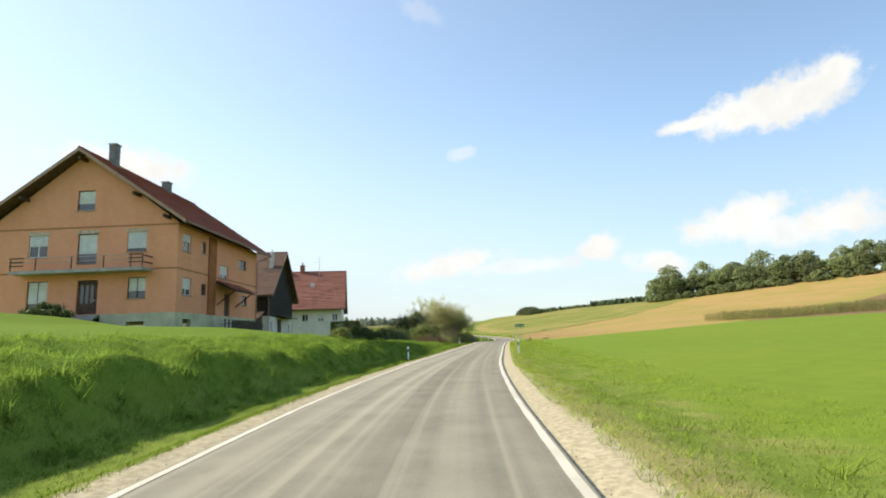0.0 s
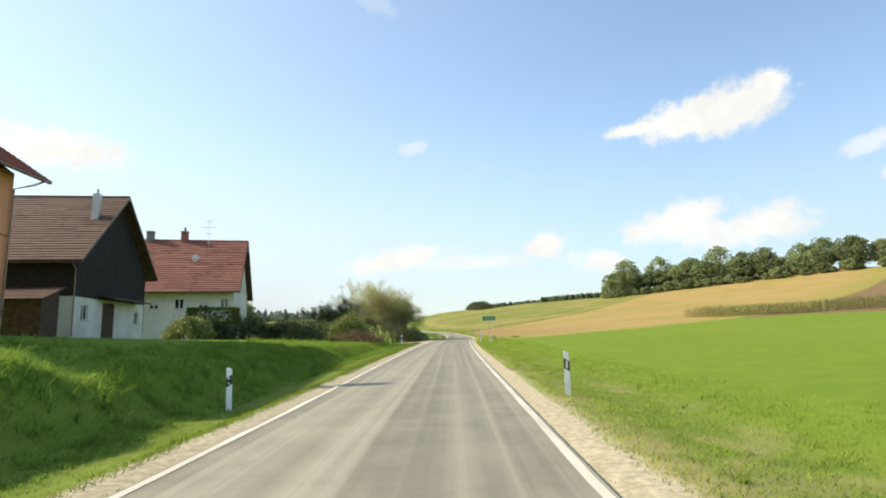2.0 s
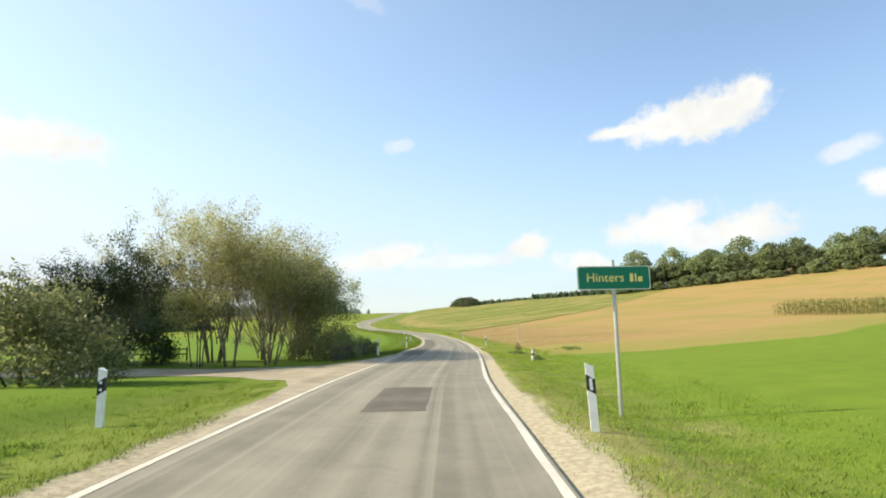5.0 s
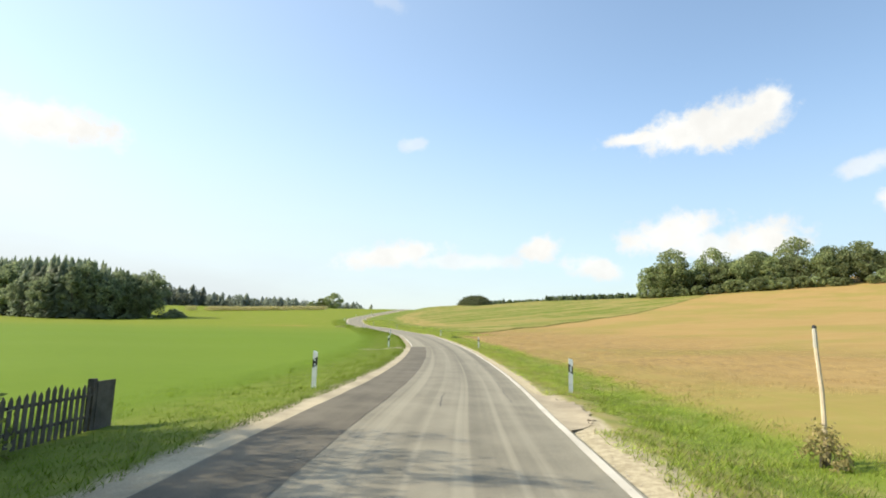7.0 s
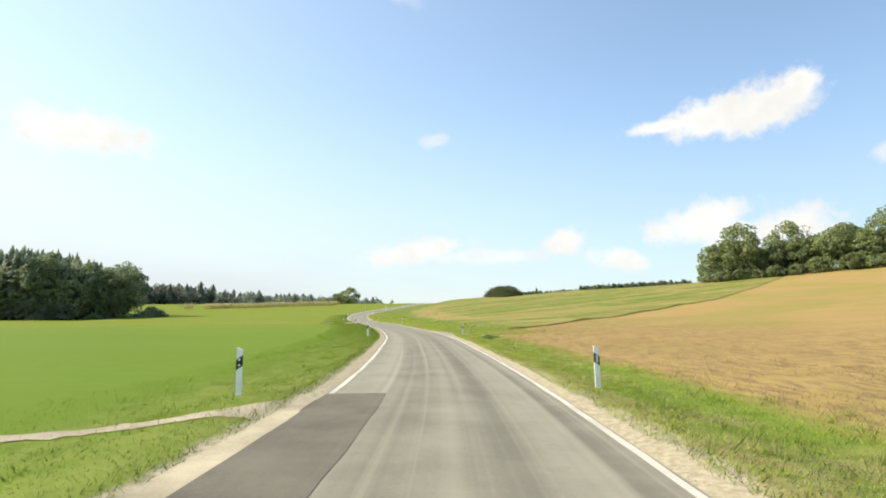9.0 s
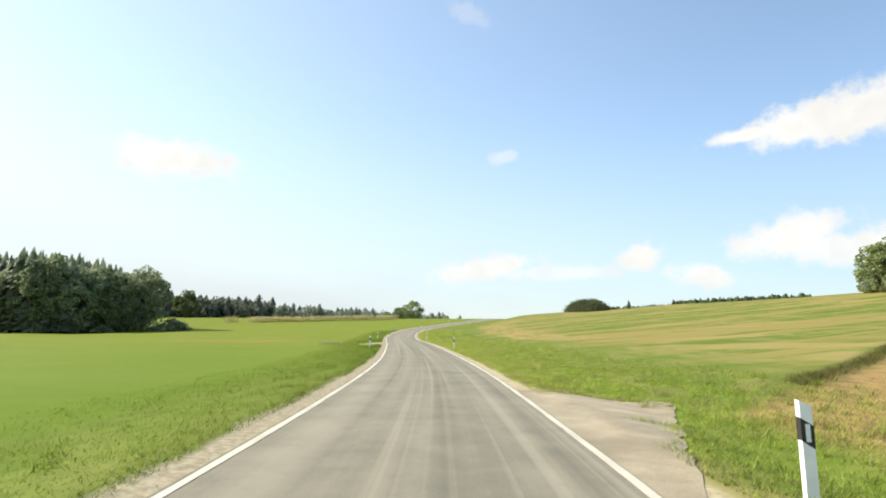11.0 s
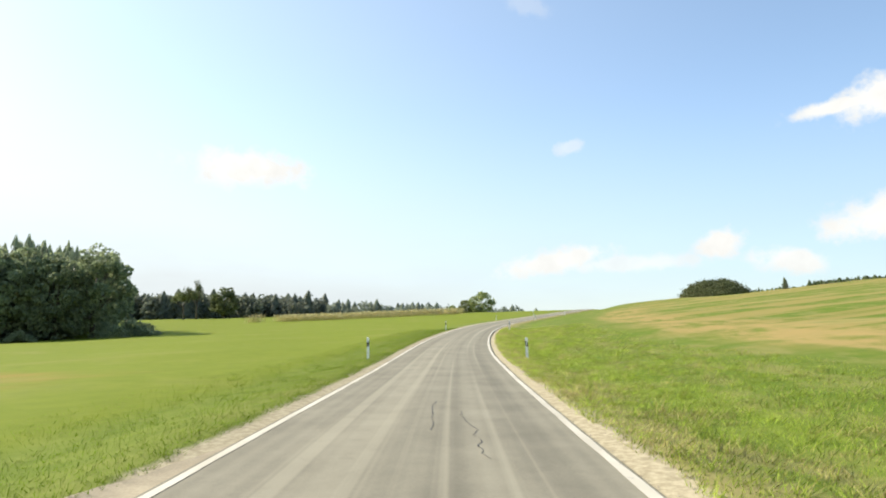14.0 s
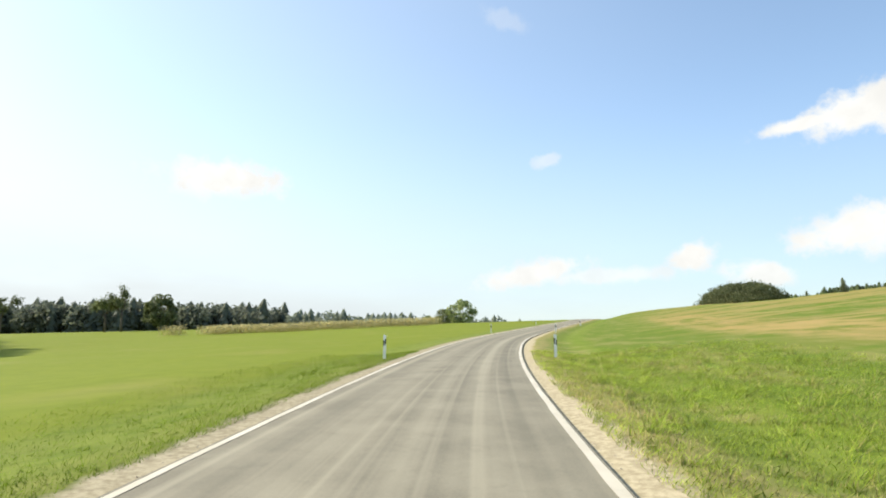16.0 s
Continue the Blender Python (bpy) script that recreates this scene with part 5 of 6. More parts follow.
def barn():
    root = thing("barn", "black timber barn with brown tiled roof and white lower walls", "barn", 0, 0, 2.4)
    x0, x1, y0, y1 = -44.0, -24.2, 68.3, 81.4
    ym, eave, ridge = 74.85, 5.5, 11.55
    boarding = new("gable_boarding")
    boarding.parent = root
    for i in range(int((y1 - y0) / 0.24)):
        ya = y0 + i * 0.24
        ca = ya + 0.115
        top = eave + (ridge - eave) * (1 - abs(ca - ym) / (ym - y0 + 0.02)) - 0.15
        part("board", Build().box(x1 - 0.03, x1 + (0.02 if i % 2 else 0.0), ya, ya + 0.235, 2.75, max(top, 2.9)), WOOD_BLACK, boarding)
    part("side_boarding", Build().box(x0, x1 - 0.03, y0, y0 + 0.06, 2.75, eave), WOOD_BLACK, root)
    part("rear_boarding", Build().box(x0, x1 - 0.03, y1 - 0.06, y1, 0, eave), WOOD_BLACK, root)
    part("end_boarding", Build().box(x0 - 0.05, x0, y0, y1, 0, eave + 0.2), WOOD_BLACK, root)
    b = Build()
    wall_panel(b, "x", x1 - 0.06, -0.3, y0 + 0.3, y1, -1.6, 2.74, [(69.6, 70.7, 1.0, 2.2), (73.0, 75.2, -1.2, 2.5), (79.2, 80.3, 0.9, 2.0)])
    wall_panel(b, "y", y0 + 0.0, 0.3, x0, x1 - 0.06, -1.6, 2.74, [])
    part("lower_wall", b.welded(), WHITEWASH, root, "whitewashed lower wall")
    window(root, "x", x1 - 0.06, 69.6, 70.7, 1.0, 2.2, FRAME_WHITE, -1, 2)
    window(root, "x", x1 - 0.06, 79.2, 80.3, 0.9, 2.0, FRAME_WHITE, -1, 2)
    d = new("door")
    d.parent = root
    b = Build()
    for i in range(9):
        b.box(x1 - 0.16, x1 - 0.1, 73.0 + i * 0.245, 73.0 + i * 0.245 + 0.23, -1.15, 2.48)
    part("boards", b, WOOD_DARK, d, "dark boarded barn door")
    xr = x1 + 0.75
    for a, ye in ((1, y0 - 0.85), (-1, y1 + 0.85)):
        ze = eave - 0.25
        tagged(part("roof", tiled_slope(x0 - 0.3, xr, ye, ze + 0.05, ym, ridge + 0.22, 0.36), BROWN_TILE, root, "weathered brown tiles"), kind="stuff")
        part("roof_boarding", Build().prism([(x0 - 0.2, ye, ze), (x0 - 0.2, ym, ridge + 0.15), (x0 - 0.2, ym, ridge - 0.02), (x0 - 0.2, ye, ze - 0.17)], (xr - x0 + 0.15, 0, 0)), WOOD_DARK, root)
        part("verge_board", Build().prism([(xr, ye, ze + 0.1), (xr, ym, ridge + 0.28), (xr, ym, ridge + 0.02), (xr, ye, ze - 0.16)], (0.05, 0, 0)), plain("barn_verge", (0.16, 0.12, 0.09), 0.7), root)
    part("ridge_cap", Build().tube([(x0 - 0.3, ym, ridge + 0.26), (xr, ym, ridge + 0.26)], [0.12, 0.12], 8), BROWN_TILE, root)
    flue = plain("flue_metal", (0.60, 0.58, 0.54), 0.5, 0.1, 4.0, metal=0.3)
    ch = part("chimney", Build().box(-25.1, -24.6, 71.9, 72.4, 8.0, 11.4), flue, root, "pale rendered chimney")
    part("pipe", Build().tube([(-24.85, 72.15, 11.4), (-24.85, 72.15, 11.8)], [0.12, 0.12], 8), flue, ch)
    part("downpipe", Build().tube([(x1 + 0.1, y0 - 0.8, 5.2), (x1 + 0.05, y0 - 0.1, 4.7), (x1 + 0.05, y0 - 0.08, -0.2)], [0.05] * 3, 8), ZINC, root)
    part("canopy", Build().prism([(x1 + 0.02, 72.0, 3.1), (x1 + 1.3, 72.0, 2.75), (x1 + 1.3, 72.0, 2.65), (x1 + 0.02, 72.0, 3.0)], (0, 7.6, 0)), WOOD_DARK, root, "narrow dark board canopy over the barn door")


def white_house():
    root = thing("white_house", "old white-plastered cottage with steep red tiled roof", "house", 0, 0, 2.2)
    x0, x1, y0, y1 = -40.5, -20.9, 93.5, 108.4
    ym, eave, ridge = 101.0, 5.35, 12.15
    holes = [(-30.1, -29.1, 3.1, 4.25), (-27.4, -26.4, 3.1, 4.25), (-24.8, -23.8, 3.05, 4.25), (-22.4, -21.5, 3.05, 4.25), (-33.4, -32.5, 3.1, 4.25), (-36.0, -35.1, 3.1, 4.25)]
    gable = [(95.3, 96.2, 2.4, 3.6), (98.2, 99.1, 2.4, 3.6), (101.8, 102.7, 2.4, 3.6), (105.2, 106.1, 2.4, 3.6)]
    upper = [(97.6, 98.5, 5.9, 7.1), (100.5, 101.4, 5.9, 7.1), (103.4, 104.3, 5.9, 7.1)]
    b = Build()
    wall_panel(b, "y", y0, 0.4, x0, x1, -2.2, eave, holes)
    wall_panel(b, "x", x1, -0.4, y0 + 0.4, y1 - 0.4, -2.2, eave, gable)
    wall_panel(b, "y", y1, -0.4, x0, x1, -0.6, eave, [])
    wall_panel(b, "x", x0, 0.4, y0 + 0.4, y1 - 0.4, -0.6, eave, [])
    k = (ridge - eave) / (ym - y0)
    wall_panel(b, "x", x1, -0.4, 96.8, 105.0, eave, 8.0, upper)
    for p, q in ((y0, 96.8), (105.0, y1)):
        za, zq = (eave, eave + k * (96.8 - y0)) if p == y0 else (eave + k * (y1 - 105.0), eave)
        b.prism([(x1, p, eave), (x1, q, eave), (x1, q, max(zq, eave + 0.002)), (x1, p, max(za, eave + 0.002))], (-0.4, 0, 0))
    b.prism([(x1, 96.8, 8.0), (x1, 105.0, 8.0), (x1, 105.0, eave + k * (y1 - 105.0)), (x1, ym, ridge - 0.05), (x1, 96.8, eave + k * (96.8 - y0))], (-0.4, 0, 0))
    part("wall", b.welded(), WHITEWASH, root, "stained white plaster walls")
    for h in holes:
        window(root, "y", y0, *h, FRAME_WHITE, 1, 2, 0, h[0] in (-24.8, -30.1, -36.0))
    for h in gable + upper:
        window(root, "x", x1, *h, FRAME_BROWN, -1, 2)
    xr = x1 + 0.7
    for a, ye in ((1, y0 - 1.1), (-1, y1 + 0.9)):
        ze = eave - 0.35
        tagged(part("roof", tiled_slope(x0 - 0.4, xr, ye, ze + 0.05, ym, ridge + 0.2, 0.40, 0.09), RED_TILE, root, "weathered red roof tiles"), kind="stuff")
        part("roof_boarding", Build().prism([(x0 - 0.3, ye, ze), (x0 - 0.3, ym, ridge + 0.12), (x0 - 0.3, ym, ridge - 0.02), (x0 - 0.3, ye, ze - 0.16)], (xr - x0 + 0.25, 0, 0)), WOOD_DARK, root)
        part("verge_board", Build().prism([(xr, ye, ze + 0.12), (xr, ym, ridge + 0.28), (xr, ym, ridge - 0.15), (xr, ye, ze - 0.3)], (0.06, 0, 0)), WOOD_DARK, root)
        part("gutter", Build().tube([(x0 - 0.3, ye - 0.06, ze), (xr, ye - 0.06, ze)], [0.07, 0.07], 8), ZINC, root)
    part("ridge_cap", Build().tube([(x0 - 0.4, ym, ridge + 0.25), (xr, ym, ridge + 0.25)], [0.13, 0.13], 8), RED_TILE, root)
    for cx, top, mat in ((-32.2, 13.45, CHIMNEY), (-28.1, 13.5, BRICK)):
        ch = part("chimney", Build().box(cx - 0.4, cx + 0.4, ym - 0.45, ym + 0.35, ridge - 1, top), mat, root, "short dark chimney")
        part("cap", Build().box(cx - 0.47, cx + 0.47, ym - 0.52, ym + 0.42, top + 0.003, top + 0.09), CONCRETE, ch)
    part("cowl", Build().tube([(-28.1, ym, 13.6), (-28.1, ym, 14.1), (-28.1, ym, 14.2)], [0.14, 0.14, 0.02], 8), CHIMNEY, root)
    steel = plain("aerial_metal", (0.55, 0.55, 0.53), 0.4, 0.1, 8.0, metal=0.6)
    aerial = thing("tv_aerial", "thin metal television aerial on the cottage roof", "aerial", -25.0, 99.9, 2.2 + ridge - 0.75)
    part("mast", Build().tube([(0, 0, -0.6), (0, 0, 3.6)], [0.03, 0.025], 6), steel, aerial)
    for z, half in ((1.7, 0.45), (2.6, 0.9), (3.4, 0.45)):
        part("boom", Build().tube([(-half, 0, z), (half, 0, z + 0.05)], [0.018, 0.018], 5), steel, aerial)
        for i in range(5):
            q = -half + 2 * half * i / 4
            part("element", Build().tube([(q, -0.25, z + 0.02), (q, 0.25, z + 0.03)], [0.012, 0.012], 4), steel, aerial)
    dish = thing("satellite_dish", "round pale satellite dish on the red roof", "satellite dish", -26.0, 97.55, 2.2 + 9.25)
    b = Build()
    rings = [[(r * math.cos(q * math.pi / 8), -0.28 + r * r * 0.45 - 0.25, 0.3 + r * math.sin(q * math.pi / 8)) for q in range(16)] for r in (0.02, 0.2, 0.42)]
    for ring in rings:
        b.v += ring
    for i in range(2):
        for q in range(16):
            b.f.append((16 * i + q, 16 * i + (q + 1) % 16, 16 * i + 16 + (q + 1) % 16, 16 * i + 16 + q))
    b.f.append(tuple(range(16)))
    part("reflector", b, plain("dish_paint", (0.62, 0.60, 0.55), 0.5), dish)
    part("arm", Build().tube([(0, -0.5, 0.3), (0, 0.0, -0.25)], [0.03, 0.03], 6), steel, dish)
    part("feed", Build().tube([(0, -0.5, 0.05), (0, -0.95, 0.25)], [0.015, 0.03], 6), steel, dish)


def swing(prefixes, pivot, degrees, along=0.0):
    """Turns finished things about a plan point."""
    m = Matrix.Translation((pivot[0] + along, pivot[1], 0)) @ pose(0, 0, 0, 0, 0, degrees) @ Matrix.Translation((-pivot[0], -pivot[1], 0))
    for ob in bpy.data.objects:
        if ob.parent is None and ob.name in prefixes:
            ob.matrix_basis = m @ ob.matrix_basis


farmhouse()
barn()
white_house()
swing(("white_house", "tv_aerial", "satellite_dish"), (-20.2, 92.4), 10.5, 0.5)
swing(("barn",), (-23.5, 67.5), 4.5)

# ---------------------------------------------------------------- plants
def leaf_quads(rng, centres, size, stretch=1.0, droop=0.0):
    n = len(centres)
    a = rng.normal(size=(n, 3))
    a[:, 2] -= droop
    a /= np.linalg.norm(a, axis=1)[:, None]
    b = np.cross(a, rng.normal(size=(n, 3)))
    b /= np.linalg.norm(b, axis=1)[:, None]
    s = size * rng.uniform(0.6, 1.35, (n, 1))
    u, v = a * s * stretch, b * s * 0.62
    c = np.asarray(centres)
    return np.stack([c - u, c + v, c + u, c - v], 1)


def limbs(rng, build, base, way, length, radius, depth, tips, spread=0.55, lift=0.25, sides=6):
    """A branch that bends and forks; the ends of twigs go into tips."""
    pts, radii = [Vector(base)], [radius]
    d = Vector(way).normalized()
    n = 4
    for i in range(n):
        d = (d + Vector(rng.normal(0, 0.13, 3)) + Vector((0, 0, lift * 0.12))).normalized()
        pts.append(pts[-1] + d * length / n)
        radii.append(radius * (1 - 0.5 * (i + 1) / n))
    build.tube(pts, radii, sides)
    if depth == 0:
        tips.extend([tuple(pts[-1]), tuple(pts[-2]), tuple(pts[-3])])
        return
    for i in range(3 if depth > 1 else 4):
        k = rng.randint(2, n + 1)
        turn = d.cross(Vector(rng.normal(0, 1, 3))).normalized()
        w = (d + turn * spread * rng.uniform(0.7, 1.4) + Vector((0, 0, lift))).normalized()
        limbs(rng, build, pts[k], w, length * rng.uniform(0.55, 0.8), radii[k] * 0.6, depth - 1, tips, spread, lift, max(4, sides - 1))


def broad_tree(name, label, seed, height, crown, mat, bark, stems=1, depth=2, clump=0.5, per=40, leaf=0.13, first=0.35, kind_="tree", group="", droop=0.0, fork=0.22, spread=0.55, lift=0.25):
    """A tree from its trunk outwards: stems, limbs, twigs, and leaves in clumps at the twig ends."""
    rng = np.random.RandomState(seed)
    root = thing(name, label, kind_, group=group)
    tips, wood = [], Build()
    for i in range(stems):
        q = 2 * math.pi * i / stems + rng.uniform(0, 1)
        out = 0.0 if stems == 1 else 0.16
        base = (0.25 * out * 6 * math.cos(q), 0.25 * out * 6 * math.sin(q), -0.2)
        way = (out * math.cos(q) + rng.normal(0, 0.05), out * math.sin(q) + rng.normal(0, 0.05), 1)
        trunk = height * first * rng.uniform(0.85, 1.15)
        r0 = height * (0.022 if stems == 1 else 0.0062)
        top = Vector(base) + Vector(way).normalized() * trunk
        mid = (Vector(base) + top) / 2 + Vector(rng.normal(0, 0.05, 3))
        wood.tube([base, mid, top], [r0 * 1.25, r0, r0 * 0.85], 7)
        for j in range(4):
            a = q + 2 * math.pi * j / 4 + rng.uniform(-0.4, 0.4)
            w = (crown * fork * math.cos(a), crown * fork * math.sin(a), 1.0 + rng.uniform(-0.2, 0.5))
            limbs(rng, wood, tuple(top - Vector((0, 0, trunk * 0.12 * j))), w, (height - trunk) * rng.uniform(0.40, 0.52), r0 * 0.6, depth, tips, spread, lift)
    part("trunk", wood, bark, root, smooth=True)
    tips = np.array(tips)
    c = np.repeat(tips, per, 0) + rng.normal(0, clump, (len(tips) * per, 3)) * [1, 1, 0.8]
    c = c[c[:, 2] > height * 0.1]
    part("crown", quads_mesh("crown", leaf_quads(rng, c, leaf, 1.5, droop), mat), mat, root)
    return root


def massed_tree(name, label, seed, height, width, mat, leaf=0.4, count=5200, clumps=70, low=0.12, tag="tree", group=""):
    """A dense tree seen from afar: short trunk, limbs, and a crown of leaf clumps with an uneven outline."""
    rng = np.random.RandomState(seed)
    root = thing(name, label, tag, group=group)
    wood = Build()
    r0 = height * 0.02
    wood.tube([(0, 0, -0.6), (0.1, 0, height * 0.3), (0, 0.1, height * 0.7)], [r0 * 1.3, r0, r0 * 0.3], 7)
    u = rng.normal(size=(clumps, 3))
    u /= np.linalg.norm(u, axis=1)[:, None]
    rad = rng.uniform(0.55, 1.0, clumps) ** 0.6
    mid = height * (0.5 + low / 2)
    c = u * rad[:, None] * [width / 2, width / 2, height * (1 - low) / 2 * 0.92] + [0, 0, mid]
    taper = np.where(c[:, 2] < mid, 1.0, 1 - 0.25 * (c[:, 2] - mid) / (height - mid))
    c[:, :2] *= taper[:, None]
    for i in range(0, clumps, 6):
        wood.tube([(0, 0, height * 0.25), tuple(c[i] * [0.5, 0.5, 0.8]), tuple(c[i])], [r0 * 0.5, r0 * 0.3, r0 * 0.1], 5)
    part("trunk", wood, BARK, root, smooth=True)
    size = width * rng.uniform(0.07, 0.15, clumps)
    pick = rng.randint(0, clumps, count)
    v = rng.normal(size=(count, 3))
    v /= np.linalg.norm(v, axis=1)[:, None]
    p = c[pick] + v * (size[pick] * rng.uniform(0.75, 1.1, count) ** 0.5)[:, None] * [1, 1, 0.75]
    p = p[p[:, 2] > 0.05]
    part("crown", quads_mesh("crown", leaf_quads(rng, p, leaf), mat), mat, root)
    return root


def conifer_quads(rng, height, width, levels=18, arms=9, leaf=0.5, power=0.75):
    out = []
    for i in range(levels):
        f = (i / levels) ** 0.92
        z = height * (0.10 + 0.9 * f)
        r = width / 2 * (1 - f) ** power * rng.uniform(0.82, 1.15) + 0.12
        for j in range(arms):
            q = 2 * math.pi * (j + rng.uniform(-0.3, 0.3)) / arms
            for t in (0.25, 0.6, 0.95):
                d = Vector((math.cos(q), math.sin(q), -0.35))
                p = Vector((0, 0, z)) + d * r * t
                thin = 0.28 + 0.72 * (1 - f)
                side = Vector((-math.sin(q), math.cos(q), rng.uniform(-0.3, 0.3))) * thin * leaf * (1.5 - 0.6 * t) * rng.uniform(0.6, 1.2)
                fwd = d * thin * leaf * rng.uniform(0.7, 1.1)
                out.append([p - fwd, p + side, p + fwd, p - side])
    out.append([Vector((0, 0, height * 0.93)), Vector((0.12, 0, height * 0.97)), Vector((0, 0, height * 1.02)), Vector((-0.12, 0, height * 0.97))])
    return np.array([[tuple(v) for v in q] for q in out])


def spruce_quads(rng, height, width, layers=16, sides=10, power=0.62, foot=0.05):
    """Skirts of drooping boughs with ragged hems, one over the other, and loose sprays on them."""
    out = []
    for i in range(layers):
        f = i / layers
        z = height * (foot + (1 - foot) * f)
        r = width / 2 * (1 - f) ** power * rng.uniform(0.85, 1.12) + 0.1
        rise = height / layers * 1.9
        turn = rng.uniform(0, 6.28)
        ox, oy = rng.normal(0, 0.035 * width, 2)
        for j in range(sides):
            q0, q1 = turn + 6.283 * j / sides, turn + 6.283 * (j + 1.15) / sides
            reach = r * rng.uniform(0.5, 1.32)
            drop = rng.uniform(0.15, 0.4) * rise
            tip = (q0 + q1) / 2
            a = (0.12 * r * math.cos(q0), 0.12 * r * math.sin(q0), z + rise)
            b = (0.75 * reach * math.cos(q0), 0.75 * reach * math.sin(q0), z)
            c = (reach * math.cos(tip), reach * math.sin(tip), z - drop)
            d = (0.75 * reach * math.cos(q1), 0.75 * reach * math.sin(q1), z + 0.1 * rise)
            out.append([(v[0] + ox, v[1] + oy, v[2]) for v in (a, b, c, d)])
    out.append(((0, 0, height * 0.99), (-0.03 * width, 0, height * 0.93), (0, 0, height * 0.9), (0.03 * width, 0, height * 0.93)))
    return np.array(out)


def conifer(name, label, seed, height, width, group=""):
    rng = np.random.RandomState(seed)
    root = thing(name, label, "conifer", group=group)
    part("trunk", Build().tube([(0, 0, -0.8), (0, 0, height * 0.5), (0, 0, height * 0.97)], [height * 0.014, height * 0.009, 0.02], 6), BARK, root, smooth=True)
    quads = np.concatenate([spruce_quads(rng, height, width, 24, 12), conifer_quads(rng, height, width * 1.05, 30, 10, height * 0.03)])
    part("crown", quads_mesh("crown", quads, NEEDLES), NEEDLES, root)
    return root


def put(ob, x, y, turn=0.0, size=1.0, sink=0.0):
    ob.matrix_basis = pose(x, y, gz(x, y) - sink, 0, 0, turn) @ Matrix.Scale(size, 4)


def again(ob, x, y, turn=0.0, size=1.0, sink=0.0):
    c = copy_thing(ob, pose(x, y, gz(x, y) - sink, 0, 0, turn))
    c.scale = (size, size, size)
    return c


def inside(x, y, poly):
    hit = False
    for (a, b), (c, d) in zip(poly, poly[1:] + poly[:1]):
        if (b > y) != (d > y) and x < (c - a) * (y - b) / (d - b) + a:
            hit = not hit
    return hit


# trees by the junction
def junction_trees():
    g = "trees by the junction"
    for i, (x, y, h, stems, seed, out) in enumerate(((-5.2, 104.4, 8.8, 5, 21, 2.5), (-3.5, 101.4, 7.2, 4, 22, 2.1), (-1.8, 102.2, 6.8, 5, 23, 2.2), (-3.0, 106.8, 8.0, 4, 24, 2.2))):
        t = broad_tree("willow_tree", "slender multi-stemmed tree with sparse yellowing leaves", seed, h, out, WILLOW, PALE_BARK, stems, 3, 0.15, (12, 8, 7, 8)[i], 0.034, 0.28, group=g, spread=0.40, lift=0.18)
        put(t, x, y, 40 * i)
    t = broad_tree("young_tree", "spreading young stems with few leaves beside the side road", 25, 4.6, 2.6, WILLOW, BARK, 4, 2, 0.2, 12, 0.04, 0.5, group=g)
    put(t, -4.9, 101.0)
    leaning = "bushy olive-green tree leaning over the picket fence"
    for x, y, h, seed, out, label in ((-1.3, 106.4, 6.0, 26, 1.6, leaning), (-1.2, 109.6, 6.2, 27, 1.5, leaning), (-2.0, 112.6, 6.2, 30, 1.3, leaning), (-2.8, 115.2, 6.2, 31, 1.2, leaning),
                                      (-4.0, 110.4, 6.8, 28, 2.6, "leafy tree behind the picket fence"),
                                      (-9.8, 103.4, 6.6, 29, 3.6, "dark leafy tree beside the side road")):
        dark = x < -9
        t = broad_tree("shrub_tree", label, seed, h, out, DEEP_LEAF if dark else DARK_LEAF, BARK if dark else PALE_BARK, 6, 3, 0.17, 18 if dark else 11, 0.036, 0.10, group=g, fork=0.3, spread=0.42, lift=0.18)
        put(t, x, y, 70 * (seed - 26))


def bush(name, label, seed, w, d, h, mat, leaf=0.09, count=5200, clumps=46, group=""):
    rng = np.random.RandomState(seed)
    root = thing(name, label, "shrub", group=group)
    wood = Build()
    c = rng.uniform(-1, 1, (clumps, 2))
    c /= np.maximum(1, np.linalg.norm(c, axis=1))[:, None]
    rr = np.linalg.norm(c, axis=1)
    z = h * np.clip(1 - rr**2, 0, 1) ** 0.5 * rng.uniform(0.45, 0.95, clumps)
    p = np.c_[c[:, 0] * w / 2, c[:, 1] * d / 2, np.maximum(z, 0.15 * h)]
    for i in range(0, clumps, 5):
        wood.tube([(p[i, 0] * 0.3, p[i, 1] * 0.3, -0.1), tuple(p[i] * [0.7, 0.7, 0.6]), tuple(p[i])], [0.04, 0.025, 0.01], 5)
    part("branches", wood, BARK, root, smooth=True)
    pick = rng.randint(0, clumps, count)
    v = rng.normal(size=(count, 3)) * [w * 0.075, d * 0.075, h * 0.11]
    q = p[pick] + v
    q = q[q[:, 2] > 0.02]
    part("foliage", quads_mesh("foliage", leaf_quads(rng, q, leaf, 1.3), mat), mat, root)
    return root


def clipped_hedge():
    """A flat-topped hedge cut to a block on bare stems."""
    rng = np.random.RandomState(90)
    root = thing("clipped_hedge", "clipped olive-green hedge block on bare stems", "hedge", -15.0, 70.6, gz(-15.0, 70.6), 4)
    for x in (-1.2, -0.4, 0.5, 1.2):
        part("stem", Build().tube([(x, 0, -0.1), (x + 0.05, 0.05, 0.8), (x, 0, 1.5)], [0.06, 0.05, 0.04], 6), BARK, root, smooth=True)
    n = 9000
    p = rng.uniform(-1, 1, (n, 3))
    k = rng.randint(0, 3, n)
    p[np.arange(n), k] = np.sign(p[np.arange(n), k]) * rng.uniform(0.86, 1.04, n)
    p = p * [1.75, 0.9, 0.62] + [0, 0, 1.85] + rng.normal(0, 0.04, (n, 3))
    part("foliage", quads_mesh("foliage", leaf_quads(rng, p, 0.055, 1.3), LIGHT_LEAF), LIGHT_LEAF, root)


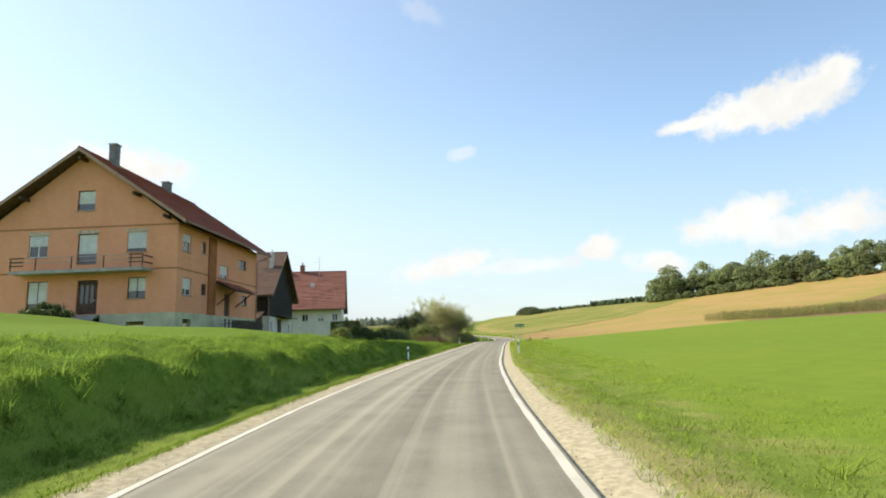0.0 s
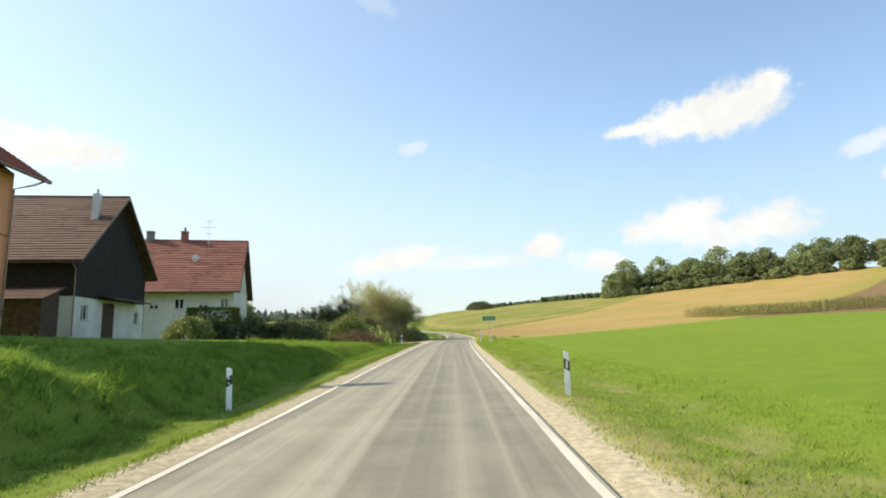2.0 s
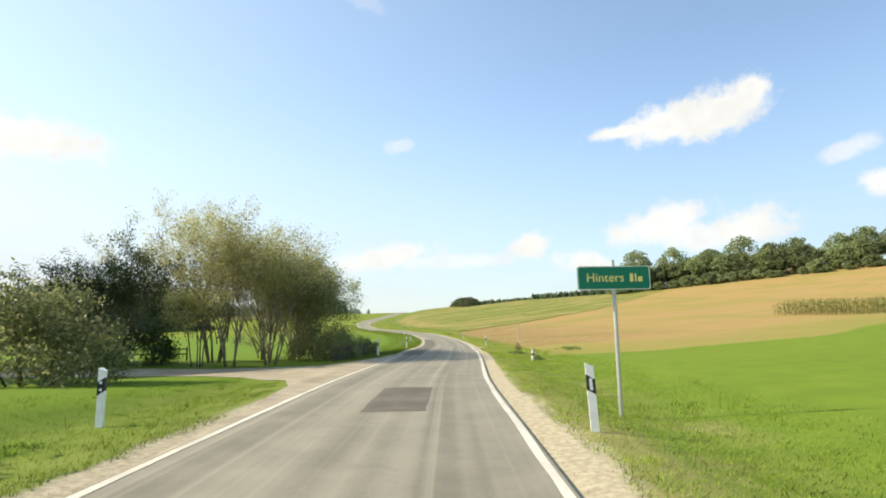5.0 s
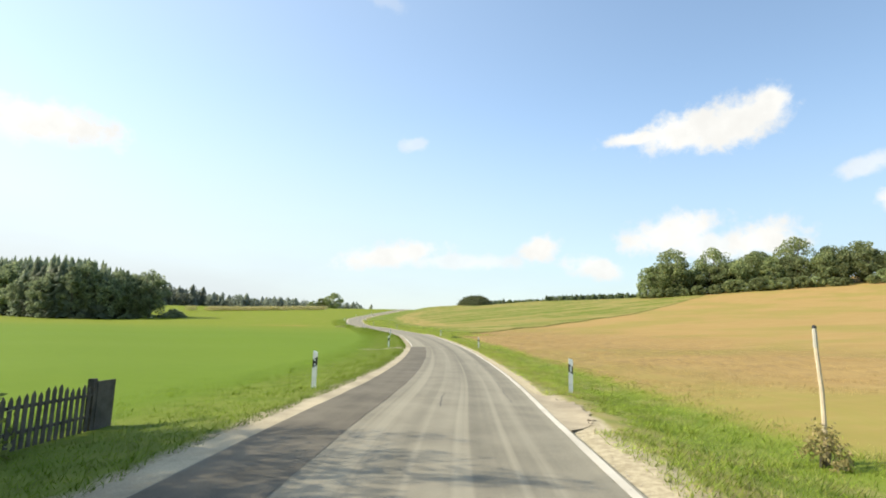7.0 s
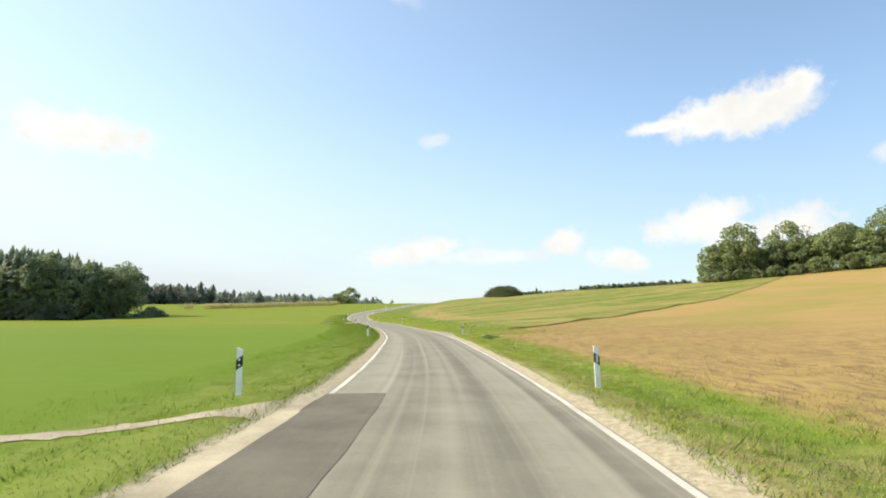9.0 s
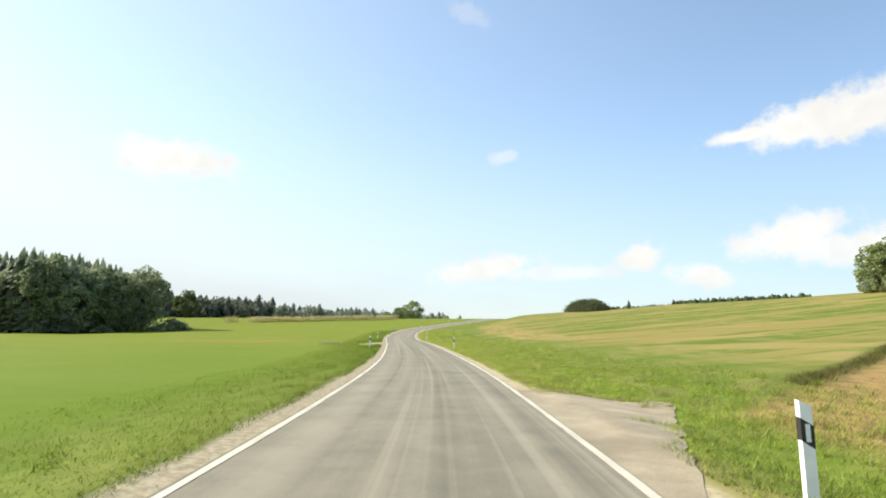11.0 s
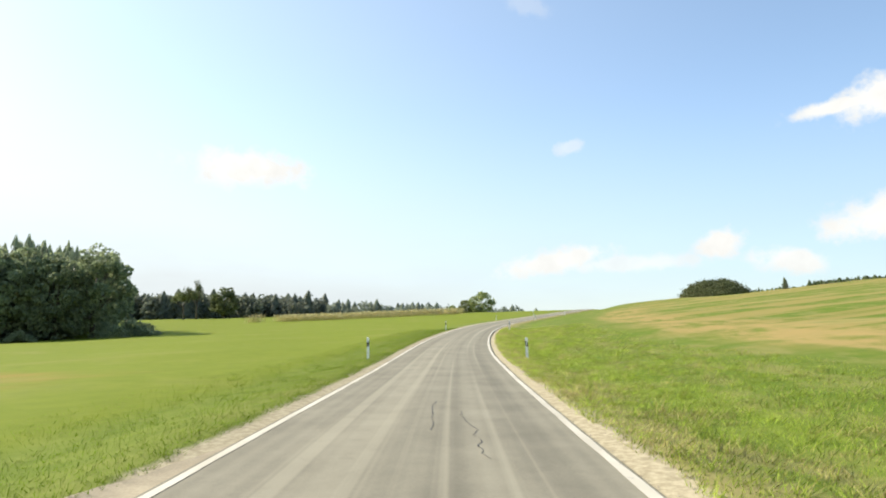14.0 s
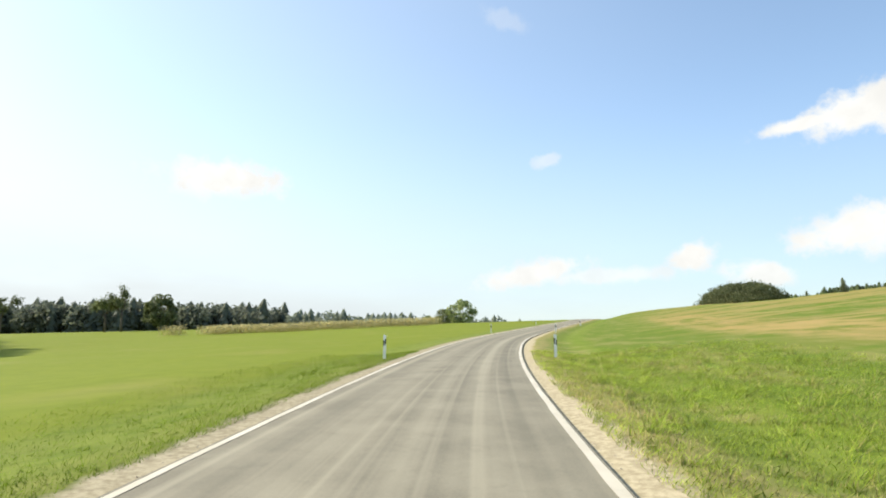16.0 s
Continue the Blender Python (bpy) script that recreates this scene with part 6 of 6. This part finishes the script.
def garden_shrubs():
    g = "shrubs along the gardens"
    rows_ = [(-6.6, 91.4, 4.6, 4.0, 3.3, DARK_LEAF, "broad olive-green shrub beside the side road", 0.06, 12000),
             (-8.0, 102.2, 3.0, 2.2, 1.9, DEEP_LEAF, "low dark shrub beside the side road", 0.05, 6000),
             (0.7, 108.6, 2.0, 5.2, 2.2, DARK_LEAF, "dense olive undergrowth behind the picket fence", 0.04, 9000),
             (0.0, 105.2, 2.4, 3.4, 2.2, DARK_LEAF, "dense olive undergrowth behind the picket fence", 0.04, 7000),
             (-10.5, 88.0, 4.5, 3.5, 2.2, DEEP_LEAF, "dark clipped garden shrub", 0.09, 5000),
             (-14.2, 77.0, 5.4, 3.0, 2.2, DEEP_LEAF, "dark round garden shrub", 0.07, 9000),
             (-15.2, 72.6, 2.4, 2.0, 1.5, DEEP_LEAF, "low dark shrub under a clipped hedge", 0.07, 4200),
             (-14.2, 64.0, 3.8, 2.2, 1.6, LIGHT_LEAF, "clipped light green hedge block", 0.07, 7000),
             (-9.2, 76.5, 4.4, 3.2, 2.0, DEEP_LEAF, "sprawling dark green shrub", 0.07, 6600),
             (-5.7, 80.5, 5.0, 3.4, 2.75, LIGHT_LEAF, "yellow-green leaning shrub on the bank", 0.07, 8000),
             (-4.6, 77.2, 5.4, 2.6, 1.1, RED_LEAF, "low reddish-brown shrub on the bank", 0.06, 5200),
             (-7.6, 84.6, 4.6, 4.0, 2.2, DEEP_LEAF, "dense dark green garden shrub", 0.09, 5600),
             (-11.4, 79.0, 3.2, 3.0, 2.0, DEEP_LEAF, "dense dark green garden shrub", 0.08, 6000),
             (-30.7, 39.4, 4.0, 1.6, 1.1, DEEP_LEAF, "low dark shrub before the farmhouse door", 0.08, 3600),
             (1.6, 112.2, 2.4, 2.0, 1.5, LIGHT_LEAF, "overgrown green shrub behind the picket fence", 0.045, 3600),
             (2.6, 114.2, 1.4, 1.0, 1.15, LIGHT_LEAF, "overgrown green shrub behind the picket fence", 0.04, 1400)]
    for i, (x, y, w, d, h, mat, label, leaf, n) in enumerate(rows_):
        b = bush("garden_shrub", label, 60 + i, w, d, h, mat, leaf, n, group=g)
        put(b, x, y, 13 * i)


junction_trees()
garden_shrubs()
clipped_hedge()


def picket_fence():
    old = plain("old_pickets", (0.10, 0.09, 0.072), 0.9, 0.25, 4.0)
    root = thing("picket_fence", "low weathered dark picket fence overgrown by shrubs", "fence")
    pts = [(3.05, 116.8), (2.55, 111.6), (1.95, 106.6), (1.2, 103.7)]
    rnd = random.Random(4)
    for (xa, ya), (xb, yb) in zip(pts, pts[1:]):
        long = math.hypot(xb - xa, yb - ya)
        ux, uy = (xb - xa) / long, (yb - ya) / long
        n = int(long / 0.13)
        for i in range(n):
            x, y = xa + ux * i * 0.13, ya + uy * i * 0.13
            z, h = gz(x, y), 0.74 + rnd.uniform(-0.05, 0.05)
            nx, ny = -uy * 0.012, ux * 0.012
            a, b = (x, y), (x + ux * 0.075, y + uy * 0.075)
            out = [(a[0], a[1], z - 0.1), (b[0], b[1], z - 0.1), (b[0], b[1], z + h - 0.06), ((a[0] + b[0]) / 2, (a[1] + b[1]) / 2, z + h), (a[0], a[1], z + h - 0.06)]
            part("picket", Build().prism(out, (nx, ny, 0)), old, root)
        if (xa, ya) == pts[0]:
            part("end_panel", Build().prism([(xa, ya, gz(xa, ya) - 0.1), (xa - ux * 0.45, ya - uy * 0.45, gz(xa, ya) - 0.1), (xa - ux * 0.45, ya - uy * 0.45, gz(xa, ya) + 0.76), (xa, ya, gz(xa, ya) + 0.76)], (0.03, 0, 0)), old, root, "solid weathered board panel")
        for zz in (0.22, 0.55):
            part("rail", Build().tube([(xa + uy * 0.03, ya - ux * 0.03, gz(xa, ya) + zz), (xb + uy * 0.03, yb - ux * 0.03, gz(xb, yb) + zz)], [0.03, 0.03], 4), old, root)
        for i in range(int(long / 2.0) + 1):
            x, y = xa + ux * i * 2.0 + uy * 0.07, ya + uy * i * 2.0 - ux * 0.07
            part("post", Build().box(x - 0.05, x + 0.05, y - 0.05, y + 0.05, gz(x, y) - 0.2, gz(x, y) + 0.8), old, root)


picket_fence()


# the wood on the hill, the forest and the distant tree lines
def hill_wood():
    g = "trees of the hilltop wood"
    kinds = [massed_tree("oak_tree", "full-crowned broadleaf tree at the edge of the hilltop wood", 100 + i, 1.0 * h, w, WOOD_LEAF, 0.42, 5200, 80, 0.06, group=g)
             for i, (h, w) in enumerate(((17, 15), (19, 14), (14, 13), (21, 17)))]
    low = massed_tree("hazel_bush", "low rounded bush at the foot of the wood", 110, 6.5, 9, WOOD_LEAF, 0.36, 3600, 50, 0.0, tag="shrub", group=g)
    rnd = random.Random(8)
    line = [(117, 352), (140, 340), (165, 325), (192, 305), (222, 285), (255, 262), (290, 240)]
    spots = []
    for (xa, ya), (xb, yb) in zip(line, line[1:]):
        for i in range(5):
            f = (i + rnd.uniform(0.1, 0.9)) / 5
            spots.append((xa + (xb - xa) * f + 4 + rnd.uniform(-2, 2), ya + (yb - ya) * f + 5 + rnd.uniform(-2, 2)))
            spots.append((xa + (xb - xa) * f + 14 + rnd.uniform(-4, 4), ya + (yb - ya) * f + 17 + rnd.uniform(-4, 4)))
    used = set()
    for i, (x, y) in enumerate(spots):
        k = rnd.randrange(4)
        size = rnd.uniform(0.72, 1.05)
        if k in used:
            again(kinds[k], x, y, rnd.uniform(0, 360), size, 0.4)
        else:
            used.add(k)
            put(kinds[k], x, y, rnd.uniform(0, 360), size, 0.4)
    for i in range(len(kinds)):
        if i not in used:
            put(kinds[i], 150 + 6 * i, 352, 0, 0.9)
    first = True
    for (xa, ya), (xb, yb) in zip(line, line[1:]):
        for i in range(6):
            f = (i + rnd.uniform(0, 1)) / 6
            x, y = xa + (xb - xa) * f - 2, ya + (yb - ya) * f - 2
            if first:
                put(low, 118.5, 351, 0, 0.6)
                first = False
            else:
                again(low, x, y, rnd.uniform(0, 360), rnd.uniform(0.5, 1.0), 0.3)


def round_thicket():
    rng = np.random.RandomState(31)
    root = thing("thicket", "large rounded dark thicket alone on the ridge", "thicket", 56.0, 463.0, gz(56, 463), 14)
    n = 330
    c = rng.uniform(-1, 1, (n, 2))
    c /= np.maximum(1, np.linalg.norm(c, axis=1) ** 1.0)[:, None]
    rr = np.linalg.norm(c, axis=1)
    top = 5.7 * np.clip(1 - rr**2.6, 0.03, 1) ** 0.55
    p = np.c_[c[:, 0] * 8.0, c[:, 1] * 15, top * np.where(rng.uniform(size=n) < 0.55, rng.uniform(0.82, 1.0, n), rng.uniform(0.1, 0.8, n))]
    # the ground falls away under the dome
    for i in range(n):
        a, b = math.cos(radians(14)), math.sin(radians(14))
        wx, wy = 56 + a * p[i, 0] - b * p[i, 1], 463 + b * p[i, 0] + a * p[i, 1]
        p[i, 2] += gz(wx, wy) - gz(56, 463)
    for i in range(0, n, 30):
        low_ = p[i, 2] - 2.5
        part("branch", Build().tube([(p[i, 0] * 0.8, p[i, 1] * 0.8, low_ - 1.2), tuple(p[i] * [0.9, 0.9, 1] - [0, 0, 1]), tuple(p[i])], [0.15, 0.1, 0.04], 5), BARK, root)
    q = p[rng.randint(0, n, 36000)] + rng.normal(0, 1, (36000, 3)) * [0.9, 1.3, 0.5]
    part("foliage", quads_mesh("foliage", leaf_quads(rng, q, 0.24), THICKET), THICKET, root)
    for x, y, h in ((68.5, 428, 3.6), (63.5, 436, 1.4)):
        s = conifer("small_spruce", "small lone spruce on the ridge line", int(x), h, h * 0.6)
        put(s, x, y)


def left_forest():
    g = "trees at the forest edge"
    firs = [conifer("spruce", "tall dark green spruce at the forest edge", 200 + i, h, w, g) for i, (h, w) in enumerate(((18, 7.6), (20, 8.2), (16, 7.2)))]
    leafs = [massed_tree("edge_tree", "dense dark broadleaf tree at the forest edge", 210 + i, h, w, EDGE_LEAF, 0.34, 6000, 80, 0.0, group=g) for i, (h, w) in enumerate(((18, 12), (15, 11), (20, 10), (19, 9)))]
    rnd = random.Random(9)
    front = [(-80, 332), (-92, 325), (-99, 316), (-110, 311), (-124, 315), (-140, 325), (-156, 340), (-172, 356), (-190, 372)]
    used = set()

    def place(pool, base, k, x, y, size):
        if (base, k) in used:
            again(pool[k], x, y, rnd.uniform(0, 360), size, 0.3)
        else:
            used.add((base, k))
            put(pool[k], x, y, rnd.uniform(0, 360), size, 0.3)

    for x, y, k, size in ((-90, 331, 0, 1.12), (-97, 338, 1, 1.15), (-96, 324, 0, 1.0), (-104, 345, 1, 1.2), (-104, 318, 1, 0.8), (-114, 356, 0, 1.1)):
        place(leafs, "leaf", k, x, y, size)
    for n_, ((xa, ya), (xb, yb)) in enumerate(zip(front[1:], front[2:])):
        for i in range(7):
            f = (i + rnd.uniform(0, 1)) / 7
            x, y = xa + (xb - xa) * f + rnd.uniform(-2, 2), ya + (yb - ya) * f + rnd.uniform(0, 5)
            if rnd.random() < 0.3:
                place(leafs, "leaf", rnd.choice((0, 2, 3)), x, y, rnd.uniform(0.95, 1.15))
            else:
                place(firs, "fir", rnd.randrange(3), x, y, rnd.uniform(0.98, 1.14) * (0.8, 0.98)[min(n_, 1)])
    low = bush("forest_hem_shrub", "low dark shrub at the forest hem", 230, 9, 6, 3.2, EDGE_LEAF, 0.22, 2600, 30, g)
    put(low, -81.0, 330.0)
    again(low, -79.0, 332.0, 70, 0.7)
    for x, y in ((-92, 318), (-104, 311), (-118, 311)):
        again(low, x, y, rnd.uniform(0, 360), 0.6)
    # the depth of the forest behind
    rng = np.random.RandomState(40)
    poly = [(-99, 337), (-102, 323), (-112, 318), (-140, 330), (-192, 376), (-230, 430), (-172, 402), (-118, 352)]
    protos = [spruce_quads(rng, 19, 7.6, 15, 9) for _ in range(4)]
    out = []
    while len(out) < 320:
        x, y = rng.uniform(-230, -94), rng.uniform(318, 430)
        if inside(x, y, poly):
            q = protos[rng.randint(4)] * rng.uniform(0.95, 1.14) * min(1.05, 0.82 + max(0.0, -100 - x) * 0.012)
            a = rng.uniform(0, 6.28)
            rot = np.array([[math.cos(a), -math.sin(a), 0], [math.sin(a), math.cos(a), 0], [0, 0, 1]])
            out.append(q @ rot.T + [x, y, gz(x, y)])
    tagged(new("forest", quads_mesh("forest", np.concatenate(out), NEEDLES)), "dense dark spruce forest", "forest", kind="stuff")


def tree_line(name, label, points, count, hmin, hmax, seed, leafy_share=0.3, mat=None, depth=10):
    """A far row of trees as one thing that nobody could count."""
    rng = np.random.RandomState(seed)
    firs = [spruce_quads(rng, 1.0, 0.4, 9, 8) for _ in range(4)]
    pts = np.array(points, float)
    d = np.r_[0, np.cumsum(np.hypot(*np.diff(pts, axis=0).T))]
    out = []
    for i in range(count):
        t = rng.uniform(0, d[-1])
        x, y = np.interp(t, d, pts[:, 0]) + rng.normal(0, depth * 0.3), np.interp(t, d, pts[:, 1]) + rng.uniform(0, depth)
        h = rng.uniform(hmin, hmax)
        base = np.array([x, y, gz(x, y) - 0.5])
        if rng.uniform() < leafy_share:
            u = rng.normal(size=(230, 3))
            u /= np.linalg.norm(u, axis=1)[:, None]
            c = u * rng.uniform(0.5, 1, (230, 1)) ** 0.5 * [h * 0.36, h * 0.36, h * 0.46] + [0, 0, h * 0.48]
            c += rng.normal(0, h * 0.03, c.shape)
            out.append(leaf_quads(rng, c, h * 0.06) + base)
        else:
            out.append(firs[rng.randint(4)] * [h * 1.0, h * 1.0, h] + base)
    tagged(new(name, quads_mesh(name, np.concatenate(out), mat or NEEDLES)), label, "trees", kind="stuff")


hill_wood()
round_thicket()
left_forest()
tree_line("conifer_row", "dark row of conifers on the far ridge", [(86, 600), (118, 594), (142, 588)], 200, 9.5, 11.0, 51, 0.1, DEEP_LEAF)
tree_line("conifer_row", "dark row of tall conifers on the far ridge", [(138, 589), (160, 582), (190, 570), (214, 560)], 230, 11, 13.5, 55, 0.1, DEEP_LEAF)
tree_line("ridge_trees", "scattered small trees on the right ridge", [(172, 465), (215, 440), (260, 420)], 14, 0.8, 2.0, 52, 0.75)
tree_line("far_wood", "distant dark mixed wood beyond the meadows", [(-330, 520), (-240, 520), (-170, 560)], 340, 12, 19, 53, 0.65, HAZY_LEAF, 40)
tree_line("far_wood", "distant low mixed wood along the horizon", [(-175, 555), (-110, 610), (-40, 680)], 200, 9, 16, 56, 0.6, HAZY_LEAF, 40)
tree_line("far_village_trees", "distant hedges and tree tops behind the ridge", [(-240, 300), (-160, 290), (-120, 300)], 4, 3, 4, 54, 0.6, HAZY_LEAF, 10)


def lone_trees():
    a = massed_tree("field_tree", "lone round-crowned field tree before the distant wood", 301, 17, 14, THICKET, 0.5, 7000, 80, 0.08)
    put(a, -180, 505)
    b = massed_tree("ridge_tree", "broad tree group on the ridge beside the maize", 302, 14, 14, WOOD_LEAF, 0.42, 4600, 60, 0.0)
    put(b, -44, 545, 0, 1.0)
    again(b, -54, 548, 100, 0.7)
    again(b, -63, 552, 200, 0.5)
    for x, y, h in ((-181, 474, 17), (-176, 477, 19), (-262, 500, 20), (-272, 500, 22)):
        t = broad_tree("pine_tree", "tall thin pine with a sparse crown", int(h * 7), h, 4, THICKET, BARK, 1, 2, 0.7, 14, 0.3, 0.42)
        put(t, x, y, h * 20)


lone_trees()


def maize(name, label, poly, spacing, seed, tall, mat=None, lush=1.0):
    rng = np.random.RandomState(seed)
    xs, ys = [p[0] for p in poly], [p[1] for p in poly]
    pts = []
    for x in np.arange(min(xs), max(xs), spacing):
        for y in np.arange(min(ys), max(ys), spacing * 0.8):
            px, py = x + rng.uniform(-0.2, 0.2), y + rng.uniform(-0.25, 0.25)
            if inside(px, py, poly):
                pts.append((px, py))
    pts = np.array(pts)
    n = len(pts)
    z = ground(pts[:, 0], pts[:, 1])
    h = tall * rng.uniform(0.82, 1.12, n)
    out = []
    p = np.c_[pts, z]
    for k in range(6):
        q = rng.uniform(0, 6.28, n)
        base = p + np.c_[np.zeros((n, 2)), h * (0.12 + 0.14 * k)]
        d = np.c_[np.cos(q), np.sin(q), rng.uniform(0.1, 0.9, n)] * 0.5 * lush
        s = np.c_[-np.sin(q), np.cos(q), np.zeros(n)] * 0.09 * lush
        out.append(np.stack([base, base + d * 0.5 + s, base + d + [0, 0, -0.15], base + d * 0.5 - s], 1))
    a = np.c_[np.full(n, 0.03), np.zeros(n), np.zeros(n)]
    top = p + np.c_[rng.normal(0, 0.06, (n, 2)), h]
    out.append(np.stack([p - a, p + a, top + a * 0.5, top - a * 0.5], 1))
    tagged(new(name, quads_mesh(name, np.concatenate(out), mat or MAIZE)), label, "maize", kind="stuff")


maize("maize_field", "tall ripening maize strip on the slope", [(69.5, 164), (74.5, 138), (82, 110), (90, 85), (98, 60), (108, 62), (100, 90), (92, 114), (84, 140), (79, 166)], 0.9, 71, 2.4)
maize("maize_field", "distant ripe maize field along the meadow", [(-98, 412), (-70, 425), (-38, 441), (-36, 448), (-66, 434), (-97, 422)], 0.75, 72, 2.5, RIPE_MAIZE, 1.6)
maize("maize_field", "small block of ripe maize at the meadow edge", [(-106, 409), (-101, 410), (-101, 414), (-106, 413)], 0.7, 73, 2.8, RIPE_MAIZE, 1.5)


# ---------------------------------------------------------------- small things round the gardens and fields
def weeds(name, label, seed, x, y, w, d, h, mat, leaf=0.03, count=1500, group=""):
    b = bush(name, label, seed, w, d, h, mat, leaf, count, 22, group)
    put(b, x, y, seed * 37)
    return b


def field_weeds():
    g = "weeds along the field edge"
    for i, (x, y, w, h) in enumerate(((12.3, 108.6, 1.3, 0.4), (16.4, 110.6, 2.0, 0.5), (15.9, 186.4, 1.6, 0.45), (15.4, 183.6, 1.6, 0.4), (11.9, 101.9, 0.9, 0.45))):
        weeds("weed_clump", "low clump of green weeds at the field edge", 400 + i, x, y, w * 0.6, w * 0.8, h * 0.6, WEED_LEAF, 0.026, 900, g)
    weeds("weed_clump", "tall dry brownish weeds round the foot of a pole", 420, 13.8, 114.9, 0.75, 0.6, 0.6, FURROW_LEAF, 0.022, 900, g)
    weeds("weed_clump", "dark low heap of rank weeds in the meadow", 421, -5.6, 236.4, 3.0, 2.2, 0.3, DARK_LEAF, 0.04, 2200, g)


def board_fence(name, label, x0, y0, x1, y1, height, mats, gap=0.16, wide=0.11, skip=()):
    root = thing(name, label, "fence", 0, 0, 0)
    long = math.hypot(x1 - x0, y1 - y0)
    ux, uy = (x1 - x0) / long, (y1 - y0) / long
    rnd = random.Random(int(long * 10))
    for i in range(int(long / gap)):
        x, y = x0 + ux * i * gap, y0 + uy * i * gap
        h = height + rnd.uniform(-0.04, 0.04)
        z = gz(x, y)
        out = [(x, y, z - 0.1), (x + ux * wide, y + uy * wide, z - 0.1), (x + ux * wide, y + uy * wide, z + h - 0.05), (x + ux * wide / 2, y + uy * wide / 2, z + h), (x, y, z + h - 0.05)]
        part("board", Build().prism(out, (-uy * 0.02, ux * 0.02, 0)), mats[1] if i in skip else mats[0], root)
    for zz in (0.25, height * 0.75):
        part("rail", Build().tube([(x0 + uy * 0.04, y0 - ux * 0.04, gz(x0, y0) + zz), (x1 + uy * 0.04, y1 - ux * 0.04, gz(x1, y1) + zz)], [0.035, 0.035], 4), mats[0], root)
    return root


def yard():
    dark = plain("old_fence", (0.07, 0.055, 0.045), 0.9, 0.3, 4.0)
    pale = plain("pale_slat", (0.50, 0.47, 0.42), 0.8, 0.2, 4.0)
    board_fence("yard_fence", "dark weathered board fence beside the farmhouse plinth", -20.6, 47.2, -20.2, 55.5, 1.6, (dark, pale), 0.17, 0.12, (2, 3, 6, 7))
    # a low shed against the barn
    shed = thing("woodshed", "low dark timber lean-to shed with a tiled roof", "shed", -24.6, 66.4, gz(-24.6, 66.4), 4.5)
    for i in range(14):
        part("board", Build().box(-4.2 + i * 0.3, -3.92 + i * 0.3, -1.3, -1.26, -0.2, 2.9), WOOD_DARK, shed)
    for i in range(7):
        part("board", Build().box(-0.03, 0.01, -1.25 + i * 0.3, -0.97 + i * 0.3, -0.2, 2.9 + 0.1 * i), WOOD_DARK, shed)
    tagged(part("roof", tiled_slope(-4.4, 0.3, -1.7, 2.85, 1.0, 3.8, 0.35, 0.04), BROWN_TILE, shed, "weathered brown tiles"), kind="stuff")
    part("roof_boarding", Build().prism([(-4.3, -1.6, 2.8), (-4.3, 0.95, 3.7), (-4.3, 0.95, 3.62), (-4.3, -1.6, 2.72)], (4.5, 0, 0)), WOOD_DARK, shed)
    # rail fence in the meadow behind the junction trees
    rail = thing("rail_fence", "low grey wooden rail fence in the meadow", "fence")
    pts = [(-13.5, 107.2), (-11.6, 107.5), (-9.7, 107.8), (-7.9, 108.0)]
    for x, y in pts:
        part("post", Build().tube([(x, y, gz(x, y) - 0.2), (x, y, gz(x, y) + 0.8)], [0.055, 0.05], 6), dark, rail)
    for zz in (0.38, 0.68):
        for (xa, ya), (xb, yb) in zip(pts, pts[1:]):
            part("rail", Build().tube([(xa, ya + 0.06, gz(xa, ya) + zz), (xb, yb + 0.06, gz(xb, yb) + zz)], [0.04, 0.04], 6), dark, rail)
    steps_ = thing("entrance_steps", "short grey concrete steps at the farmhouse front door", "steps", -29.0, 41.1, 0)
    for i in range(3):
        part("tread", Build().box(-1.1, 1.1, -0.35 * (3 - i) + 0.38, 0.38, 4.3 - 0.17 * (3 - i) - 0.6, 4.3 - 0.17 * (2 - i) - 0.02), CONCRETE, steps_)


field_weeds()
yard()
